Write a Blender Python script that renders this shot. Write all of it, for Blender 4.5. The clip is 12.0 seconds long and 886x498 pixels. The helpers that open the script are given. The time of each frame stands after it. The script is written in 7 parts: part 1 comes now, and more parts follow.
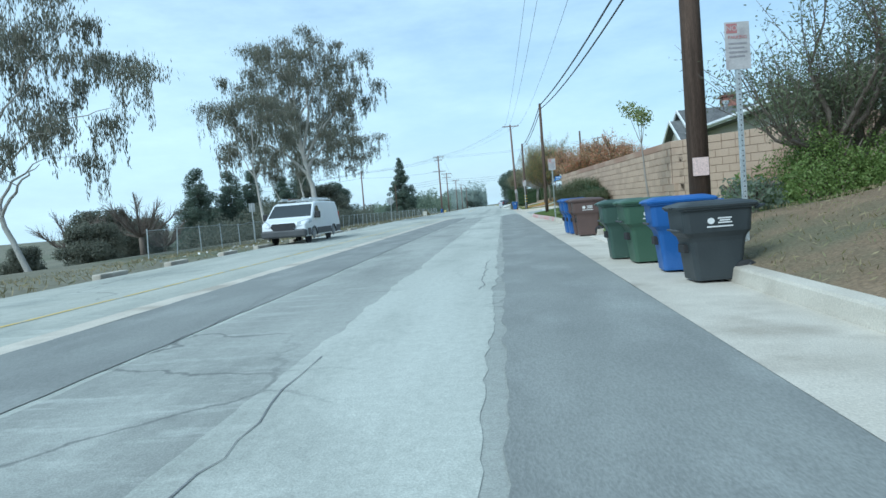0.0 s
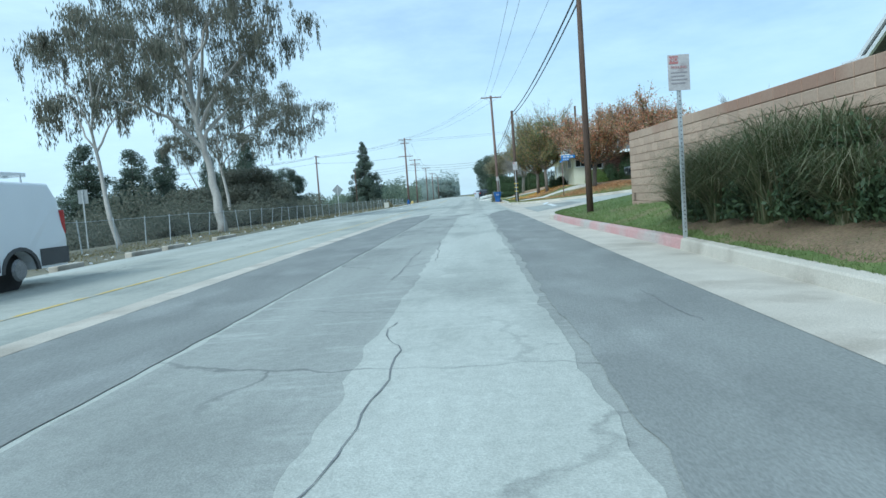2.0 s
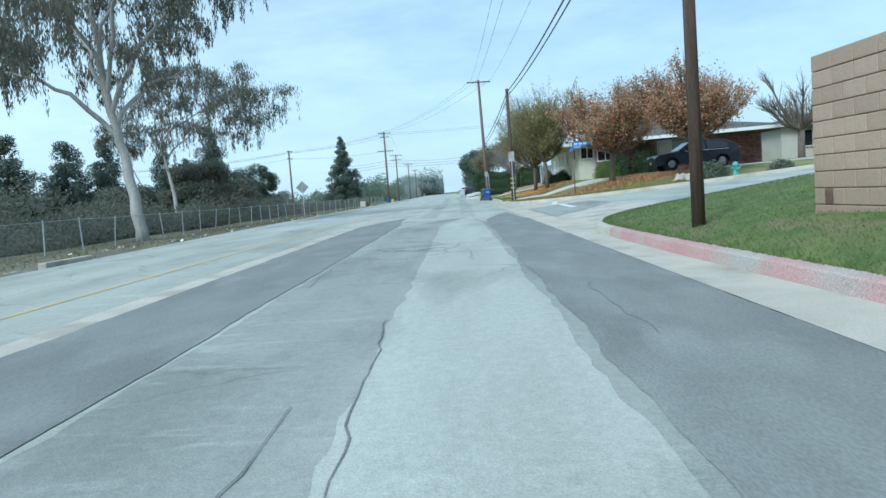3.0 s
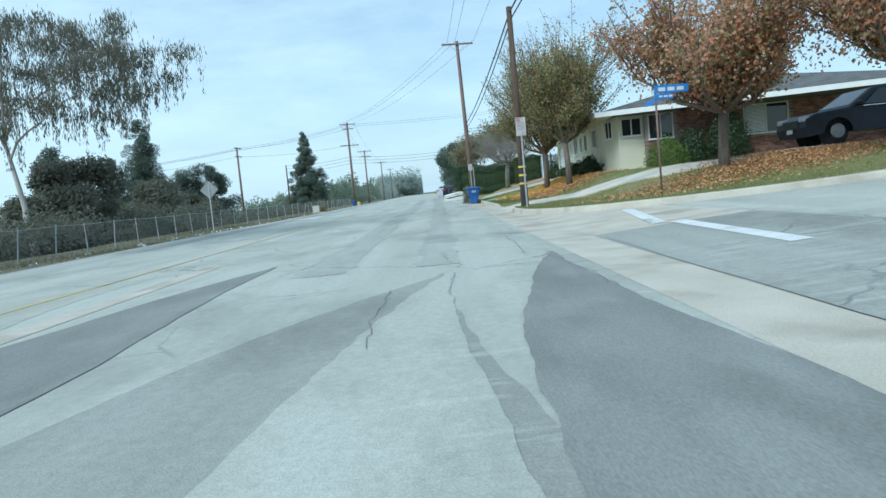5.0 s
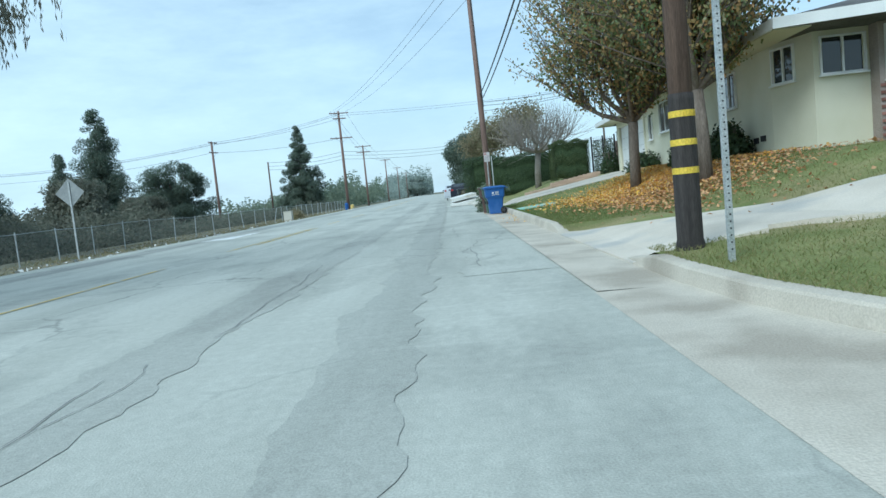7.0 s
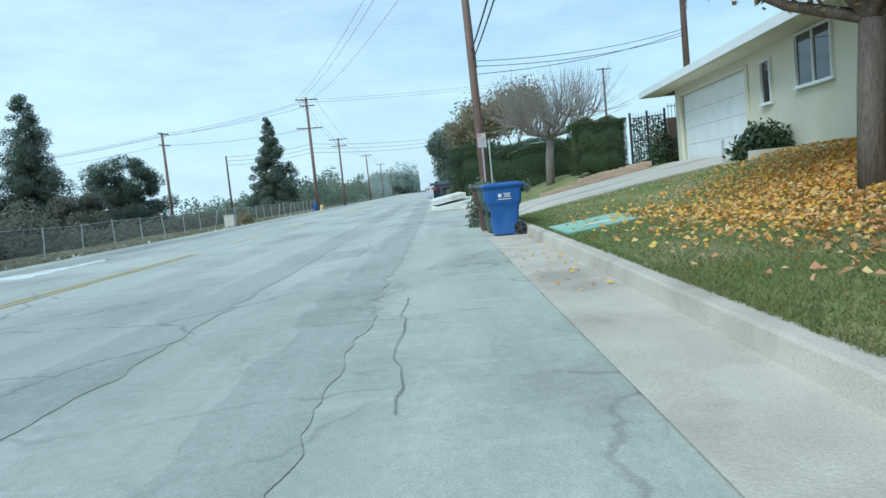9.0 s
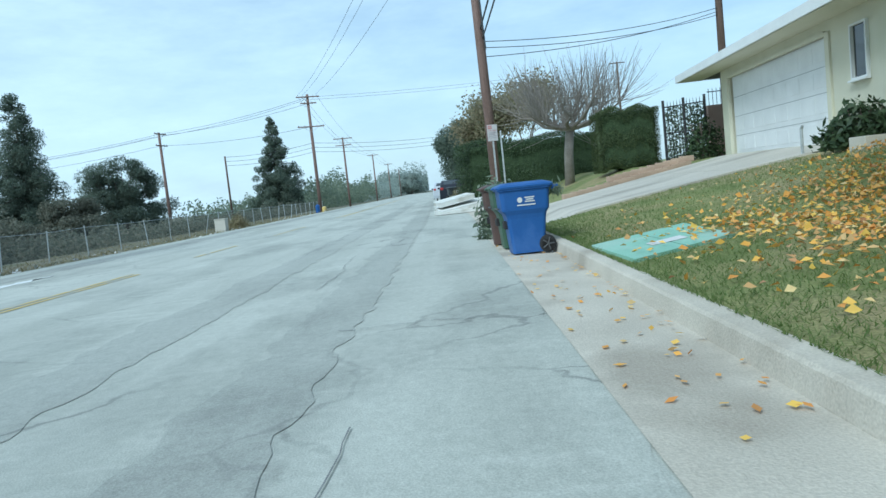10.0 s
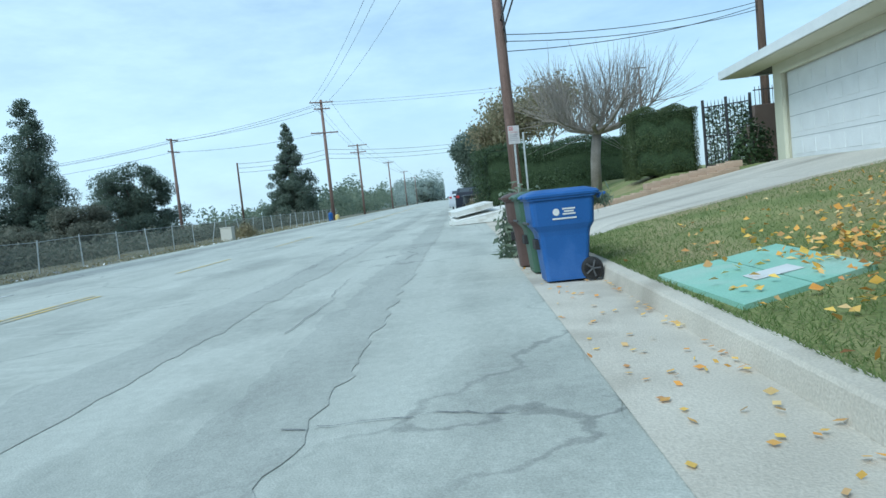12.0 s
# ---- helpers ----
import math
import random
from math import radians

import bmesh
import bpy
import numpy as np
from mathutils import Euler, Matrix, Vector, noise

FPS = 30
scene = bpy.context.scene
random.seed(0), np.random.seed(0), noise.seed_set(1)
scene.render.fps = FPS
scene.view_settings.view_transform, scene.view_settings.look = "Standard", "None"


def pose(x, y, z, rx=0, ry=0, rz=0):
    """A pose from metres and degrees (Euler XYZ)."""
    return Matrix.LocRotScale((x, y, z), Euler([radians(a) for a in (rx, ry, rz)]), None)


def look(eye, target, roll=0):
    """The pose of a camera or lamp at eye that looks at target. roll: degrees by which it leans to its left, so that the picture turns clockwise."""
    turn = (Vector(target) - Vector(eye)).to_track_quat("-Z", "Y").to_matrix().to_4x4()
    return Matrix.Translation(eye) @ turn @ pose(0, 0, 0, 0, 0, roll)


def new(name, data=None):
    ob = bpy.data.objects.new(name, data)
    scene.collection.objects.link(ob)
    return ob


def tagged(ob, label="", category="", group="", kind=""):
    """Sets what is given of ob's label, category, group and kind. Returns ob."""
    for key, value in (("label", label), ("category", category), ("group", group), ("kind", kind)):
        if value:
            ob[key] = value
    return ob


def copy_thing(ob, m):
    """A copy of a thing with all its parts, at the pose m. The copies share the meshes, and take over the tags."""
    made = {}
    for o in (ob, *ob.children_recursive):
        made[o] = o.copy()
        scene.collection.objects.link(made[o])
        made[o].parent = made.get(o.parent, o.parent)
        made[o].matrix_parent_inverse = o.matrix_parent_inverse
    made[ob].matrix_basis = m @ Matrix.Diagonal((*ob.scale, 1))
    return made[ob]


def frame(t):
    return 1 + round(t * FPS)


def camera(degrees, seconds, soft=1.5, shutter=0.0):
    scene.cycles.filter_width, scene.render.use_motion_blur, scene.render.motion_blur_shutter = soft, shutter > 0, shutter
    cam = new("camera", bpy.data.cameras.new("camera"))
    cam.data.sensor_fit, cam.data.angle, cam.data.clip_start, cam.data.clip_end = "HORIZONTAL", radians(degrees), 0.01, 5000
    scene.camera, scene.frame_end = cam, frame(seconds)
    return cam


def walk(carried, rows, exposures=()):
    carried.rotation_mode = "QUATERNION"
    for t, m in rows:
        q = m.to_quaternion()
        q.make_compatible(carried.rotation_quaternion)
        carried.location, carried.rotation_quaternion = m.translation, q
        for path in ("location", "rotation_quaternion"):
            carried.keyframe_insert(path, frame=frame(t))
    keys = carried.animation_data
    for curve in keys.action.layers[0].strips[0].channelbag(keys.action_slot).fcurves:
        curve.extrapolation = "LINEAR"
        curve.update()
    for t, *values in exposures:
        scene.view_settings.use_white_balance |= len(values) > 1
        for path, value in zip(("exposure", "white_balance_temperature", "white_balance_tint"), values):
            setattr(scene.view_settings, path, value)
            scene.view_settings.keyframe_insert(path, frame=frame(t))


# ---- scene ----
cam = camera(65.0, 12.0)
PATH = [
    (0, (-0.095, -1.169, 0.967), (-0.273, 0.819, 0.85), -4.6),
    (0.5, (-0.27, 4.523, 1.08), (-0.444, 6.511, 0.945), -5.0),
    (1, (-0.606, 9.52, 1.048), (-0.761, 11.508, 0.902), -4.3),
    (1.3, (-0.688, 12.767, 0.954), (-0.826, 14.757, 0.813), -3.7),
    (1.5, (-0.689, 14.724, 0.99), (-0.816, 16.715, 0.842), -3.7),
    (2, (-0.774, 19.847, 0.999), (-0.874, 21.839, 0.848), -4.1),
    (2.5, (-0.87, 24.781, 0.963), (-0.949, 26.773, 0.807), -4.2),
    (3, (-0.948, 29.725, 1.001), (-1.004, 31.717, 0.84), -4.3),
    (3.5, (-0.959, 34.481, 0.91), (-0.993, 36.474, 0.75), -4.3),
    (5.3, (-0.392, 51.626, 0.997), (-0.396, 53.619, 0.828), -5.5),
    (5.5, (-0.316, 53.566, 0.977), (-0.325, 55.559, 0.807), -5.6),
    (6, (-0.145, 57.721, 0.985), (-0.166, 59.714, 0.819), -5.7),
    (6.5, (-0.041, 62.116, 0.98), (-0.074, 64.109, 0.818), -5.7),
    (7, (0.027, 65.912, 1.015), (-0.012, 67.905, 0.851), -5.7),
    (9, (0.386, 77.883, 1.036), (0.381, 79.876, 0.862), -5.7),
    (9.5, (0.505, 79.903, 1.043), (0.49, 81.895, 0.869), -6.0),
    (10, (0.553, 81.489, 1.056), (0.521, 83.482, 0.884), -6.1),
    (10.5, (0.584, 82.788, 1.04), (0.535, 84.78, 0.875), -6.0),
    (11, (0.589, 83.444, 1.047), (0.526, 85.437, 0.889), -6.0),
    (11.5, (0.575, 83.722, 1.048), (0.503, 85.715, 0.897), -5.9),
    (12, (0.567, 83.685, 1.06), (0.491, 85.679, 0.915), -5.9),
]
walk(cam, [(t, look(eye, target, roll)) for t, eye, target, roll in PATH], [(0, 0.20, 5240, -2), (3.5, 0.20, 5290, -2), (5.5, 0.18, 5390, -2), (9.5, 0.20, 5350, -2), (12, 0.20, 5260, -2)])

# ---- world, sun and exposure ----
SUN_ELEV, SUN_AZ = 42.0, 215.0
world = bpy.data.worlds.new("hazy_sky")
scene.world = world
world.use_nodes = True
wn, wl = world.node_tree.nodes, world.node_tree.links
wn.clear()
w_out = wn.new("ShaderNodeOutputWorld")
w_bg = wn.new("ShaderNodeBackground")
w_sky = wn.new("ShaderNodeTexSky")
w_sky.sky_type = "NISHITA"
w_sky.sun_disc = False
w_sky.sun_elevation, w_sky.sun_rotation = radians(SUN_ELEV), radians(SUN_AZ)
w_sky.air_density, w_sky.dust_density, w_sky.ozone_density = 1.0, 1.6, 1.5
w_tc = wn.new("ShaderNodeTexCoord")
w_map = wn.new("ShaderNodeMapping")
w_map.inputs["Scale"].default_value = (2.2, 1.6, 7.0)
w_map.inputs["Rotation"].default_value = (0.0, 0.15, 0.5)
w_noise = wn.new("ShaderNodeTexNoise")
w_noise.inputs["Scale"].default_value = 2.4
w_noise.inputs["Detail"].default_value = 9.0
w_noise.inputs["Roughness"].default_value = 0.62
w_ramp = wn.new("ShaderNodeValToRGB")
w_ramp.color_ramp.elements[0].position, w_ramp.color_ramp.elements[0].color = 0.36, (0.46, 0.46, 0.46, 1)
w_ramp.color_ramp.elements[1].position, w_ramp.color_ramp.elements[1].color = 0.68, (0.74, 0.74, 0.74, 1)
w_mix = wn.new("ShaderNodeMix")
w_mix.data_type = "RGBA"
w_mix.inputs["B"].default_value = (6.75, 7.8, 8.25, 1)
wl.new(w_tc.outputs["Generated"], w_map.inputs["Vector"])
wl.new(w_map.outputs["Vector"], w_noise.inputs["Vector"])
wl.new(w_noise.outputs["Fac"], w_ramp.inputs["Fac"])
# thicker haze low down and towards the paler west
w_dir = wn.new("ShaderNodeSeparateXYZ")
wl.new(w_tc.outputs["Generated"], w_dir.inputs["Vector"])
w_west = wn.new("ShaderNodeMapRange")
w_west.inputs["From Min"].default_value, w_west.inputs["From Max"].default_value = 0.35, -0.75
w_west.inputs["To Min"].default_value, w_west.inputs["To Max"].default_value = -0.16, 0.24
wl.new(w_dir.outputs["X"], w_west.inputs["Value"])
w_low = wn.new("ShaderNodeMapRange")
w_low.inputs["From Min"].default_value, w_low.inputs["From Max"].default_value = 0.0, 0.34
w_low.inputs["To Min"].default_value, w_low.inputs["To Max"].default_value = 0.16, 0.0
wl.new(w_dir.outputs["Z"], w_low.inputs["Value"])
w_sum = wn.new("ShaderNodeMath")
w_sum.operation = "ADD"
wl.new(w_west.outputs["Result"], w_sum.inputs[0])
wl.new(w_low.outputs["Result"], w_sum.inputs[1])
w_fac = wn.new("ShaderNodeMath")
w_fac.operation, w_fac.use_clamp = "ADD", True
wl.new(w_sum.outputs["Value"], w_fac.inputs[0])
wl.new(w_ramp.outputs["Color"], w_fac.inputs[1])
wl.new(w_fac.outputs["Value"], w_mix.inputs["Factor"])
wl.new(w_sky.outputs["Color"], w_mix.inputs["A"])
wl.new(w_mix.outputs["Result"], w_bg.inputs["Color"])
w_bg.inputs["Strength"].default_value = 0.11
wl.new(w_bg.outputs["Background"], w_out.inputs["Surface"])

sun_data = bpy.data.lights.new("sun", "SUN")
sun_data.energy, sun_data.angle, sun_data.color = 2.2, radians(20), (1.0, 0.96, 0.90)
sun = new("sun", sun_data)
az, el = radians(SUN_AZ), radians(SUN_ELEV)
sun.matrix_world = look((math.sin(az) * 200, math.cos(az) * 200, 160), (0, 0, 160 - 200 * math.tan(el)))


# ---- materials ----
def mat(name, c1, c2, scale=4.0, rough=0.85, bump=0.2, metal=0.0, fine=60.0, fine_amt=0.25, stretch=(1, 1, 1), island=0.0, obj_rand=0.0, c3=None, c3_scale=0.6, c3_edges=(0.52, 0.66), spec=0.4):
    m = bpy.data.materials.new(name)
    m.use_nodes = True
    n, l = m.node_tree.nodes, m.node_tree.links
    p = n["Principled BSDF"]
    tc = n.new("ShaderNodeTexCoord")
    mp = n.new("ShaderNodeMapping")
    mp.inputs["Scale"].default_value = stretch
    l.new(tc.outputs["Object"], mp.inputs["Vector"])
    big, small = n.new("ShaderNodeTexNoise"), n.new("ShaderNodeTexNoise")
    big.inputs["Scale"].default_value, big.inputs["Detail"].default_value = scale, 6.0
    small.inputs["Scale"].default_value, small.inputs["Detail"].default_value = fine, 3.0
    l.new(mp.outputs["Vector"], big.inputs["Vector"])
    l.new(mp.outputs["Vector"], small.inputs["Vector"])
    ramp = n.new("ShaderNodeValToRGB")
    ramp.color_ramp.elements[0].position, ramp.color_ramp.elements[0].color = 0.32, (*c1, 1)
    ramp.color_ramp.elements[1].position, ramp.color_ramp.elements[1].color = 0.68, (*c2, 1)
    l.new(big.outputs["Fac"], ramp.inputs["Fac"])
    col = ramp.outputs["Color"]
    if c3:
        spot = n.new("ShaderNodeTexNoise")
        spot.inputs["Scale"].default_value, spot.inputs["Detail"].default_value = c3_scale, 8.0
        l.new(mp.outputs["Vector"], spot.inputs["Vector"])
        sr = n.new("ShaderNodeMapRange")
        sr.inputs["From Min"].default_value, sr.inputs["From Max"].default_value = c3_edges
        l.new(spot.outputs["Fac"], sr.inputs["Value"])
        mx = n.new("ShaderNodeMix")
        mx.data_type = "RGBA"
        l.new(sr.outputs["Result"], mx.inputs["Factor"])
        l.new(col, mx.inputs["A"])
        mx.inputs["B"].default_value = (*c3, 1)
        col = mx.outputs["Result"]
    hsv = n.new("ShaderNodeHueSaturation")
    l.new(col, hsv.inputs["Color"])
    val = n.new("ShaderNodeMapRange")
    val.inputs["To Min"].default_value, val.inputs["To Max"].default_value = 1 - fine_amt, 1 + fine_amt
    val.inputs["From Min"].default_value, val.inputs["From Max"].default_value = 0.3, 0.7
    l.new(small.outputs["Fac"], val.inputs["Value"])
    value = val.outputs["Result"]
    if island or obj_rand:
        amt = island or obj_rand
        if island:
            rnd = n.new("ShaderNodeNewGeometry").outputs["Random Per Island"]
        else:
            rnd = n.new("ShaderNodeObjectInfo").outputs["Random"]
        r2 = n.new("ShaderNodeMapRange")
        r2.inputs["To Min"].default_value, r2.inputs["To Max"].default_value = 1 - amt, 1 + amt
        l.new(rnd, r2.inputs["Value"])
        mul = n.new("ShaderNodeMath")
        mul.operation = "MULTIPLY"
        l.new(value, mul.inputs[0])
        l.new(r2.outputs["Result"], mul.inputs[1])
        value = mul.outputs["Value"]
    l.new(value, hsv.inputs["Value"])
    l.new(hsv.outputs["Color"], p.inputs["Base Color"])
    p.inputs["Roughness"].default_value, p.inputs["Metallic"].default_value = rough, metal
    p.inputs["Specular IOR Level"].default_value = spec
    if bump:
        bp = n.new("ShaderNodeBump")
        bp.inputs["Strength"].default_value, bp.inputs["Distance"].default_value = bump, 0.02
        l.new(small.outputs["Fac"], bp.inputs["Height"])
        l.new(bp.outputs["Normal"], p.inputs["Normal"])
    return m


def leaf_mat(name, colours, trans=0.3):
    m = bpy.data.materials.new(name)
    m.use_nodes = True
    n, l = m.node_tree.nodes, m.node_tree.links
    p = n["Principled BSDF"]
    geo = n.new("ShaderNodeNewGeometry")
    ramp = n.new("ShaderNodeValToRGB")
    els = ramp.color_ramp.elements
    while len(els) < len(colours):
        els.new(0.5)
    for i, c in enumerate(colours):
        els[i].position, els[i].color = i / max(1, len(colours) - 1), (*c, 1)
    l.new(geo.outputs["Random Per Island"], ramp.inputs["Fac"])
    l.new(ramp.outputs["Color"], p.inputs["Base Color"])
    p.inputs["Roughness"].default_value = 0.6
    tr = n.new("ShaderNodeBsdfTranslucent")
    l.new(ramp.outputs["Color"], tr.inputs["Color"])
    mx = n.new("ShaderNodeMixShader")
    mx.inputs["Fac"].default_value = trans
    l.new(p.outputs["BSDF"], mx.inputs[1])
    l.new(tr.outputs["BSDF"], mx.inputs[2])
    l.new(mx.outputs["Shader"], n["Material Output"].inputs["Surface"])
    return m


def glass_mat(name, tint=(0.03, 0.04, 0.045), rough=0.06):
    m = mat(name, tint, tuple(1.4 * c for c in tint), 1.2, rough, 0, spec=0.7, fine_amt=0.05)
    return m


def road_mat(name, c1, c2, dark, pale, scuff=0.35, crack=0.5):
    """Old asphalt: long streaks, blotches, stone grain, pale scuffs across the way and a web of fine cracks."""
    m = bpy.data.materials.new(name)
    m.use_nodes = True
    n, l = m.node_tree.nodes, m.node_tree.links
    p = n["Principled BSDF"]
    tc = n.new("ShaderNodeTexCoord")

    def noise_at(scale, stretch, detail=6.0, rough=0.55):
        mp = n.new("ShaderNodeMapping")
        mp.inputs["Scale"].default_value = stretch
        l.new(tc.outputs["Object"], mp.inputs["Vector"])
        t = n.new("ShaderNodeTexNoise")
        t.inputs["Scale"].default_value, t.inputs["Detail"].default_value, t.inputs["Roughness"].default_value = scale, detail, rough
        l.new(mp.outputs["Vector"], t.inputs["Vector"])
        return t

    def ranged(sock, lo, hi, a=0.0, b=1.0):
        r = n.new("ShaderNodeMapRange")
        for key, v in (("From Min", lo), ("From Max", hi), ("To Min", a), ("To Max", b)):
            r.inputs[key].default_value = v
        l.new(sock, r.inputs["Value"])
        return r.outputs["Result"]

    def blend(fac, a, b):
        mx = n.new("ShaderNodeMix")
        mx.data_type = "RGBA"
        l.new(fac, mx.inputs["Factor"])
        for sock, v in (("A", a), ("B", b)):
            if hasattr(v, "is_linked"):
                l.new(v, mx.inputs[sock])
            else:
                mx.inputs[sock].default_value = (*v, 1)
        return mx.outputs["Result"]

    def times(a, b):
        mu = n.new("ShaderNodeMath")
        mu.operation = "MULTIPLY"
        l.new(a, mu.inputs[0])
        if hasattr(b, "is_linked"):
            l.new(b, mu.inputs[1])
        else:
            mu.inputs[1].default_value = b
        return mu.outputs["Value"]

    streak = noise_at(1.1, (1, 0.10, 1))
    col = blend(ranged(streak.outputs["Fac"], 0.34, 0.66), c1, c2)
    blotch = noise_at(0.55, (1, 0.45, 1), 9.0, 0.65)
    col = blend(ranged(blotch.outputs["Fac"], 0.50, 0.66, 0, 0.85), col, dark)
    scuffs = noise_at(2.6, (0.35, 1.6, 1), 8.0, 0.7)
    where = noise_at(0.25, (1, 0.6, 1), 3.0)
    col = blend(times(ranged(scuffs.outputs["Fac"], 0.52, 0.64, 0, scuff), ranged(where.outputs["Fac"], 0.42, 0.58)), col, pale)
    warp = noise_at(1.7, (1, 1, 1), 5.0)
    mixv = n.new("ShaderNodeMix")
    mixv.data_type = "VECTOR"
    mixv.inputs["Factor"].default_value = 0.35
    l.new(tc.outputs["Object"], mixv.inputs["A"])
    l.new(warp.outputs["Color"], mixv.inputs["B"])
    vor = n.new("ShaderNodeTexVoronoi")
    vor.feature = "DISTANCE_TO_EDGE"
    vor.inputs["Scale"].default_value = 0.75
    l.new(mixv.outputs["Result"], vor.inputs["Vector"])
    line = ranged(vor.outputs["Distance"], 0.004, 0.014, 1.0, 0.0)
    mask = noise_at(0.32, (1, 0.5, 1), 4.0)
    col = blend(times(times(line, ranged(mask.outputs["Fac"], 0.46, 0.60)), crack), col, (0.13, 0.135, 0.13))
    grain = noise_at(95, (1, 1, 1), 2.0)
    coarse = noise_at(14, (1, 0.8, 1), 5.0, 0.7)
    hsv = n.new("ShaderNodeHueSaturation")
    l.new(col, hsv.inputs["Color"])
    l.new(times(ranged(grain.outputs["Fac"], 0.3, 0.7, 0.86, 1.14), ranged(coarse.outputs["Fac"], 0.3, 0.7, 0.90, 1.10)), hsv.inputs["Value"])
    l.new(hsv.outputs["Color"], p.inputs["Base Color"])
    p.inputs["Roughness"].default_value, p.inputs["Specular IOR Level"].default_value = 0.92, 0.35
    bp = n.new("ShaderNodeBump")
    bp.inputs["Strength"].default_value, bp.inputs["Distance"].default_value = 0.25, 0.02
    l.new(grain.outputs["Fac"], bp.inputs["Height"])
    l.new(bp.outputs["Normal"], p.inputs["Normal"])
    return m


M_ASPHALT = road_mat("weathered_asphalt", (0.395, 0.405, 0.362), (0.49, 0.50, 0.45), (0.305, 0.315, 0.285), (0.58, 0.59, 0.535))
M_LIGHTROAD = road_mat("sun_bleached_road", (0.37, 0.375, 0.325), (0.455, 0.46, 0.405), (0.27, 0.285, 0.255), (0.54, 0.55, 0.50), 0.5)
M_DARKROAD = mat("dark_asphalt_patch", (0.20, 0.206, 0.195), (0.26, 0.268, 0.25), 1.2, 0.9, 0.3, fine=80, fine_amt=0.14, stretch=(1, 0.4, 1), c3=(0.29, 0.298, 0.28), c3_scale=1.6, c3_edges=(0.5, 0.7))
M_TRACK = road_mat("tyre_darkened_asphalt", (0.35, 0.36, 0.325), (0.43, 0.44, 0.40), (0.28, 0.288, 0.262), (0.44, 0.45, 0.41))
M_MIDROAD = road_mat("worn_asphalt_patch", (0.286, 0.293, 0.269), (0.375, 0.384, 0.349), (0.224, 0.231, 0.213), (0.515, 0.526, 0.482), 0.5, 0.7)
M_CRACK = mat("crack_filler", (0.17, 0.175, 0.175), (0.23, 0.235, 0.235), 6, 0.9, 0.2)
M_YELLOW = mat("worn_yellow_paint", (0.62, 0.46, 0.13), (0.56, 0.45, 0.22), 3, 0.85, 0.2, c3=(0.42, 0.42, 0.37), c3_scale=2.2, c3_edges=(0.5, 0.62))
M_WHITEPAINT = mat("worn_white_paint", (0.62, 0.64, 0.63), (0.74, 0.75, 0.74), 3, 0.8, 0.2, c3=(0.40, 0.41, 0.40), c3_scale=2.0, c3_edges=(0.55, 0.68))
M_CONCRETE = mat("old_concrete", (0.48, 0.44, 0.37), (0.58, 0.535, 0.455), 1.4, 0.9, 0.35, fine=70, fine_amt=0.12, c3=(0.385, 0.345, 0.285), c3_scale=0.9)
M_WALK = mat("pale_concrete", (0.55, 0.50, 0.42), (0.65, 0.595, 0.51), 1.1, 0.9, 0.3, fine=70, fine_amt=0.1, c3=(0.45, 0.44, 0.41), c3_scale=0.8)
M_BAND = mat("yellow_band_sheeting", (0.62, 0.44, 0.04), (0.70, 0.52, 0.07), 3, 0.5, 0.05)
M_DRIVE = mat("stained_drive_concrete", (0.47, 0.435, 0.375), (0.55, 0.51, 0.44), 0.8, 0.9, 0.35, fine=60, fine_amt=0.14, stretch=(0.4, 1.4, 1), c3=(0.33, 0.305, 0.26), c3_scale=0.7, c3_edges=(0.5, 0.72))
M_REDKERB = mat("faded_red_kerb_paint", (0.50, 0.27, 0.255), (0.53, 0.36, 0.34), 1.2, 0.85, 0.3, c3=(0.46, 0.43, 0.39), c3_scale=0.9, c3_edges=(0.44, 0.64))
M_GRASS = mat("lawn_soil_green", (0.088, 0.138, 0.036), (0.165, 0.20, 0.066), 2.4, 0.95, 0.5, fine=30, fine_amt=0.16, c3=(0.20, 0.175, 0.09), c3_scale=1.1, c3_edges=(0.53, 0.68))
M_GRASSB = mat("dry_lawn", (0.16, 0.19, 0.06), (0.25, 0.26, 0.10), 1.2, 0.95, 0.8, fine=45, fine_amt=0.3, c3=(0.30, 0.26, 0.13), c3_scale=0.6, c3_edges=(0.46, 0.66))
M_DIRT = mat("dry_dirt", (0.16, 0.112, 0.066), (0.235, 0.172, 0.108), 0.8, 0.95, 0.8, fine=30, fine_amt=0.3, c3=(0.13, 0.12, 0.07), c3_scale=0.5)
M_GROUND = mat("scrub_ground", (0.13, 0.125, 0.085), (0.21, 0.195, 0.14), 0.25, 0.95, 0.6, fine=8, fine_amt=0.3, c3=(0.10, 0.115, 0.06), c3_scale=0.1)
M_BLOCK = mat("tan_block", (0.41, 0.30, 0.22), (0.48, 0.36, 0.27), 0.6, 0.9, 0.25, fine=40, fine_amt=0.07, obj_rand=0.10, c3=(0.34, 0.215, 0.155), c3_scale=0.35, c3_edges=(0.50, 0.62))
M_MORTAR = mat("wall_mortar", (0.29, 0.215, 0.16), (0.35, 0.265, 0.205), 3, 0.95, 0.3)
M_WOOD = mat("creosoted_pole_wood", (0.075, 0.05, 0.038), (0.135, 0.09, 0.066), 3, 0.85, 0.6, fine=30, fine_amt=0.3, stretch=(6, 6, 0.4))
M_TAR = mat("tarred_pole_wood", (0.026, 0.023, 0.022), (0.055, 0.048, 0.045), 3, 0.8, 0.6, fine=30, fine_amt=0.35, stretch=(6, 6, 0.4))
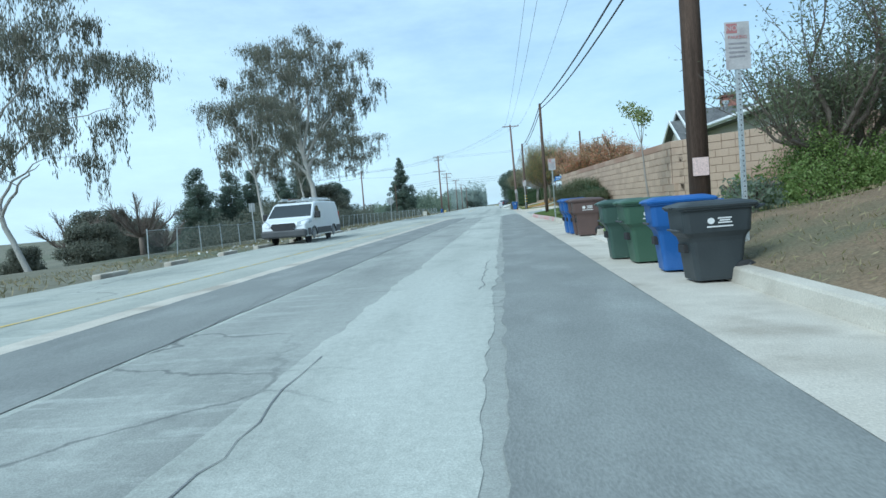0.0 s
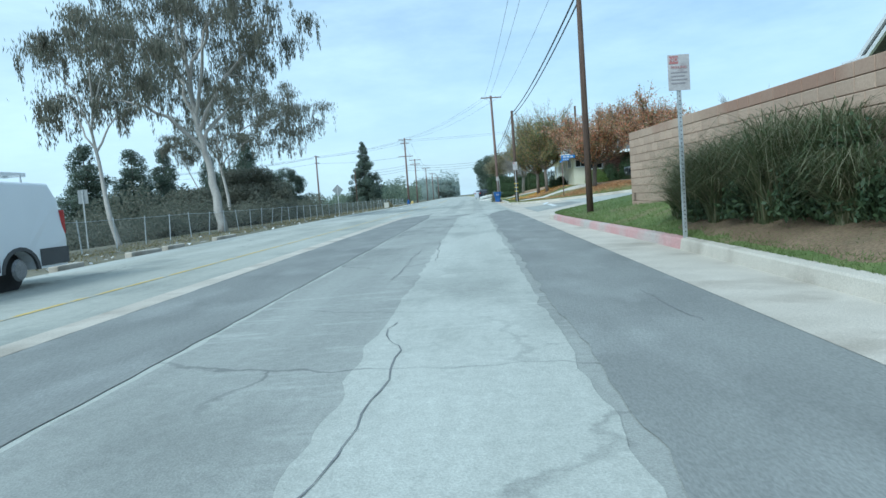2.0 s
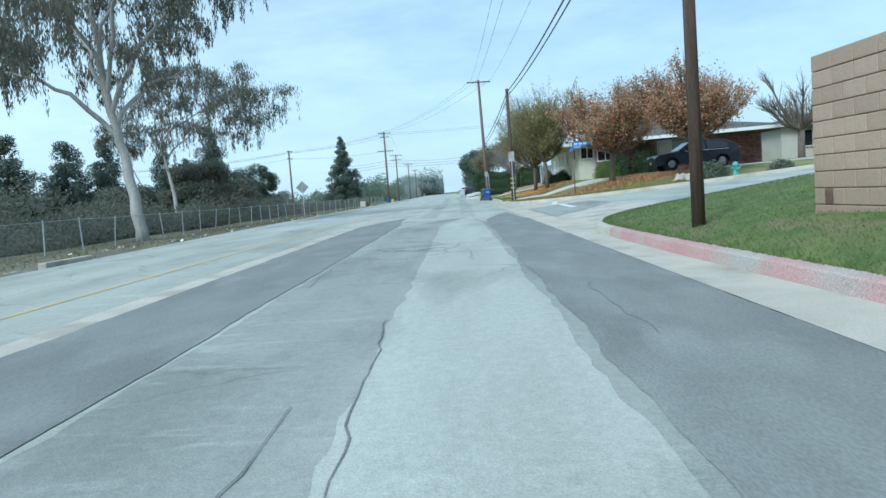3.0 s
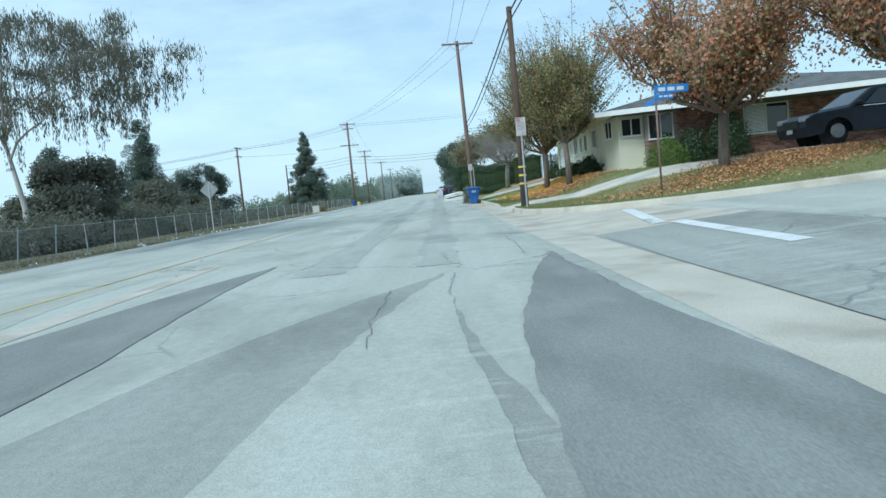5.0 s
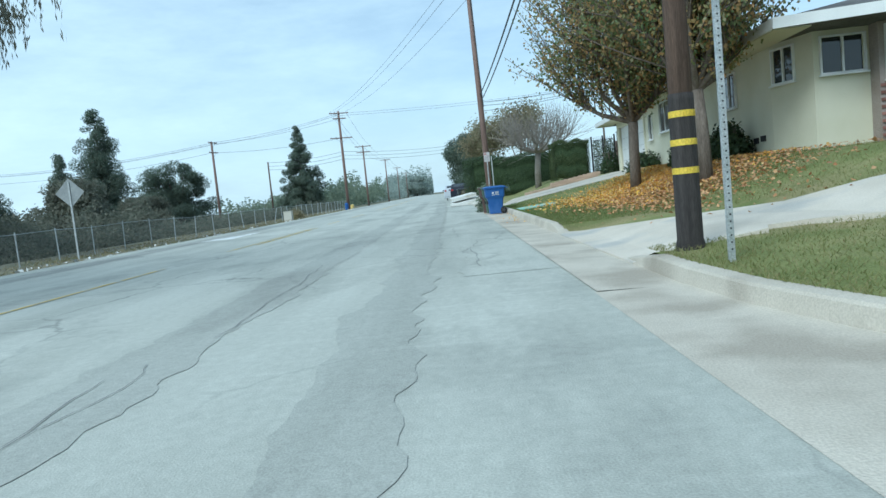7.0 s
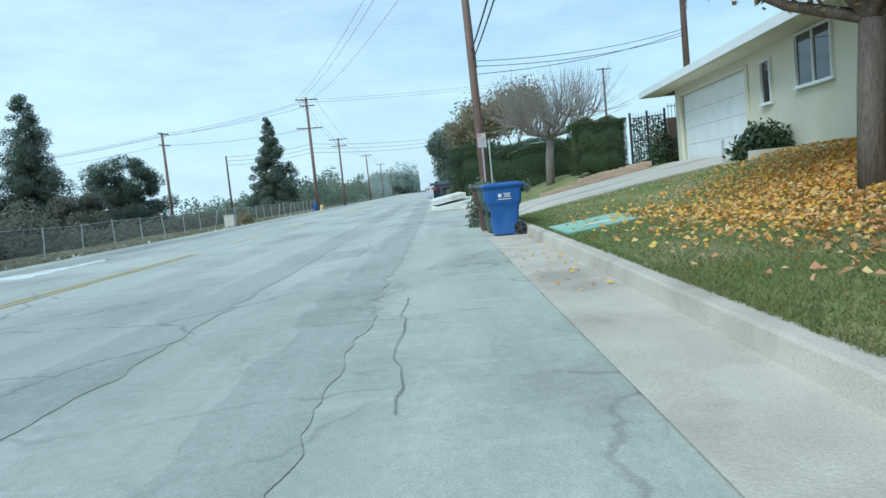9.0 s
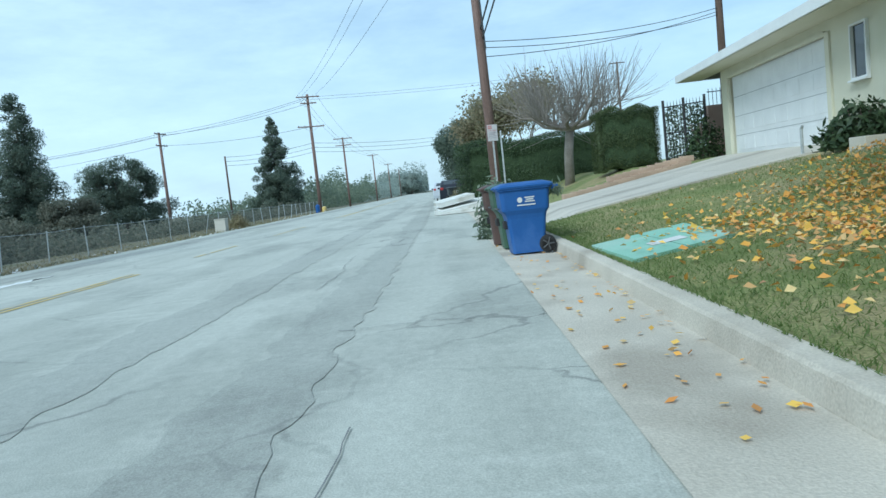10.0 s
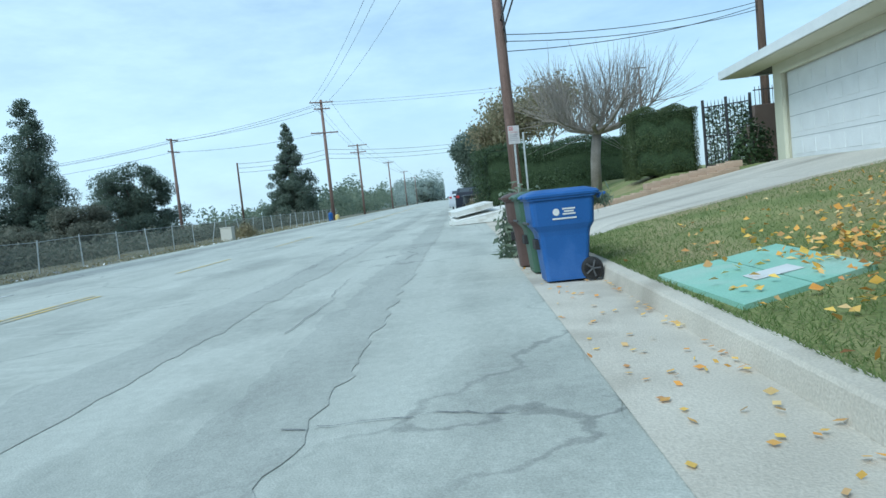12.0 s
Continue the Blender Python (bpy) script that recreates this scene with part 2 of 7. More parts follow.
M_WOODGREY = mat("weathered_pole_wood", (0.165, 0.108, 0.088), (0.24, 0.162, 0.137), 3, 0.85, 0.6, fine=30, fine_amt=0.3, stretch=(6, 6, 0.4))
M_CABLE = mat("black_cable", (0.03, 0.032, 0.035), (0.05, 0.052, 0.055), 3, 0.6, 0)
M_GALV = mat("galvanised_steel", (0.42, 0.45, 0.45), (0.55, 0.57, 0.57), 8, 0.5, 0.1, metal=0.6)
M_SIGN = mat("sun_faded_sign_face", (0.60, 0.60, 0.585), (0.68, 0.68, 0.665), 3, 0.6, 0.05, fine_amt=0.05)
M_SIGNOLD = mat("weathered_sign_face", (0.40, 0.385, 0.38), (0.50, 0.48, 0.47), 6, 0.65, 0.05, fine_amt=0.08, c3=(0.33, 0.30, 0.30), c3_scale=5.0)
M_SIGNRED = mat("faded_sign_red", (0.36, 0.14, 0.14), (0.42, 0.20, 0.19), 3, 0.6, 0.05)
M_SIGNGREY = mat("sign_lettering_grey", (0.25, 0.24, 0.25), (0.32, 0.3, 0.31), 3, 0.6, 0.05)
M_SIGNBLUE = mat("street_sign_blue", (0.04, 0.19, 0.52), (0.05, 0.23, 0.60), 3, 0.45, 0.05)
M_BARK = mat("grey_bark", (0.13, 0.105, 0.085), (0.21, 0.175, 0.145), 3, 0.9, 0.8, fine=18, fine_amt=0.3, stretch=(3, 3, 0.6))
M_EUCBARK = mat("pale_eucalyptus_bark", (0.36, 0.34, 0.305), (0.50, 0.48, 0.44), 1.2, 0.85, 0.4, fine=14, fine_amt=0.2, stretch=(2, 2, 0.5), c3=(0.28, 0.23, 0.19), c3_scale=0.5, c3_edges=(0.58, 0.72))
M_TWIG = mat("bare_twigs", (0.22, 0.195, 0.17), (0.32, 0.29, 0.255), 3, 0.9, 0.3)
M_EUC = leaf_mat("eucalyptus_leaf", [(0.135, 0.145, 0.11), (0.175, 0.18, 0.135), (0.215, 0.21, 0.155), (0.225, 0.195, 0.15)], 0.45)
M_BANKLEAF = leaf_mat("fine_bank_leaf", [(0.11, 0.135, 0.075), (0.15, 0.175, 0.095), (0.20, 0.22, 0.12)], 0.45)
M_SCRUB = leaf_mat("dull_scrub_leaf", [(0.125, 0.142, 0.105), (0.165, 0.175, 0.13), (0.21, 0.205, 0.155)], 0.5)
M_DARKLEAF = leaf_mat("dark_conifer_leaf", [(0.10, 0.138, 0.108), (0.138, 0.18, 0.135), (0.18, 0.218, 0.158)], 0.55)
M_MIDLEAF = leaf_mat("broad_green_leaf", [(0.165, 0.215, 0.16), (0.215, 0.265, 0.185), (0.265, 0.305, 0.215)], 0.55)
# distance haze is painted into these pale leaf colours
M_HAZELEAF = leaf_mat("haze_tinted_leaf", [(0.30, 0.36, 0.33), (0.36, 0.42, 0.38), (0.42, 0.47, 0.42)], 0.55)
M_HEDGE = leaf_mat("hedge_leaf", [(0.035, 0.062, 0.028), (0.052, 0.088, 0.035), (0.08, 0.115, 0.048)], 0.25)
M_PALELEAF = leaf_mat("pale_young_leaf", [(0.22, 0.27, 0.10), (0.30, 0.34, 0.14), (0.36, 0.36, 0.18)], 0.5)
M_BRIGHTLEAF = leaf_mat("fresh_shrub_leaf", [(0.13, 0.20, 0.05), (0.19, 0.27, 0.07), (0.27, 0.34, 0.11)], 0.45)
M_AUTUMN = leaf_mat("autumn_orange_leaf", [(0.22, 0.26, 0.12), (0.55, 0.28, 0.14), (0.66, 0.27, 0.16), (0.72, 0.50, 0.38), (0.30, 0.30, 0.14), (0.56, 0.33, 0.17)], 0.55)
M_AUTUMN2 = leaf_mat("autumn_olive_leaf", [(0.15, 0.22, 0.09), (0.21, 0.27, 0.11), (0.46, 0.33, 0.14), (0.58, 0.34, 0.15), (0.17, 0.235, 0.10), (0.46, 0.42, 0.26)], 0.52)
M_OLIVE = leaf_mat("olive_brown_leaf", [(0.21, 0.21, 0.12), (0.29, 0.26, 0.16), (0.35, 0.29, 0.19), (0.24, 0.24, 0.13)], 0.45)
M_FALLEN = leaf_mat("fallen_leaf", [(0.66, 0.28, 0.06), (0.76, 0.40, 0.07), (0.82, 0.56, 0.11), (0.52, 0.24, 0.08), (0.74, 0.58, 0.27), (0.72, 0.34, 0.07)], 0.15)
M_FALLENRUST = leaf_mat("rusty_fallen_leaf", [(0.40, 0.19, 0.09), (0.50, 0.26, 0.11), (0.58, 0.36, 0.17), (0.33, 0.18, 0.10)], 0.1)
M_DRYTUFT = leaf_mat("dry_grass", [(0.22, 0.18, 0.09), (0.30, 0.25, 0.14), (0.16, 0.17, 0.07)], 0.2)
M_BLADE = leaf_mat("grass_blade", [(0.13, 0.20, 0.055), (0.165, 0.23, 0.068), (0.21, 0.25, 0.095)], 0.55)
M_BLADEDRY = leaf_mat("dry_grass_blade", [(0.18, 0.21, 0.065), (0.26, 0.265, 0.095), (0.34, 0.30, 0.15)], 0.5)
M_REED = leaf_mat("arching_blade", [(0.075, 0.105, 0.045), (0.105, 0.135, 0.058), (0.14, 0.16, 0.075), (0.17, 0.17, 0.09), (0.30, 0.28, 0.18)], 0.35)
M_STUCCO = mat("cream_stucco", (0.62, 0.60, 0.46), (0.68, 0.66, 0.53), 1.0, 0.92, 0.5, fine=70, fine_amt=0.06)
M_STUCCO2 = mat("pale_stucco", (0.55, 0.53, 0.46), (0.62, 0.60, 0.53), 1.0, 0.92, 0.5, fine=70, fine_amt=0.06)
M_TRIM = mat("white_trim_paint", (0.72, 0.73, 0.72), (0.78, 0.79, 0.78), 2, 0.6, 0.1, fine_amt=0.05)
M_ROOF = mat("grey_shingle", (0.095, 0.095, 0.095), (0.15, 0.15, 0.148), 2.0, 0.95, 0.8, fine=18, fine_amt=0.3, stretch=(1, 1, 1))
M_BRICK = mat("red_brick", (0.22, 0.10, 0.08), (0.32, 0.16, 0.125), 2.0, 0.9, 0.5, fine=25, fine_amt=0.2, obj_rand=0.35)
M_BRICKBACK = mat("brick_mortar", (0.30, 0.25, 0.22), (0.38, 0.33, 0.30), 2.0, 0.95, 0.3)
M_BRICKI = mat("red_brick_course", (0.20, 0.10, 0.085), (0.32, 0.165, 0.13), 2.0, 0.9, 0.4, fine=25, fine_amt=0.2, island=0.45)
M_GLASS = glass_mat("dark_window_glass", (0.018, 0.022, 0.025), 0.03)
M_RIM = mat("dull_wheel_metal", (0.20, 0.205, 0.21), (0.28, 0.285, 0.29), 6, 0.45, 0.05, metal=0.4)
M_BLUEBIN = mat("blue_bin_plastic", (0.022, 0.088, 0.28), (0.028, 0.105, 0.33), 2, 0.5, 0.1, fine_amt=0.06, c3=(0.05, 0.13, 0.36), c3_scale=2)
M_GREENBIN = mat("green_bin_plastic", (0.045, 0.092, 0.058), (0.058, 0.112, 0.072), 2, 0.5, 0.1, fine_amt=0.06)
M_DKGREENBIN = mat("dark_green_bin_plastic", (0.04, 0.075, 0.06), (0.055, 0.095, 0.075), 2, 0.5, 0.1, fine_amt=0.06)
M_BROWNBIN = mat("brown_bin_plastic", (0.085, 0.055, 0.048), (0.11, 0.072, 0.062), 2, 0.5, 0.1, fine_amt=0.06)
M_BLACKBIN = mat("black_bin_plastic", (0.028, 0.034, 0.037), (0.042, 0.05, 0.053), 2, 0.5, 0.1, fine_amt=0.06)
M_RUBBER = mat("black_rubber", (0.02, 0.02, 0.021), (0.035, 0.035, 0.036), 4, 0.8, 0.2)
M_VANWHITE = mat("white_van_paint", (0.72, 0.74, 0.75), (0.76, 0.78, 0.79), 1, 0.3, 0, fine_amt=0.02, spec=0.6)
M_VANGREY = mat("grey_bumper_plastic", (0.06, 0.062, 0.065), (0.085, 0.087, 0.09), 2, 0.6, 0.1)
M_CARDARK = mat("dark_car_paint", (0.012, 0.016, 0.026), (0.018, 0.022, 0.034), 1, 0.45, 0, fine_amt=0.02, spec=0.3)
M_CARSILVER = mat("silver_car_paint", (0.45, 0.48, 0.52), (0.5, 0.53, 0.57), 1, 0.3, 0, fine_amt=0.02, spec=0.6)
M_CHROME = mat("bright_metal", (0.6, 0.61, 0.62), (0.68, 0.69, 0.7), 4, 0.25, 0, metal=0.9)
M_LAMP = mat("clear_lamp_lens", (0.40, 0.43, 0.45), (0.48, 0.51, 0.53), 3, 0.15, 0)
M_REDLAMP = mat("red_lamp_lens", (0.35, 0.03, 0.03), (0.4, 0.05, 0.05), 3, 0.2, 0)
M_MATTRESS = mat("soiled_white_fabric", (0.62, 0.62, 0.58), (0.72, 0.72, 0.68), 1.5, 0.9, 0.4, fine_amt=0.08, c3=(0.48, 0.46, 0.40), c3_scale=1.2)
M_IRON = mat("black_iron", (0.02, 0.02, 0.022), (0.035, 0.035, 0.037), 4, 0.6, 0.1)
M_GREENBOX = mat("pale_green_utility_lid", (0.26, 0.47, 0.37), (0.31, 0.53, 0.42), 2, 0.8, 0.2, fine_amt=0.08, c3=(0.36, 0.52, 0.43), c3_scale=1.5)
M_HYDRANT = mat("aqua_hydrant_paint", (0.10, 0.36, 0.30), (0.14, 0.42, 0.36), 3, 0.5, 0.1)
M_SIGNBACK = mat("bare_aluminium_back", (0.26, 0.28, 0.28), (0.33, 0.35, 0.35), 3, 0.55, 0.05)
M_CLIPPED = leaf_mat("clipped_hedge_leaf", [(0.06, 0.085, 0.03), (0.085, 0.12, 0.042), (0.12, 0.145, 0.06)], 0.3)
# near-black green: the shade inside a hedge, put into the colour
M_HEDGECORE = mat("hedge_inner_shade", (0.03, 0.05, 0.022), (0.045, 0.07, 0.03), 6, 0.95, 0.8, fine=25, fine_amt=0.4)
M_PAPER = mat("pinkish_paper_notice", (0.62, 0.46, 0.42), (0.70, 0.55, 0.50), 3, 0.85, 0.1)
M_LITTER = mat("pale_litter", (0.55, 0.55, 0.53), (0.7, 0.7, 0.68), 3, 0.85, 0.2, island=0.3)
M_REDBRICKWALL = mat("brown_brick_pillar", (0.34, 0.235, 0.20), (0.42, 0.30, 0.26), 2, 0.9, 0.4)


def mesh_material(name):
    m = bpy.data.materials.new(name)
    m.use_nodes = True
    n, l = m.node_tree.nodes, m.node_tree.links
    p = n["Principled BSDF"]
    p.inputs["Base Color"].default_value = (0.24, 0.26, 0.25, 1)
    p.inputs["Roughness"].default_value, p.inputs["Metallic"].default_value = 0.6, 0.3
    noise_ = n.new("ShaderNodeTexNoise")
    noise_.inputs["Scale"].default_value = 1.5
    r = n.new("ShaderNodeMapRange")
    r.inputs["To Min"].default_value, r.inputs["To Max"].default_value = 0.74, 0.92
    l.new(noise_.outputs["Fac"], r.inputs["Value"])
    tr = n.new("ShaderNodeBsdfTransparent")
    mx = n.new("ShaderNodeMixShader")
    l.new(r.outputs["Result"], mx.inputs["Fac"])
    l.new(p.outputs["BSDF"], mx.inputs[1])
    l.new(tr.outputs["BSDF"], mx.inputs[2])
    l.new(mx.outputs["Shader"], n["Material Output"].inputs["Surface"])
    return m


M_CHAINLINK = mesh_material("chain_link_wire")


# ---- building helpers ----
def finish(name, bm, material, smooth=False):
    me = bpy.data.meshes.new(name)
    bm.to_mesh(me)
    bm.free()
    me.materials.append(material)
    if smooth:
        me.polygons.foreach_set("use_smooth", [True] * len(me.polygons))
    return me


def part(name, bm, material, parent, label="", smooth=False):
    ob = new(name, finish(name, bm, material, smooth))
    ob.parent = parent
    return tagged(ob, label)


def thing(name, m, label, category, group="", kind=""):
    ob = new(name)
    ob.empty_display_size = 0.2
    ob.matrix_world = m
    return tagged(ob, label, category, group, kind)


def solid(name, bm, material, label, category="", group="", kind="", m=None, smooth=False):
    ob = new(name, finish(name, bm, material, smooth))
    if m is not None:
        ob.matrix_world = m
    return tagged(ob, label, category, group, kind)


def box(bm, x0, y0, z0, x1, y1, z1, bev=0.0, m=None):
    r = bmesh.ops.create_cube(bm, size=1.0)
    vs = r["verts"]
    for v in vs:
        v.co = Vector((x0 + (v.co.x + 0.5) * (x1 - x0), y0 + (v.co.y + 0.5) * (y1 - y0), z0 + (v.co.z + 0.5) * (z1 - z0)))
    if bev:
        es = list({e for v in vs for e in v.link_edges})
        r2 = bmesh.ops.bevel(bm, geom=es, offset=bev, segments=2, affect="EDGES", profile=0.5)
        vs = list({v for f in r2["faces"] for v in f.verts} | {v for v in vs if v.is_valid})
    if m is not None:
        bmesh.ops.transform(bm, matrix=m, verts=[v for v in vs if v.is_valid])
    return bm


def nbox(*a, **k):
    return box(bmesh.new(), *a, **k)


def tube(bm, pts, radii, n=8, caps=True):
    pts = [Vector(p) for p in pts]
    rings = []
    prev = None
    for i, p in enumerate(pts):
        d = (pts[min(i + 1, len(pts) - 1)] - pts[max(i - 1, 0)]).normalized()
        a = prev if prev is not None else (Vector((1, 0, 0)) if abs(d.x) < 0.9 else Vector((0, 1, 0)))
        a = (a - d * a.dot(d)).normalized()
        prev = a
        b = d.cross(a)
        r = radii[i] if hasattr(radii, "__len__") else radii
        rings.append([bm.verts.new(p + (a * math.cos(2 * math.pi * k / n) + b * math.sin(2 * math.pi * k / n)) * r) for k in range(n)])
    for i in range(len(rings) - 1):
        for k in range(n):
            bm.faces.new((rings[i][k], rings[i][(k + 1) % n], rings[i + 1][(k + 1) % n], rings[i + 1][k]))
    if caps:
        bm.faces.new(rings[0][::-1])
        bm.faces.new(rings[-1])
    return bm


def ntube(*a, **k):
    return tube(bmesh.new(), *a, **k)


def prism(bm, pts, axis, a0, a1):
    """A prism: a 2D outline in the plane across axis, from a0 to a1 along it."""
    def put(p, a):
        return {"x": (a, p[0], p[1]), "y": (p[0], a, p[1]), "z": (p[0], p[1], a)}[axis]
    lo = [bm.verts.new(put(p, a0)) for p in pts]
    hi = [bm.verts.new(put(p, a1)) for p in pts]
    n = len(pts)
    bm.faces.new(lo[::-1])
    bm.faces.new(hi)
    for i in range(n):
        bm.faces.new((lo[i], lo[(i + 1) % n], hi[(i + 1) % n], hi[i]))
    bmesh.ops.recalc_face_normals(bm, faces=bm.faces)
    return bm


def grid(rows):
    """A sheet through rows of points of one length."""
    bm = bmesh.new()
    vs = [[bm.verts.new(p) for p in row] for row in rows]
    for a, b in zip(vs, vs[1:]):
        for i in range(len(a) - 1):
            bm.faces.new((a[i], a[i + 1], b[i + 1], b[i]))
    bmesh.ops.recalc_face_normals(bm, faces=bm.faces)
    return bm


def quads_mesh(name, verts, material):
    """One mesh of loose quads: verts is (n, 4, 3)."""
    n = len(verts)
    me = bpy.data.meshes.new(name)
    me.from_pydata(verts.reshape(-1, 3).tolist(), [], np.arange(n * 4).reshape(-1, 4).tolist())
    me.materials.append(material)
    return me


def leaf_quads(rng, centres, length, width, droop=0.0, flat=0.0, face=None, loose=0.55):
    """Leaves at the centres: pointed quads. droop 1: hanging; flat 1: lying; face: the way each blade is turned."""
    n = len(centres)
    if face is not None:
        f = face / (np.linalg.norm(face, axis=1, keepdims=True) + 1e-9) + rng.normal(size=(n, 3)) * loose
        f /= np.linalg.norm(f, axis=1, keepdims=True) + 1e-9
        d = np.cross(f, rng.normal(size=(n, 3)))
        d /= np.linalg.norm(d, axis=1, keepdims=True) + 1e-9
        s = np.cross(f, d)
        ln = length * rng.uniform(0.6, 1.4, size=(n, 1))
        wd = width * rng.uniform(0.6, 1.4, size=(n, 1))
        c = np.asarray(centres)
        return np.stack([c - d * ln * 0.5, c + s * wd * 0.5, c + d * ln * 0.5, c - s * wd * 0.5], axis=1)
    d = rng.normal(size=(n, 3))
    d[:, 2] = d[:, 2] * (1 - flat) - droop * 2.0
    d /= np.linalg.norm(d, axis=1, keepdims=True) + 1e-9
    s = rng.normal(size=(n, 3))
    if flat:
        s[:, 2] *= (1 - flat)
    s -= d * np.sum(s * d, axis=1, keepdims=True)
    s /= np.linalg.norm(s, axis=1, keepdims=True) + 1e-9
    ln = (length * rng.uniform(0.6, 1.4, size=(n, 1)))
    wd = (width * rng.uniform(0.6, 1.4, size=(n, 1)))
    c = np.asarray(centres)
    return np.stack([c - d * ln * 0.5, c + s * wd * 0.5, c + d * ln * 0.5, c - s * wd * 0.5], axis=1)


def smooth01(t):
    t = min(1.0, max(0.0, t))
    return t * t * (3 - 2 * t)


# ---- the lie of the land ----
KERB = 2.0
ARC = 10.0


def bend(y):
    d = max(0.0, y - 100)
    return -0.024 * d * d / (d + 40)


def left_edge(y):
    return -9.0 - 2.4 * smooth01((y - 10) / 75) + bend(y)


def street_z(x):
    return 0.065 * max(0.0, x - KERB)


NEAR_R, NEAR_X, NEAR_Y = 6.0, 7.73, 43.2


def near_kerb_x(y):
    """The kerb before the side street: it swings in towards the corner."""
    return 2.15 - 0.42 * smooth01((y - 28.5) / 13.5)


def near_kerb_y(x):
    return NEAR_Y + math.sqrt(max(0.0, NEAR_R ** 2 - (NEAR_X - max(x, 1.73)) ** 2)) if x < NEAR_X else NEAR_Y + NEAR_R


def far_kerb_y(x):
    return 72 - math.sqrt(max(0.0, ARC ** 2 - (12 - x) ** 2)) if x < 12 else 62.0


def land(x, y):
    """Height of the ground to the right of the road."""
    if y < 58:
        d = x - near_kerb_x(y) if y < NEAR_Y else (NEAR_R - math.hypot(x - NEAR_X, y - NEAR_Y) if x < NEAR_X else NEAR_Y + NEAR_R - y)
        d = max(0.0, d - 0.16)
        bank = smooth01((10.8 - y) / 4)
        z = 0.15 + street_z(x) * smooth01((y - 30) / 16) * 0.9
        z += min((0.30 - 0.20 * smooth01((y - 33) / 9)) * d, 0.40) * (1 - bank) + bank * min(0.30 * d, 2.4)
        z += 0.02 * max(0.0, min(x, 30) - 4) * (1 - smooth01((y - 30) / 16))
        pad = smooth01((16.2 - 0.9 * (x - KERB) - y) / 0.9) * smooth01((y - 10.0) / 0.8) * smooth01((6.6 - x) / 1.2)
        return z * (1 - pad) + pad * (0.05 + 0.07 * (x - KERB))
    d = (x - KERB - bend(y)) if y > 72 else (ARC - math.hypot(x - 12, y - 72) if x < 12 else y - 62)
    d = max(0.0, d - 0.16)
    xs = x - bend(y)
    w = smooth01((73 - y) / 6)
    z = 0.15 + (0.065 * w + 0.03 * (1 - w)) * max(0.0, min(xs, 9) - KERB) + 0.03 * max(0, min(xs, 40) - 9)
    flat = 1.6 + 0.7 * (1 - w)
    z += 0.03 * min(d, flat) + (0.14 + 0.16 * (1 - w)) * min(max(0.0, d - flat), 3.2 - 0.8 * (1 - w))
    ramp = smooth01((y - 90) / 4) * (1 - smooth01((y - 102.5) / 4))
    return z * (1 - ramp) + ramp * (0.15 + 0.155 * min(max(0.0, xs - 2.2), 6.3))


def frange(a, b, step):
    n = max(1, int(round((b - a) / step)))
    return [a + (b - a) * i / n for i in range(n + 1)]


# ground: one sheet to the horizon
xs = [-1500, -900, -500, -300, -180, -120, -80, -60, -48, -38, -30, -25, -21, -19, -17, -15, -13, -11, -8, -4, 0, 4, 10, 20, 40, 48, 60, 90, 150, 300, 600, 1500]
ys = [-400, -150, -80] + frange(-40, 240, 7) + [270, 320, 400, 500, 650, 900, 1300, 2000, 3200]


def ground_z(x, y):
    xr = x - bend(y)
    if xr > -9:
        return -0.16 + 2.6 * smooth01((xr - 40) / 25)
    z = -0.05 - 0.30 * smooth01((-11 - xr) / 6)
    z -= 3.2 * smooth01((-20 - xr) / 22)
    return z + 0.10 * noise.noise((x * 0.3, y * 0.3, 0)) * (1 if -40 < xr < -11.8 else 0)


solid("ground", grid([[(x + (bend(y) if abs(x) < 40 else 0), y, ground_z(x + (bend(y) if abs(x) < 40 else 0), y)) for x in xs] for y in ys]), M_GROUND, "dry scrubby earth beside and beyond the road", "ground", kind="structure")

# the road and its wearing surfaces
ry = frange(-60, 40, 10) + frange(44, 300, 8) + [350, 400, 427]
solid("road", grid([[(left_edge(y) + (1.5 + bend(y) - left_edge(y)) * k / 8, y, 0.0) for k in range(9)] for y in ry]), M_ASPHALT, "wide worn grey asphalt road with cracks and patches", "road", kind="structure")
rng0 = random.Random(4)


def strip(name, x0, x1, y0, y1, material, z=0.004, ragged=0.0, label="", step=1.0, fn=None):
    rows = []
    ph = rng0.uniform(0, 90)
    for y in frange(y0, y1, min(step, 0.12) if ragged > 0.02 else step):
        w = bend(y) + (fn(y) if fn else 0)
        e0 = ragged * 2.2 * (0.6 * noise.noise((y * 0.55, ph, 0)) + 0.5 * noise.noise((y * 2.3, ph, 5)) + 0.18 * noise.noise((y * 5.1, ph, 2)))
        e1 = ragged * 1.8 * (0.6 * noise.noise((y * 0.55, ph, 9)) + 0.5 * noise.noise((y * 2.3, ph, 7)) + 0.18 * noise.noise((y * 5.1, ph, 3)))
        tip = min(1.0, max(0.04, (y1 - y) / 6.5)) ** 0.85 if ragged > 0.02 else 1.0
        mid = (x0 + x1) / 2 + 0.36 * (1 - tip) * (x1 - x0)
        rows.append([(mid + (x0 - mid) * tip + w + e0, y, z), (mid + w, y, z), (mid + (x1 - mid) * tip + w + e1, y, z)])
    return solid(name, grid(rows), material, label or "worn strip of road surface", "road surface", kind="structure")


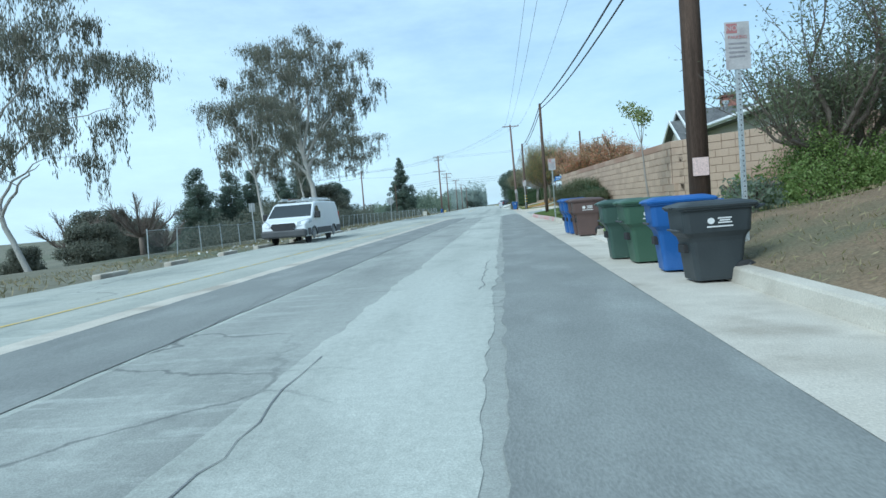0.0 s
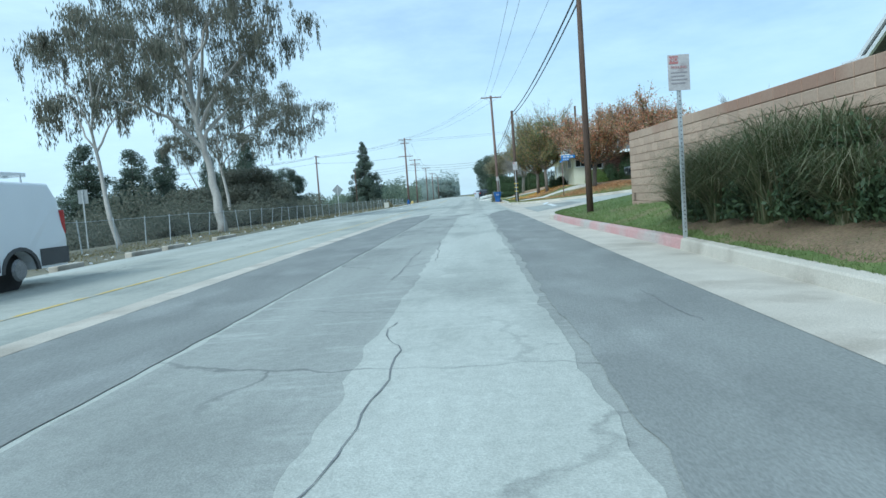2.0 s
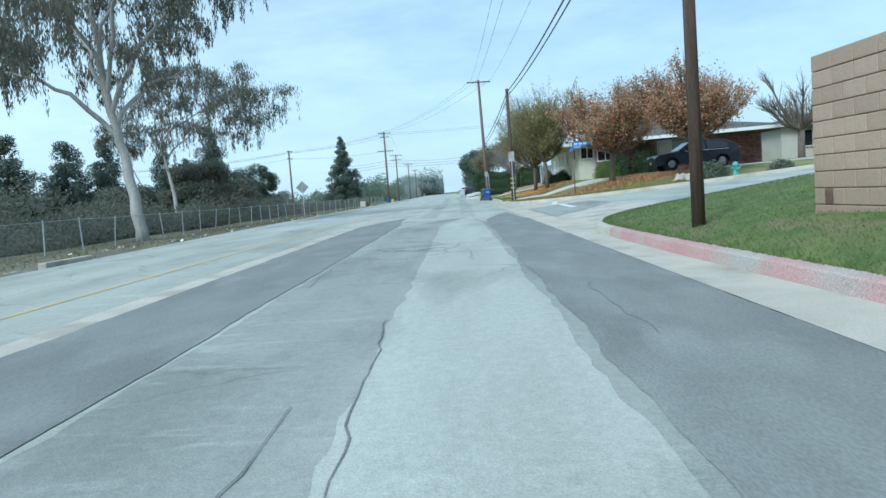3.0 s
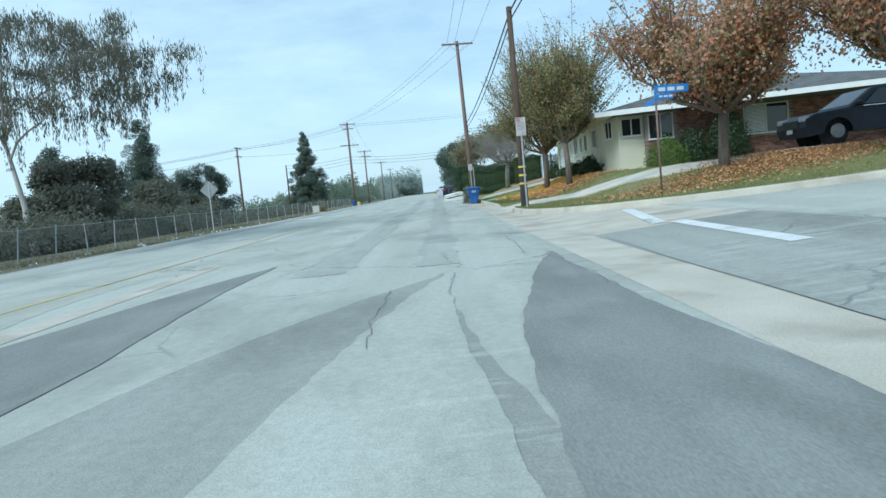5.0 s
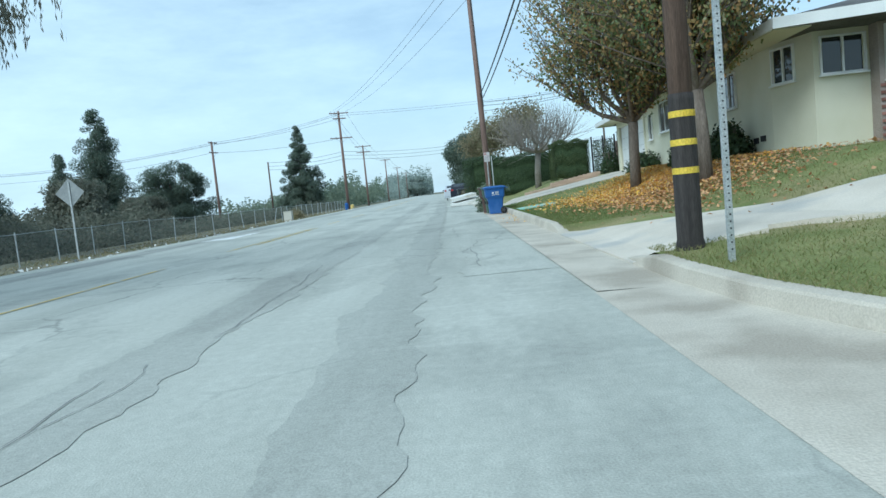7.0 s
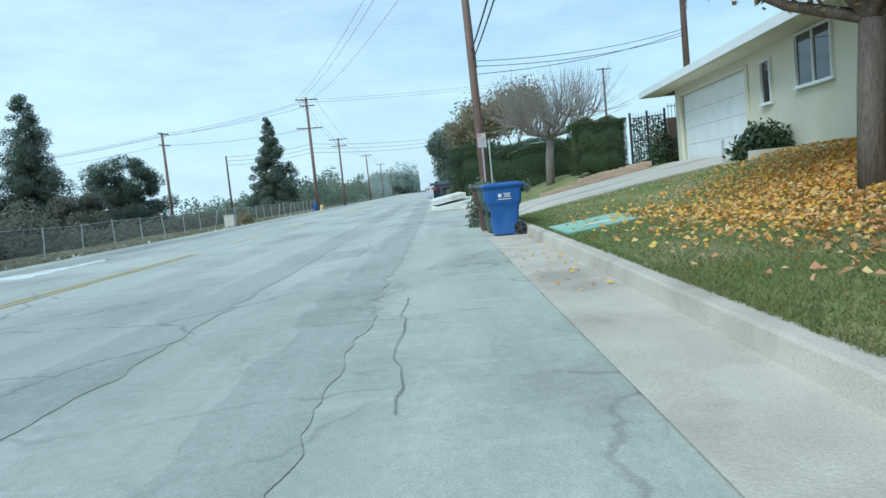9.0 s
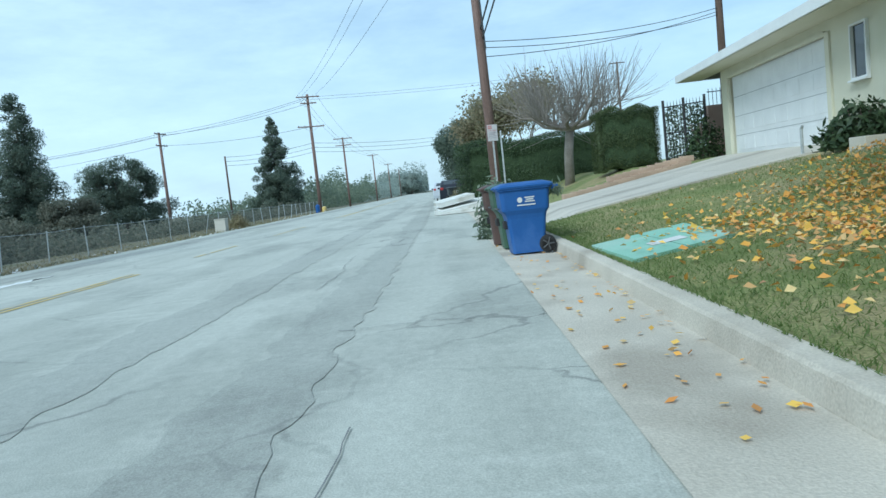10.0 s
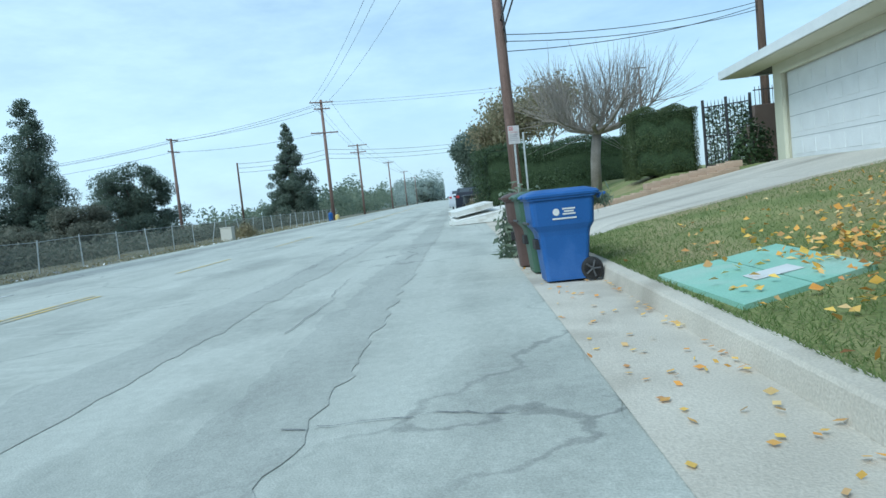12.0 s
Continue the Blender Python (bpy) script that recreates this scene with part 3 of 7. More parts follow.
strip("road_lane_bleached", -9.0, -4.6, -40, 60, M_LIGHTROAD, 0.003, 0.03, "sun-bleached pale lane of the old road", 3.0)
strip("road_seam", -4.85, -4.5, -40, 61.5, M_CONCRETE, 0.005, 0.02, "pale seam along the trench patch", 1.5)
strip("road_trench_patch", -4.5, -3.0, -40, 60, M_DARKROAD, 0.006, 0.022, "long dark asphalt trench patch", 1.2)
strip("road_lane_worn", -2.95, 0.05, -40, 57, M_MIDROAD, 0.003, 0.03, "worn grey driving lane", 2.0)
strip("road_lane_pale", -1.55, -0.25, -40, 57, M_ASPHALT, 0.0065, 0.05, "pale rubbed wheel track on the lane", 0.8)
strip("road_edge_patch", -0.15, 1.21, -40, 58.4, M_DARKROAD, 0.008, 0.035, "dark asphalt strip along the gutter", 0.7)
strip("road_gutter_patch", 0.1, 1.22, 74, 140, M_ASPHALT, 0.004, 0.08, "grey patched strip along the gutter", 1.0)
strip("road_track", -2.6, -1.9, 58, 150, M_TRACK, 0.004, 0.12, "darker tyre-worn track on the road", 1.0)
strip("road_track", -0.9, -0.3, 58, 150, M_TRACK, 0.0045, 0.12, "darker tyre-worn track on the road", 1.0)
strip("road_left_edge_dark", -10.6, -9.4, 70, 180, M_MIDROAD, 0.004, 0.12, "dark worn strip by the shoulder", 1.5)
strip("road_left_pale", -9.9, -8.5, 92.5, 97.5, M_WHITEPAINT, 0.005, 0.25, "pale worn concrete patch on the far lane", 1.0)
strip("road_left_pale", -9.7, -8.8, 115, 123, M_LIGHTROAD, 0.005, 0.2, "pale worn concrete patch on the far lane", 1.0)
for a, b in ((-40, -6), (0, 40), (40, 80), (84, 95.4), (98.8, 102.4), (107, 113), (122, 240)):
    strip("yellow_line", -6.0, -5.91, a, b, M_YELLOW, 0.008, 0.006, "worn yellow centre line", 2.0)
for a, b in ((86, 95.2), (124, 240)):
    strip("yellow_line", -5.79, -5.70, a, b, M_YELLOW, 0.008, 0.006, "worn double yellow centre line", 2.0)
for i in range(46):
    x, y = rng0.uniform(-3.0, 1.1), -6 + 3.1 * i + rng0.uniform(-1, 1)
    lengthwise = rng0.random() < 0.82
    pts = [(x, y)]
    for k in range(rng0.randint(10, 26)):
        if lengthwise:
            pts.append((pts[-1][0] + rng0.gauss(0, 0.025), pts[-1][1] + rng0.uniform(0.08, 0.3)))
        else:
            pts.append((pts[-1][0] + rng0.uniform(0.04, 0.16), pts[-1][1] + rng0.gauss(0, 0.03)))
    rows = []
    for px, py in pts:
        w = rng0.uniform(0.002, 0.006)
        rows.append([(px - w, py - (0 if lengthwise else w), 0.0115), (px + w, py + (0 if lengthwise else w), 0.0115)])
    solid("road_crack", grid(rows), M_CRACK, "dark crack in the asphalt", "crack", kind="structure")

# side street, its concrete apron and the limit line
sx = [1.2, 1.5, 1.7, 2.0, 2.3, 2.8, 3.4, 4.0, 4.7]


def side_rows(cols, z):
    rows = []
    for x in cols:
        lo, hi = near_kerb_y(max(1.73, x)), far_kerb_y(max(2.0, x))
        rows.append([(x, lo + (hi - lo) * k / 10, street_z(x) + z) for k in range(11)])
    return rows


solid("side_street_apron", grid(side_rows(sx, 0.002)), M_CONCRETE, "pale concrete cross gutter at the side street", "pavement", kind="structure")
solid("side_street", grid(side_rows([4.7, 5.5, 7, 7.5, 9, 12, 20, 40, 80, 140], 0.0)), M_ASPHALT, "grey asphalt side street climbing away", "road", kind="structure")
patch_rows = []
for x in frange(2.0, 4.72, 0.17):
    lo = 51.2 + 1.58 * (x - 2.0) + 0.12 * noise.noise((x * 2.0, 3.0, 0.0))
    patch_rows.append([(x, lo + (60.35 - lo) * k / 6, street_z(x) + 0.006) for k in range(7)])
solid("side_street_patch", grid(patch_rows), M_MIDROAD, "dark asphalt patch on the side street", "road surface", kind="structure")
for (xa, ya), (xb, yb) in (((3.92, 65.3), (3.24, 60.7)), ((3.52, 60.6), (3.38, 56.2))):
    solid("limit_line", grid([[(xa + (xb - xa) * k / 8 + o, ya + (yb - ya) * k / 8, street_z(xa + (xb - xa) * k / 8 + o) + 0.011) for o in (-0.13, 0.13)] for k in range(9)]), M_WHITEPAINT, "worn white limit line across the side street", "road marking", kind="structure")
# joints in the concrete apron
for pts in ([(1.25, 60.4), (2.1, 60.45), (3.3, 60.6), (4.6, 60.9)], [(2.0, 50.6), (2.0, 56.0), (2.1, 60.4)], [(1.25, 66.0), (2.2, 65.6), (3.2, 65.0)]):
    rows = []
    for (xa, ya), (xb, yb) in zip(pts, pts[1:]):
        for k in range(7):
            x, y = xa + (xb - xa) * k / 7, ya + (yb - ya) * k / 7
            o = 0.04 * noise.noise((x * 3, y * 3, 1.0))
            rows.append([(x + o, y + o, street_z(x) + 0.0105), (x + o + 0.012, y + o + 0.014, street_z(x) + 0.0105)])
    solid("apron_joint", grid(rows), M_CRACK, "dark cracked joint in the concrete", "crack", kind="structure")


def kerb_line(name, pts, zs, material, label, h=0.15, width=0.16, first=1.0, last=1.0):
    """A kerb: a swept profile along pts; the land lies to the right of the way."""
    rows = []
    for i, p in enumerate(pts):
        a, b = Vector(pts[max(0, i - 1)]), Vector(pts[min(len(pts) - 1, i + 1)])
        t = (b - a).normalized()
        nrm = Vector((t.y, -t.x))
        z = zs[i]
        hh = h * (first if i == 0 else last if i == len(pts) - 1 else 1.0)
        row = []
        for o, dz in ((-0.005, -0.12), (0.0, 0.0), (0.02, hh * 0.85), (0.035, hh), (width, hh + 0.012), (width + 0.01, -0.12)):
            row.append((p[0] + nrm.x * o, p[1] + nrm.y * o, z + dz))
        rows.append(row)
    rows = [[(x, y, zs[0] - 0.12) for x, y, z in rows[0]]] + rows + [[(x, y, zs[-1] - 0.12) for x, y, z in rows[-1]]]
    return solid(name, grid(rows), material, label, "kerb", kind="structure")


def gutter(name, pts, zs, label, w=0.52, edge=None):
    rows = []
    w0 = w
    for i, p in enumerate(pts):
        a, b = Vector(pts[max(0, i - 1)]), Vector(pts[min(len(pts) - 1, i + 1)])
        t = (b - a).normalized()
        nrm = Vector((t.y, -t.x))
        w = p[0] - edge - bend(p[1]) if edge else w0
        rows.append([(p[0] - nrm.x * o, p[1] - nrm.y * o, zs[i] + dz) for o, dz in ((w + 0.02, 0.011), (w * 0.5, 0.004), (-0.005, -0.006))])
    return solid(name, grid(rows), M_CONCRETE, label, "gutter", kind="structure")


def arc(cx, cy, a0, a1, n):
    return [(cx + ARC * math.cos(radians(a0 + (a1 - a0) * i / n)), cy + ARC * math.sin(radians(a0 + (a1 - a0) * i / n))) for i in range(n + 1)]


k1 = [(near_kerb_x(y), y) for y in frange(-40, 43.2, 1.6)]
k1arc = [(NEAR_X - NEAR_R * math.cos(radians(90 * i / 14)), NEAR_Y + NEAR_R * math.sin(radians(90 * i / 14))) for i in range(15)]
k2arc = arc(12, 72, 270, 180, 14)
k2 = [(KERB, 78.8)] + [(KERB + bend(y), y) for y in frange(80.2, 94.2, 2.0)] + [(KERB, 95.4)]
k3 = [(KERB + bend(y), y) for y in frange(100.4, 400, 6.0)]
kk = [(near_kerb_x(y), y) for y in frange(-40, 10.4, 2.1)]
kerb_line("kerb", kk, [0] * len(kk), M_CONCRETE, "pale worn concrete kerb by the dirt bank")
kk = [(near_kerb_x(y), y) for y in frange(15.9, 30, 1.9)]
kerb_line("kerb", kk, [0] * len(kk), M_CONCRETE, "pale worn concrete kerb by the green verge")
kk = [(near_kerb_x(y), y) for y in frange(30.0, 42.4, 1.2)]
kerb_line("red_kerb", kk, [0] * len(kk), M_REDKERB, "kerb with faded red paint at the corner")
kc = [(near_kerb_x(42.4), 42.4)] + k1arc + [(60, NEAR_Y + NEAR_R)]
kerb_line("kerb", kc, [street_z(p[0]) for p in kc], M_CONCRETE, "curved concrete kerb at the corner")
kc = [(60, 62)] + k2arc + [(KERB, 73.0), (KERB, 74.2)]
kerb_line("kerb", kc, [street_z(p[0]) for p in kc], M_CONCRETE, "curved concrete kerb at the corner", last=0.1)
kerb_line("kerb", k2, [0] * len(k2), M_CONCRETE, "pale worn concrete kerb by the leaf-strewn lawn", first=0.1, last=0.1)
kerb_line("kerb", k3, [0] * len(k3), M_CONCRETE, "pale worn concrete kerb along the road")
gutter("gutter", k1, [0] * len(k1), "pale concrete gutter along the kerb", edge=1.22)
kg = [(KERB + bend(y), y) for y in frange(72, 95.4, 2.0)]
gutter("gutter", kg, [0] * len(kg), "pale concrete gutter along the kerb", edge=1.24)
kg = [(KERB + bend(y), y) for y in frange(95.4, 400, 6.0)]
gutter("gutter", kg, [0] * len(kg), "pale concrete gutter along the kerb", edge=1.3)


def lawn(name, y0, y1, xk, material, label, step=0.7, xmax=48.0):
    rows = []
    for y in frange(y0, y1, step):
        x0 = xk(y)
        row = []
        for f in (0, 0.15, 0.3, 0.5, 0.75, 1, 1.3, 1.6, 2, 2.4, 2.8, 3.3, 3.8, 4.3, 4.9, 5.6, 6.4, 7.5, 9, 12, 17, 24, 33, 46):
            x = x0 + (xmax - x0) * f / 46
            dip = 0.16 * smooth01(1 - (x - x0) / 1.4) if (10.6 < y < 15.8 or 74.0 < y < 79.2 or 95.2 < y < 100.6) else 0.0
            row.append((x, y, land(x, y) + 0.025 * noise.noise((x * 1.3, y * 1.3, 3.0)) - 0.004 - dip))
        rows.append(row)
    return solid(name, grid(rows), material, label, "lawn", kind="structure", smooth=True)


def xk_near(y):
    return near_kerb_x(y) + 0.13 if y < NEAR_Y else NEAR_X - math.sqrt(max(0.0, NEAR_R ** 2 - (y - NEAR_Y) ** 2)) + 0.13 * math.sqrt(2)


def xk_far(y):
    return KERB + 0.13 + bend(y) if y > 72 else 12 - math.sqrt(max(0.0, ARC ** 2 - (72 - y) ** 2)) + 0.15


lawn("verge_dirt", -40, 10.3, lambda y: near_kerb_x(y) + 0.13, M_DIRT, "bare sloping dirt bank beside the kerb")
lawn("verge_lawn", 10.3, NEAR_Y + NEAR_R - 0.14, xk_near, M_GRASS, "rising green lawn along the wall and corner")
lawn("house_lawn", 62.15, 130, xk_far, M_GRASSB, "patchy dry lawn sloping up to the house")
lawn("far_verge", 130, 420, lambda y: KERB + 0.13 + bend(y), M_GRASSB, "dry verge along the road", 6.0)

# bare earth round the strap leaves
patch_rows = []
for y in frange(24.6, 32.4, 0.2):
    e = smooth01((y - 24.6) / 1.2) * smooth01((32.4 - y) / 1.2)
    x0 = 3.1 - 0.75 * e + 0.16 * noise.noise((y * 1.7, 0.0, 2.0))
    x1 = 3.25 + 0.75 * e
    patch_rows.append([(x0 + (x1 - x0) * k / 6, y, land(x0 + (x1 - x0) * k / 6, y) + (0.03 if 0 < k < 6 else -0.03)) for k in range(7)])
solid("verge_earth", grid(patch_rows), M_DIRT, "bare brown earth round the strap leaves", "earth", kind="structure", smooth=True)

# concrete walks and drives on the land
def slab(name, quad, label, nu=8, nv=10, lift=0.022, material=None):
    (a, b, c, d) = [Vector((*p, 0)) for p in quad]
    rows = []
    for i in range(nu + 1):
        u = i / nu
        row = []
        for j in range(nv + 1):
            v = j / nv
            p = (a * (1 - v) + d * v) * (1 - u) + (b * (1 - v) + c * v) * u
            f = smooth01((p.x - KERB - bend(p.y)) / 1.2)
            z = 0.014 * (1 - f) + (land(p.x, p.y) + lift) * f
            row.append((p.x, p.y, z))
        rows.append([(row[0][0], row[0][1], row[0][2] - 0.15)] + row + [(row[-1][0], row[-1][1], row[-1][2] - 0.15)])
    rows = [[(x, y, z - 0.15) for x, y, z in rows[0]]] + rows + [[(x, y, z - 0.15) for x, y, z in rows[-1]]]
    return solid(name, grid(rows), material or M_WALK, label, "pavement", kind="structure")


slab("drive_apron", [(1.96, 10.4), (6.2, 10.6), (5.0, 12.9), (1.96, 15.95)], "pale concrete driveway apron at the kerb", nu=14, nv=12, lift=0.03)
for (xa, ya), (xb, yb), ta, tb in (((1.96, 95.4), (4.2, 95.2), 100.4, 100.6), ((4.215, 95.2), (6.3, 95.2), 100.6, 101.1), ((6.315, 95.2), (8.75, 94.4), 101.1, 101.6)):
    ma, mb = (ya + ta) / 2, (yb + tb) / 2
    slab("garage_drive", [(xa, ya), (xb, yb), (xb, mb - 0.007), (xa, ma - 0.007)], "stained beige concrete driveway sloping up to the garage", nu=6, nv=6, lift=0.035, material=M_DRIVE)
    slab("garage_drive", [(xa, ma + 0.007), (xb, mb + 0.007), (xb, tb), (xa, ta)], "stained beige concrete driveway sloping up to the garage", nu=6, nv=6, lift=0.035, material=M_DRIVE)


def walkway(name, pts, width, label):
    rows = []
    for i, p in enumerate(pts):
        a, b = Vector(pts[max(0, i - 1)]), Vector(pts[min(len(pts) - 1, i + 1)])
        t = (b - a).normalized()
        nrm = Vector((t.y, -t.x)) if p[0] > 3.6 or name != "sidewalk" else Vector((0.0, -1.0))
        w = width[i] if hasattr(width, "__len__") else width
        row = []
        for k in range(4):
            o = -w / 2 + w * k / 3
            q = (p[0] + nrm.x * o, p[1] + nrm.y * o)
            f = smooth01((q[0] - 1.95) / 1.3)
            row.append((q[0], q[1], 0.016 * (1 - f) + (land(*q) + 0.05) * f))
        rows.append([(row[0][0], row[0][1], row[0][2] - 0.18)] + row + [(row[-1][0], row[-1][1], row[-1][2] - 0.18)])
    rows = [[(x - 0.02, y, z - 0.2) for x, y, z in rows[0]]] + rows
    return solid(name, grid(rows), M_WALK, label, "pavement", kind="structure")


WALK_PTS = [(1.98, 76.5), (2.35, 76.1), (2.7, 75.7), (3.4, 75.05), (4.1, 74.75), (4.7, 74.3), (5.2, 73.55), (5.65, 72.6), (6.1, 71.5), (6.65, 70.45), (7.4, 69.65), (8.2, 69.15), (9.6, 68.75), (11.5, 68.3), (14, 67.8), (18, 67.4), (26, 67.2)]
WALK_W = [5.6, 4.9, 4.1, 3.2, 2.3, 1.9, 1.6, 1.4, 1.3, 1.25, 1.25, 1.25, 1.25, 1.25, 1.25, 1.25, 1.25]
walkway("sidewalk", WALK_PTS, WALK_W, "pale concrete sidewalk rising across the lawn")


def on_walk(x, y):
    """True on the sidewalk and on the vault lid."""
    if 2.2 < x < 3.57 and 88.0 + 0.56 * (x - 2.2) < y < 89.85 + 0.55 * (x - 2.2):
        return True
    if y > 79 or y < 66:
        return False
    for (ax, ay), (bx, by), w in zip(WALK_PTS, WALK_PTS[1:], WALK_W[1:]):
        ux, uy = bx - ax, by - ay
        s = min(1.0, max(0.0, ((x - ax) * ux + (y - ay) * uy) / (ux * ux + uy * uy)))
        if math.hypot(x - ax - s * ux, y - ay - s * uy) < w / 2 + 0.02:
            return True
    return False


# ---- block wall and the house behind it ----
wall = thing("block_wall", pose(0, 0, 0), "long tan concrete block garden wall along the verge", "wall", kind="structure")
WA, WB, WC = Vector((3.40, 38.2)), Vector((4.63, 18.3)), Vector((9.3, 11.8))
WD = Vector((18.0, 38.6))
WALL_TOP = 2.08


def wall_core(a, b, z0, z1, name="core"):
    d = (b - a)
    m = Matrix.Translation((a.x, a.y, 0)) @ Matrix.Rotation(math.atan2(d.y, d.x), 4, "Z")
    ob = part(name, nbox(0, -0.07, z0, d.length, 0.07, z1), M_MORTAR, wall)
    ob.matrix_local = m
    return m, d.length


block_bm = nbox(0.007, -0.09, 0.005, 0.393, 0.09, 0.189, 0.01)
block_me = finish("block", block_bm, M_BLOCK)
half_me = finish("block", nbox(0.007, -0.09, 0.005, 0.193, 0.09, 0.189, 0.01), M_BLOCK)
rest_wall = []


def lay(a, b, z0, z1, count_parts):
    m, ln = wall_core(a, b, z0, z1)
    rows = int((z1 - z0) / 0.194)
    made = 0
    for r in range(rows):
        x = 0.0 if r % 2 == 0 else -0.2
        while x < ln - 0.05:
            me, xx = block_me, x
            if x < 0:
                me, xx = half_me, 0.0
            elif x + 0.4 > ln:
                me, xx = half_me, ln - 0.2
            q = m @ Matrix.Translation((xx, 0, z1 - (r + 1) * 0.194))
            if made < count_parts:
                ob = new("block", me)
                ob.parent, ob.matrix_local = wall, q
                made += 1
            else:
                rest_wall.append(q)
            x += 0.4
    x = 0.0
    while x < ln - 0.1:
        rest_wall.append((m @ Matrix.Translation((x, 0, z1))))
        x += 0.4


def house_roof(bm, u0, v0, u1, v1, z0, rise, over=0.6, thick=0.16, hip=2.5, skew=0.0):
    """A low hipped roof over a rectangle, ridge along v."""
    a, b, c, d = (u0 - over, v0 - over), (u1 + over, v0 - over - skew), (u1 + over, v1 + over), (u0 - over, v1 + over)
    um = (u0 + u1) / 2
    base = [bm.verts.new((*p, z0)) for p in (a, b, c, d)]
    top = [bm.verts.new((*p, z0 + thick)) for p in (a, b, c, d)]
    r0, r1 = bm.verts.new((um, v0 - over + hip, z0 + rise)), bm.verts.new((um, v1 + over - hip, z0 + rise))
    bm.faces.new(base[::-1])
    for i in range(4):
        bm.faces.new((base[i], base[(i + 1) % 4], top[(i + 1) % 4], top[i]))
    bm.faces.new((top[0], top[1], r0))
    bm.faces.new((top[1], top[2], r1, r0))
    bm.faces.new((top[2], top[3], r1))
    bm.faces.new((top[3], top[0], r0, r1))
    return bm


def fascia(bm, u0, v0, u1, v1, z, over=0.6, h=0.2, skew=0.0):
    o = over + 0.01
    box(bm, u0 - o - 0.03, v0 - o - 0.03, z - 0.02, u0 - o, v1 + o + 0.03, z + h)
    box(bm, u1 + o, v0 - o - 0.03, z - 0.02, u1 + o + 0.03, v1 + o + 0.03, z + h)
    prism(bm, [(u0 - o, v0 - o - 0.03), (u1 + o, v0 - o - 0.03 - skew), (u1 + o, v0 - o - skew), (u0 - o, v0 - o)], "z", z - 0.02, z + h)
    box(bm, u0 - o, v1 + o, z - 0.02, u1 + o, v1 + o + 0.03, z + h)
    return bm


def window(parent, m, w, h, panes=2, slats=False):
    """A window set in a wall: x along the wall, -y outwards, its lower left corner at m."""
    fr = bmesh.new()
    t = 0.04
    ring = []
    for y in (-0.05, 0.06):
        out = [fr.verts.new(p) for p in ((-t, y, -t), (w + t, y, -t), (w + t, y, h + t), (-t, y, h + t))]
        inn = [fr.verts.new(p) for p in ((0, y, 0), (w, y, 0), (w, y, h), (0, y, h))]
        ring.append((out, inn))
    for k in range(4):
        j = (k + 1) % 4
        for out, inn in ring:
            fr.faces.new((out[k], out[j], inn[j], inn[k]))
        for side in (0, 1):
            fr.faces.new((ring[0][side][k], ring[0][side][j], ring[1][side][j], ring[1][side][k]))
    bmesh.ops.recalc_face_normals(fr, faces=fr.faces)
    win = part("window", fr, M_TRIM, parent, "white-framed sliding window")
    win.matrix_local = m
    for i in range(1, panes):
        part("mullion", nbox(w * i / panes - 0.022, -0.035, 0.001, w * i / panes + 0.022, 0.05, h - 0.001), M_TRIM, win)
    for i in range(panes):
        part("pane", nbox(w * i / panes + 0.03, 0.0, 0.002, w * (i + 1) / panes - 0.03, 0.02, h - 0.002), M_GLASS, win)
    part("sill", nbox(-t - 0.03, -0.10, -t - 0.035, w + t + 0.03, 0.0, -t), M_TRIM, win)
    if slats:
        bm = bmesh.new()
        k = 0.05
        while k < h - 0.03:
            box(bm, 0.04, -0.012, k, w / 2 - 0.04, -0.004, k + 0.035)
            k += 0.06
        part("blind", bm, M_TRIM, win, "closed white slatted blind")
    return win


def to_wall(u, v, z, ang):
    return Matrix.Translation((u, v, z)) @ Matrix.Rotation(radians(ang), 4, "Z")


# house behind the block wall
h1 = thing("house", pose(9.4, 26, 0.6), "tan house with grey shingle roof and brick chimney", "house")
part("wall", nbox(0.6, -8, -0.6, 12, 12.5, 3.0), M_STUCCO2, h1)
rb = bmesh.new()
house_roof(rb, 0.6, -8, 12, 12.5, 3.0, 2.3, 0.7, hip=3.0)
part("roof", rb, M_ROOF, h1, "grey asphalt shingle roof")
part("fascia", fascia(bmesh.new(), 0.6, -8, 12, 12.5, 2.98, 0.7, 0.2), M_TRIM, h1, "white painted fascia board")
part("eaves_gutter", ntube([(-0.2, -8.7, 3.06), (-0.2, 13.2, 3.06)], 0.06, 8), M_TRIM, h1, "white eaves gutter", True)
def gable(x0, x1, y, half, z0, z1):
    bm = bmesh.new()
    prism(bm, [(y - half, z0), (y, z1), (y + half, z0)], "x", x0, x1)
    part("gable", bm, M_STUCCO2, h1)
    rf = bmesh.new()
    for sgn in (-1, 1):
        e = half + 0.25
        ze = z1 - (z1 - z0) * e / half
        prism(rf, [(y, z1 + 0.02), (y, z1 + 0.10), (y + sgn * e, ze + 0.10), (y + sgn * e, ze + 0.02)], "x", x0 - 0.35, x1)
    part("roof", rf, M_ROOF, h1, "grey shingle gable roof")
    bb = bmesh.new()
    for sgn in (-1, 1):
        e = half + 0.27
        ze = z1 - (z1 - z0) * e / half
        prism(bb, [(y, z1 + 0.0), (y, z1 + 0.13), (y + sgn * e, ze + 0.13), (y + sgn * e, ze + 0.0)], "x", x0 - 0.42, x0 - 0.35)
    part("bargeboard", bb, M_TRIM, h1, "white painted bargeboard")


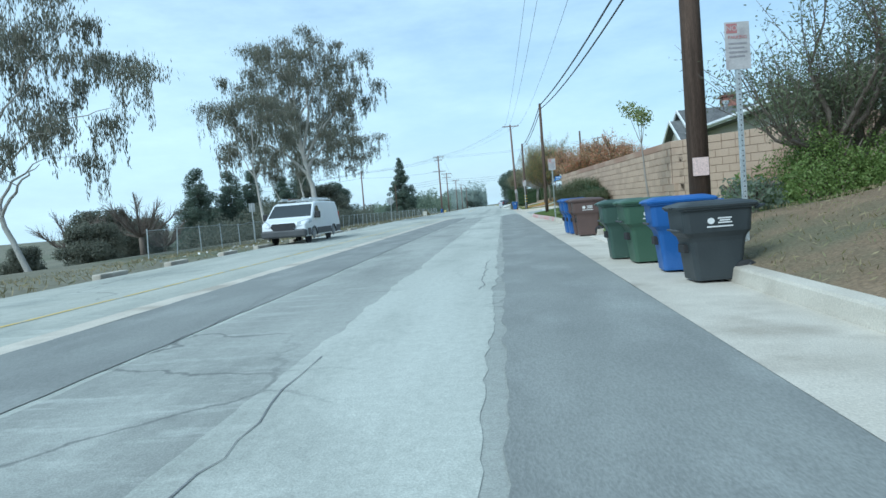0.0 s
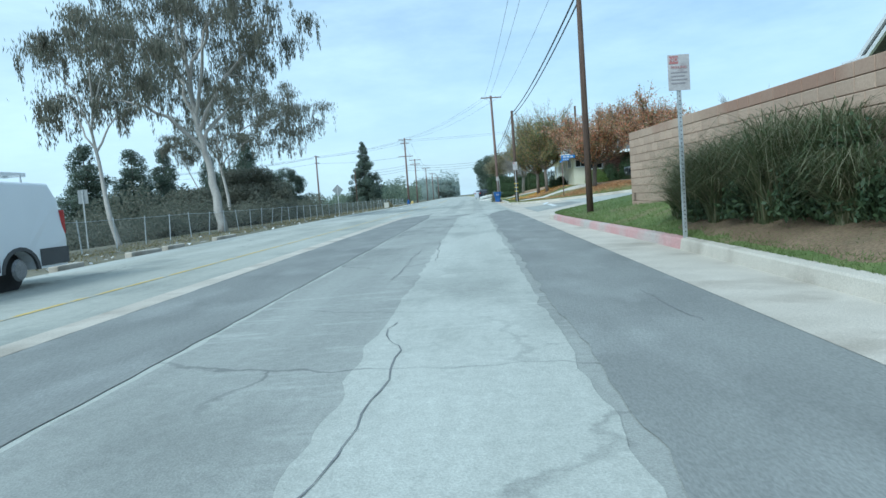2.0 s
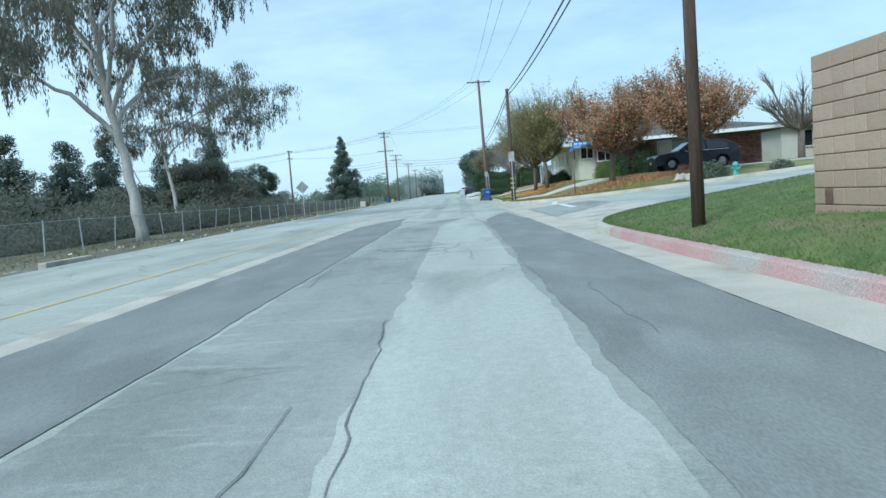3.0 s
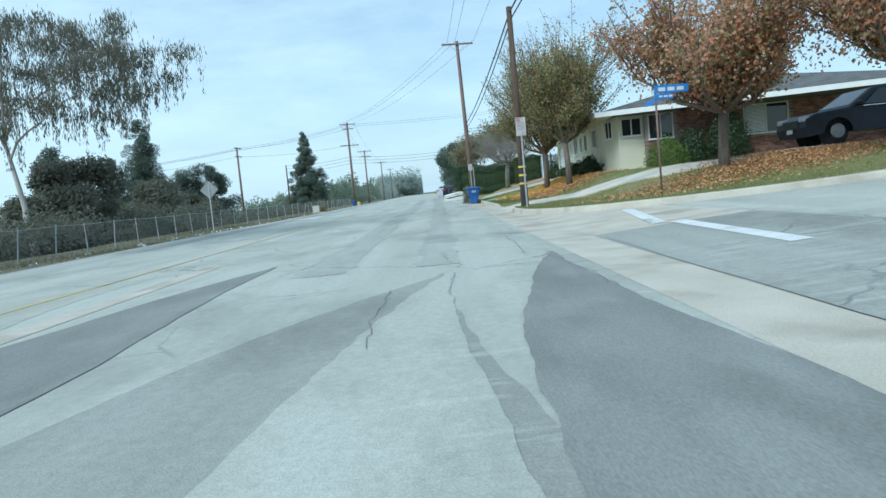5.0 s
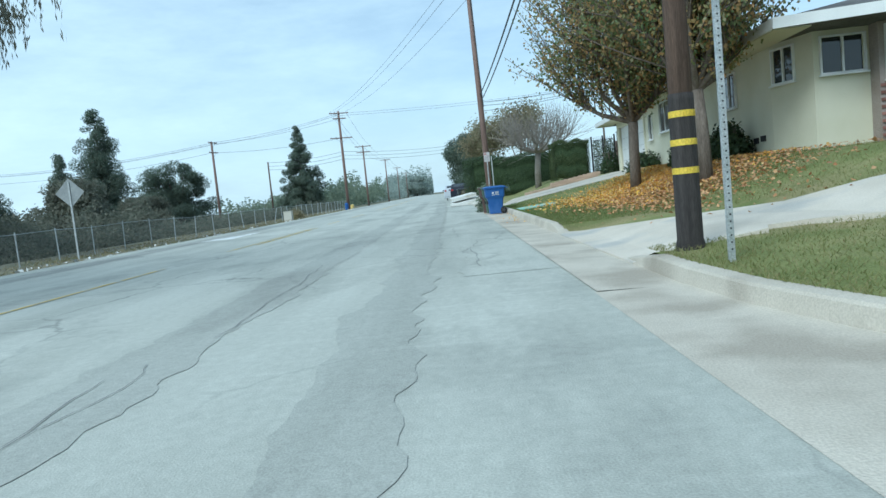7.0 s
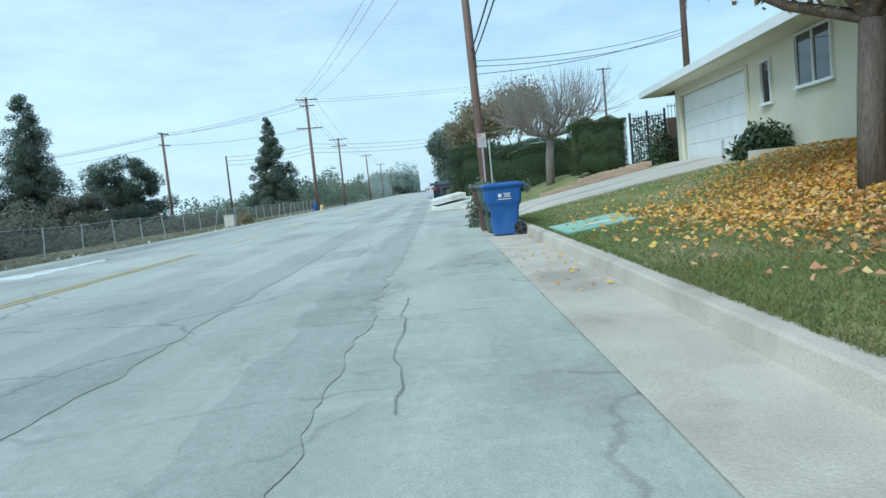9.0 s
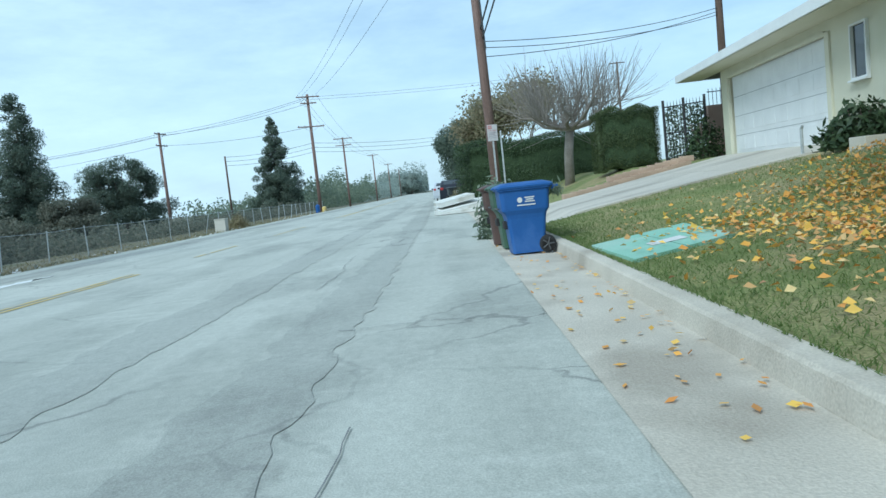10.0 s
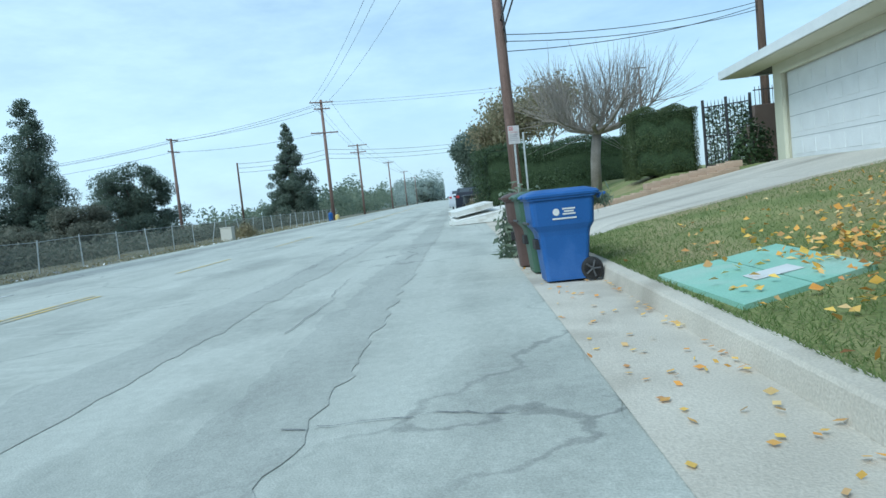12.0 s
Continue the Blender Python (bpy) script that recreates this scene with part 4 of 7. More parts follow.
gable(0.3, 6.0, 10.4, 2.3, 3.0, 4.35)
gable(-0.3, 4.0, 9.6, 1.7, 2.75, 3.75)
ch = part("chimney", nbox(2.9, 12.1, 3.0, 3.8, 12.9, 5.15, 0.02), M_BRICK, h1, "red brick chimney")
part("cap", nbox(2.8, 12.0, 5.15, 3.9, 13.0, 5.25), M_BRICK, ch)
cp = bmesh.new()
box(cp, 3.12, 12.3, 5.25, 3.58, 12.7, 5.38)
box(cp, 3.05, 12.22, 5.38, 3.65, 12.78, 5.42)
part("spark_arrestor", cp, M_GALV, ch, "metal spark arrestor")
part("roof_vent", tube(ntube([(2.6, 11.0, 4.2), (2.6, 11.0, 4.62)], 0.10, 10), [(2.6, 11.0, 4.62), (2.6, 11.0, 4.8)], 0.18, 10), M_GALV, h1, "round roof vent")

# the corner house with its garage
HA = -3.3
h2 = thing("house", pose(7.62, 81.2, 0, 0, 0, HA), "cream stucco and brick corner house with attached garage", "house")
HT = 3.62
part("wall", nbox(0, 1.3, 0.2, 0.2, 14.7, HT), M_STUCCO, h2, "cream stucco wall")
part("wall", prism(bmesh.new(), [(0.0, 1.3), (0.4, 0.0), (0.4, 0.2), (0.2, 1.3)], "z", 0.2, HT), M_STUCCO, h2, "cream stucco splayed corner")
part("wall", nbox(0.4, 0, 0.2, 1.56, 0.2, HT), M_STUCCO, h2, "cream stucco wall")
part("wall", nbox(0, 14.7, 3.32, 0.2, 20.5, HT - 0.004), M_STUCCO, h2, "cream stucco garage front")
part("wall", nbox(0, 20.5, 0.2, 0.2, 21.1, HT), M_STUCCO, h2, "cream stucco wall")
part("wall", nbox(0.2, 20.9, 0.2, 13, 21.1, HT), M_STUCCO, h2, "cream stucco wall")
part("wall", nbox(13, 0.5, 0.2, 13.2, 21.1, HT), M_STUCCO, h2, "cream stucco wall")
part("wall", nbox(1.56, -0.35, 0.2, 13.2, 0.2, HT), M_BRICKBACK, h2, "brick-faced front wall")
rb = bmesh.new()
house_roof(rb, 0, -0.2, 13, 22.2, HT, 1.9, 0.75, hip=5.0, skew=3.6)
part("roof", rb, M_ROOF, h2, "low grey shingle roof")
part("fascia", fascia(bmesh.new(), 0, -0.2, 13, 22.2, HT, 0.75, 0.2, 3.6), M_TRIM, h2, "white painted fascia board")
for v, w, z, hh in ((3.55, 1.0, 2.5, 0.86), (6.9, 0.6, 2.5, 0.8), (8.6, 0.6, 2.5, 0.8), (10.35, 1.5, 2.45, 1.05), (13.2, 0.5, 2.3, 0.95)):
    window(h2, to_wall(-0.012, v + w, z, -90), w, hh, 2 if w > 0.7 else 1)
ang = math.degrees(math.atan2(-1.3, 0.4))
window(h2, to_wall(0.045 - 0.012, 1.18, 2.72, ang), 0.66, 0.74, 2)
window(h2, to_wall(0.56, -0.012, 2.72, 0), 0.88, 0.74, 2)
window(h2, to_wall(1.72, -0.362, 2.46, 0), 1.05, 1.06, 2)
window(h2, to_wall(6.0, -0.362, 2.28, 0), 1.9, 1.24, 2, True)
part("soffit", nbox(-0.74, -0.9, HT - 0.035, 0.0, 22.9, HT - 0.006), M_STUCCO, h2, "cream painted soffit")
# garage door in the long wall: sections with raised panels
gd = part("garage_door", nbox(0.10, 14.75, 1.12, 0.14, 20.45, 3.30), M_TRIM, h2, "white panelled sectional garage door")
for r in range(1, 4):
    part("section_joint", nbox(0.097, 14.76, 1.12 + r * 0.535, 0.102, 20.44, 1.132 + r * 0.535), M_SIGNBACK, gd)
for r in range(4):
    for c in range(8):
        v0, z0 = 14.82 + c * 0.70, 1.16 + r * 0.535
        part("panel", nbox(0.092, v0 + 0.06, z0 + 0.09, 0.104, v0 + 0.62, z0 + 0.43, 0.006), M_TRIM, gd)
jb = bmesh.new()
box(jb, -0.05, 14.55, 1.1, 0.05, 14.72, 3.36)
box(jb, -0.05, 20.47, 1.1, 0.05, 20.64, 3.36)
box(jb, -0.05, 14.72, 3.30, 0.05, 20.47, 3.38)
part("door_frame", jb, M_STUCCO, h2)
part("foundation_vent", nbox(-0.02, 2.2, 1.42, 0.02, 2.5, 1.56), M_IRON, h2, "dark foundation vent")
part("foundation_vent", nbox(-0.02, 1.75, 1.45, 0.02, 2.05, 1.59), M_IRON, h2, "dark foundation vent")
part("chimney", nbox(6.7, 6.4, 3.8, 7.9, 7.1, 6.9, 0.02), M_BRICK, h2, "wide brick chimney")


# ---- trees ----
def branch(bm, rng, p, d, ln, r, depth, tips, forks=3, spread=0.6, up=0.1, shrink=0.68, sides=6, wob=0.12, segs=4, mids=None):
    pts, rad = [p.copy()], [r]
    q, dd = p.copy(), d.copy()
    for i in range(segs):
        dd = (dd + Vector((rng.gauss(0, wob), rng.gauss(0, wob), rng.gauss(0, wob) + up * 0.3))).normalized()
        q = q + dd * (ln / segs)
        pts.append(q.copy())
        rad.append(r * (1 - 0.42 * (i + 1) / segs))
    tube(bm, pts, rad, max(3, sides), caps=False)
    if mids is not None and depth <= 1:
        mids.extend(pts[1:])
    if depth == 0:
        tips.append((q, dd))
        return
    for k in range(forks):
        ang = 2 * math.pi * (k + rng.random() * 0.7) / forks
        side = dd.orthogonal().normalized()
        side.rotate(Matrix.Rotation(ang, 3, dd))
        nd = (dd + side * spread * rng.uniform(0.7, 1.3) + Vector((0, 0, up))).normalized()
        start = pts[-1] if k else pts[-1]
        branch(bm, rng, start, nd, ln * shrink * rng.uniform(0.8, 1.2), rad[-1] * (0.78 if k == 0 else 0.62), depth - 1, tips, forks, spread, up, shrink, sides - 1, wob, segs, mids)


def crown_points(nrng, tips, per, sigma, hang=0.0):
    c = np.array([t[0] for t in tips])
    pts = np.repeat(c, per, axis=0)
    off = nrng.normal(size=pts.shape) * np.array(sigma)
    if hang:
        off[:, 2] -= np.abs(nrng.normal(size=len(off))) * hang
    return pts + off


def eucalyptus(seed, label, stem, limbs, crown, r=0.3, clumps=70, per=520, size=1.0, leaf=(0.33, 0.055)):
    """A bare pale stem, limbs that fork from it, and dense hanging leaf clumps that stand apart.
    stem: points of the trunk; limbs: (place along the stem, end); crown: middle and half sizes."""
    rng, nrng = random.Random(seed), np.random.default_rng(seed)
    t = thing("eucalyptus_tree", pose(0, 0, 0), label, "tree")
    bm = bmesh.new()
    stem = [Vector(p) for p in stem]
    fine, rad = [], []
    for i in range(len(stem) - 1):
        for k in range(4):
            f = (i + k / 4) / (len(stem) - 1)
            fine.append(stem[i].lerp(stem[i + 1], k / 4) + Vector((rng.gauss(0, 0.05), rng.gauss(0, 0.05), 0)))
            rad.append(r * (1.05 - 1.15 * f + 0.32 * f * f) + (0.2 * r if i + k == 0 else 0))
    fine.append(stem[-1])
    rad.append(r * 0.22)
    tube(bm, fine, rad, 10)
    nodes = [(p, q) for p, q in zip(fine[len(fine) // 3:], rad[len(fine) // 3:])]
    for f, end in limbs:
        k = f * (len(fine) - 1)
        i = min(len(fine) - 2, int(k))
        a, ra = fine[i].lerp(fine[i + 1], k - i), rad[i] * 0.72
        e = Vector(end)
        pts, rr_ = [], []
        sag = (e - a).length * 0.13
        for j in range(10):
            g = j / 9
            q = a.lerp(e, g) + Vector((0, 0, sag * math.sin(math.pi * g ** 0.8)))
            if 0 < j:
                q += Vector((rng.gauss(0, 1), rng.gauss(0, 1), rng.gauss(0, 0.7))) * min(0.16, (e - a).length * 0.017)
            pts.append(q)
            rr_.append(ra * (1 - 0.82 * g))
            if j > 2:
                nodes.append((q, rr_[-1]))
        tube(bm, pts, rr_, 7, False)
    mid, half = Vector(crown[0]), Vector(crown[1])
    centres = []
    for k in range(clumps * 14):
        if len(centres) >= clumps:
            break
        v = Vector((rng.gauss(0, 1), rng.gauss(0, 1), rng.gauss(0, 1))).normalized() * rng.uniform(0.12, 1.0) ** 0.42
        w = 1.0 + 0.42 * noise.noise((v.x * 1.7 + seed, v.y * 1.7, v.z * 1.7))
        c = mid + Vector((v.x * half.x, v.y * half.y, v.z * half.z)) * w
        if v.z < -0.35 and math.hypot(v.x, v.y) < 0.45:
            continue
        if all((c - o).length > size * 1.5 for o in centres):
            centres.append(c)
    centres.sort(key=lambda c: min((c - n[0]).length for n in nodes))
    pts = []
    for c in centres:
        n0, r0 = min(nodes, key=lambda n: (n[0] - c).length + (1.2 if n[0].z > c.z + 0.8 else 0.0))
        m1 = n0.lerp(c, 0.5) + Vector((rng.gauss(0, 0.2), rng.gauss(0, 0.2), 0.14 * (n0 - c).length))
        rr_ = max(0.016, min(0.075, r0 * 0.5))
        tube(bm, [n0, m1, c + Vector((0, 0, 0.25))], [rr_, rr_ * 0.75, rr_ * 0.35], 5, False)
        nodes.append((m1, rr_))
        nodes.append((c, rr_ * 0.6))
        big = size * rng.uniform(0.65, 1.3)
        # a rounded leafy cap, then tassels that hang from it
        n = int(per * 0.5 * (big / size) ** 2)
        cap = nrng.normal(size=(n, 3)) * np.array([0.46, 0.46, 0.22]) * big + np.array([c.x, c.y, c.z + 0.25 * big])
        pts.append(cap)
        for k in range(rng.randint(7, 11)):
            a, ro = rng.uniform(0, 6.283), 0.95 * big * math.sqrt(rng.random())
            ln = rng.uniform(0.6, 2.0) * big
            m = int(per * 0.055)
            f = nrng.uniform(0, 1, m) ** 1.2 * ln
            base = np.array([c.x + ro * math.cos(a), c.y + ro * math.sin(a), c.z + 0.25 - ro * 0.3])
            s = nrng.normal(size=(m, 3)) * np.array([0.10, 0.10, 0.07]) * (1.15 - 0.6 * f / ln)[:, None]
            s[:, 2] -= f
            pts.append(base + s)
    part("trunk", bm, M_EUCBARK, t, "pale mottled trunk and limbs", True)
    ob = new("crown", quads_mesh("crown", leaf_quads(nrng, np.concatenate(pts), leaf[0], leaf[1], 2.2), M_EUC))
    ob.parent = t
    tagged(ob, "drooping grey-green leaf clumps")
    return t


def round_tree(seed, height, label, leafmat, name="autumn_tree", trunk_h=0.3, per=60, leaf=(0.17, 0.12), spread=0.42, depth=4, sigma=0.26, r=0.16, up=0.28, upright=True, shrink=0.66, forks=4, barkmat=None):
    rng, nrng = random.Random(seed), np.random.default_rng(seed)
    t = thing(name, pose(0, 0, 0), label, "tree")
    bm, tips, mids = bmesh.new(), [], []
    branch(bm, rng, Vector((0, 0, -0.2)), Vector((rng.uniform(-.08, .08), rng.uniform(-.08, .08), 1)).normalized(), height * trunk_h, r, depth, tips, forks, spread, up, shrink, 8, 0.05, 4, mids)
    part("trunk", bm, barkmat or M_BARK, t, "dark rough bark", True)
    if leafmat:
        use = tips + [(m, None) for m in mids[::2]]
        pts = crown_points(nrng, use, per, (sigma, sigma, sigma * 1.1))
        q = leaf_quads(nrng, pts, leaf[0], leaf[1])
        ob = new("crown", quads_mesh("crown", q, leafmat))
        ob.parent = t
    return t


def conifer(seed, height, radius, label, material, name="conifer_tree", count=9000, leaf=(0.5, 0.2), power=0.9, tiers=14, ragged=0.25, flat=0.75, puff=0.26, skirt=0.05):
    """A tapering evergreen: whorls of boughs, each ending in rounded tufts of foliage."""
    rng, nrng = random.Random(seed), np.random.default_rng(seed)
    t = thing(name, pose(0, 0, 0), label, "tree")
    bm = bmesh.new()
    tube(bm, [(0, 0, -0.5), (0, 0, height * 0.5), (0, 0, height * 0.95)], [height * 0.018, height * 0.011, 0.02], 7)
    tufts = []
    for k in range(tiers):
        boughs = max(3, int(8 * (1 - k / tiers) + 2))
        for b in range(boughs):
            f = skirt + (0.97 - skirt) * (k + rng.uniform(0.1, 0.7)) / tiers
            rr = radius * max(0.04, (1 - f) ** power) * rng.uniform(1 - 1.1 * ragged, 1 + 0.45 * ragged)
            a = 2 * math.pi * (b + 0.7 * rng.random()) / boughs + k * 0.9
            tipv = Vector((math.cos(a) * rr, math.sin(a) * rr, height * f + rr * rng.uniform(-0.12, 0.12)))
            base = Vector((0, 0, height * f + rr * 0.1))
            tube(bm, [base, (base + tipv) / 2 + Vector((0, 0, rr * 0.05)), tipv], [0.06, 0.04, 0.012], 4, False)
            size = puff * (0.45 * radius * (1 - f) ** 0.5 + 0.32 * radius) * rng.uniform(0.75, 1.3)
            tufts.append((tipv - (tipv - base).normalized() * min(size * 0.6, rr * 0.5), size))
            if rr > size * 1.2:
                tufts.append((base.lerp(tipv, 0.42) + Vector((0, 0, rng.uniform(-0.2, 0.2) * size)), size * rng.uniform(0.8, 1.1)))
    area = sum(w * w for _, w in tufts)
    pts, faces = [], []
    for c, w in tufts:
        n = max(12, int(count * w * w / area))
        v = nrng.normal(size=(n, 3))
        v /= np.linalg.norm(v, axis=1, keepdims=True)
        v *= w * nrng.uniform(0.25, 1.0, size=(n, 1)) ** 0.45 * nrng.uniform(0.85, 1.12, size=(n, 1)) * np.array([1, 1, flat])
        pts.append(v + np.array(c))
        faces.append(v / w + np.array([c.x, c.y, 0]) / radius * 0.4 + np.array([0, 0, 0.3]))
    part("trunk", bm, M_BARK, t, "", True)
    ob = new("crown", quads_mesh("crown", leaf_quads(nrng, np.concatenate(pts), leaf[0], leaf[1], face=np.concatenate(faces), loose=0.5), material))
    ob.parent = t
    return t


def blob_tree(seed, height, width, label, material, name="broadleaf_tree", count=9000, leaf=(0.42, 0.26), lobes=30, core=1.0, lobe=(0.10, 0.19)):
    """A dense evergreen crown of uneven leafy lobes on a short trunk."""
    rng, nrng = random.Random(seed), np.random.default_rng(seed)
    t = thing(name, pose(0, 0, 0), label, "tree")
    bm = bmesh.new()
    pts = []
    tube(bm, [(0, 0, -0.5), (0.1, 0, height * 0.35), (0, 0.1, height * 0.6)], [height * 0.025, height * 0.018, 0.05], 7)
    v = nrng.normal(size=(count // 3, 3))
    v /= np.linalg.norm(v, axis=1, keepdims=True)
    v *= nrng.uniform(0.0, 1.0, size=(count // 3, 1)) ** 0.4 * core * np.array([width * 0.36, width * 0.36, height * 0.34])
    pts.append(v + np.array([0, 0, height * 0.5]))
    faces = [v + np.array([0, 0, 0.4])]
    for k in range(lobes):
        a, f = rng.uniform(0, 2 * math.pi), rng.uniform(0.16, 0.88)
        env = math.sin(math.pi * (f * 0.86 + 0.12)) ** 0.7
        rr = width / 2 * env * rng.uniform(0.45, 0.9)
        c = Vector((math.cos(a) * rr, math.sin(a) * rr, height * f))
        tube(bm, [(0, 0, height * f * 0.55), tuple(c)], [0.08, 0.02], 4, False)
        lr = width * rng.uniform(*lobe)
        n = count // lobes
        v = nrng.normal(size=(n, 3))
        v /= np.linalg.norm(v, axis=1, keepdims=True)
        v *= (nrng.uniform(0.35, 1.0, size=(n, 1)) ** 0.5) * lr * nrng.uniform(0.75, 1.15, size=(n, 1))
        v[:, 2] *= 0.8
        pts.append(v + np.array(c))
        faces.append(v / lr + np.array([c.x / width, c.y / width, 0.55]))
    part("trunk", bm, M_BARK, t, "", True)
    ob = new("crown", quads_mesh("crown", leaf_quads(nrng, np.concatenate(pts), leaf[0], leaf[1], face=np.concatenate(faces)), material))
    ob.parent = t
    return t


def place(t, x, y, z, rz=0.0, s=1.0, sz=None):
    t.matrix_world = Matrix.Translation((x, y, z)) @ Matrix.Rotation(radians(rz), 4, "Z") @ Matrix.Diagonal((s, s, sz or s, 1))
    return t


def again(t, x, y, z, rz=0.0, s=1.0, sz=None):
    c = copy_thing(t, Matrix.Identity(4))
    return place(c, x, y, z, rz, s, sz)


place(eucalyptus(11, "tall eucalyptus with pale leaning trunk and drooping grey-green crown",
                 [(0, 0, -0.5), (-0.5, 0.3, 3.2), (-1.1, 0.4, 6.0), (-1.6, 0.6, 9.5), (-1.8, 0.8, 13.5), (-2.2, 0.8, 17.5)],
                 [(0.36, (-7.2, -1.0, 9.4)), (0.46, (-5.2, 3.0, 13.5)), (0.44, (4.6, -0.6, 12.6)), (0.5, (2.6, -2.8, 16.6)), (0.55, (-4.6, -3.2, 16.5)), (0.62, (1.8, 3.2, 18.2)), (0.4, (2.6, 3.5, 9.6)), (0.7, (-3.8, 1.5, 19.0))],
                 ((-1.2, 0, 13.2), (7.8, 6.4, 6.8)), 0.33, 68, 700, 1.2), -18.1, 66.9, -0.2)
place(eucalyptus(5, "slender eucalyptus with a thin pale trunk and sparse crown",
                 [(0, 0, -0.5), (-0.6, 0, 4.0), (-1.1, 0, 8.0), (-0.6, 0.2, 13.0)],
                 [(0.5, (4.6, 1.0, 10.2)), (0.55, (-3.6, -0.8, 10.6)), (0.6, (2.6, -1.0, 12.8)), (0.66, (8.4, 0.6, 11.4)), (0.75, (-1.6, 0.6, 14.4))],
                 ((3.2, 0, 11.0), (6.9, 3.6, 4.0)), 0.22, 48, 560, 1.1), -26.7, 93.6, -0.5)
place(eucalyptus(23, "slender brownish eucalyptus beside the chain-link fence",
                 [(0, 0, -0.5), (-0.6, 0, 3.0), (-0.9, 0.2, 6.0), (-0.7, 0.3, 10.0)],
                 [(0.5, (-3.0, 0.6, 8.4)), (0.55, (1.6, 0.6, 7.6)), (0.62, (-2.4, -1.2, 10.4)), (0.7, (1.4, -0.8, 10.4))],
                 ((-1.0, 0, 9.0), (3.7, 3.2, 3.4)), 0.16, 17, 600, 1.0), -19.7, 55.9, -0.35)
place(eucalyptus(31, "thin leaning eucalyptus sapling behind the fence",
                 [(0, 0, -0.5), (-1.0, 0, 3.4), (-2.6, 0.2, 7.2), (-3.6, 0.2, 9.6)],
                 [(0.6, (-4.6, 0.4, 8.6)), (0.7, (-1.4, -0.4, 9.4))],
                 ((-3.0, 0, 9.0), (2.2, 2.0, 1.8)), 0.12, 12, 420, 0.8), -30.6, 98.0, -0.6)
place(eucalyptus(8, "large eucalyptus with spreading branches over the shoulder",
                 [(0, 0, -0.5), (-1.1, 0, 2.6), (-1.9, 0.2, 5.4), (-2.4, 0.4, 10.0), (-2.2, 0.6, 15.0)],
                 [(0.3, (1.6, -0.5, 5.6)), (0.45, (5.2, 0.4, 8.3)), (0.55, (4.6, 0.2, 13.2)), (0.5, (-5.0, 1.0, 9.0)), (0.7, (2.2, -1.8, 14.5)), (0.35, (0.4, 1.6, 6.2))],
                 ((-0.4, 0, 9.6), (7.2, 5.0, 5.6)), 0.17, 46, 700, 1.1), -25.2, 33.6, -0.8)


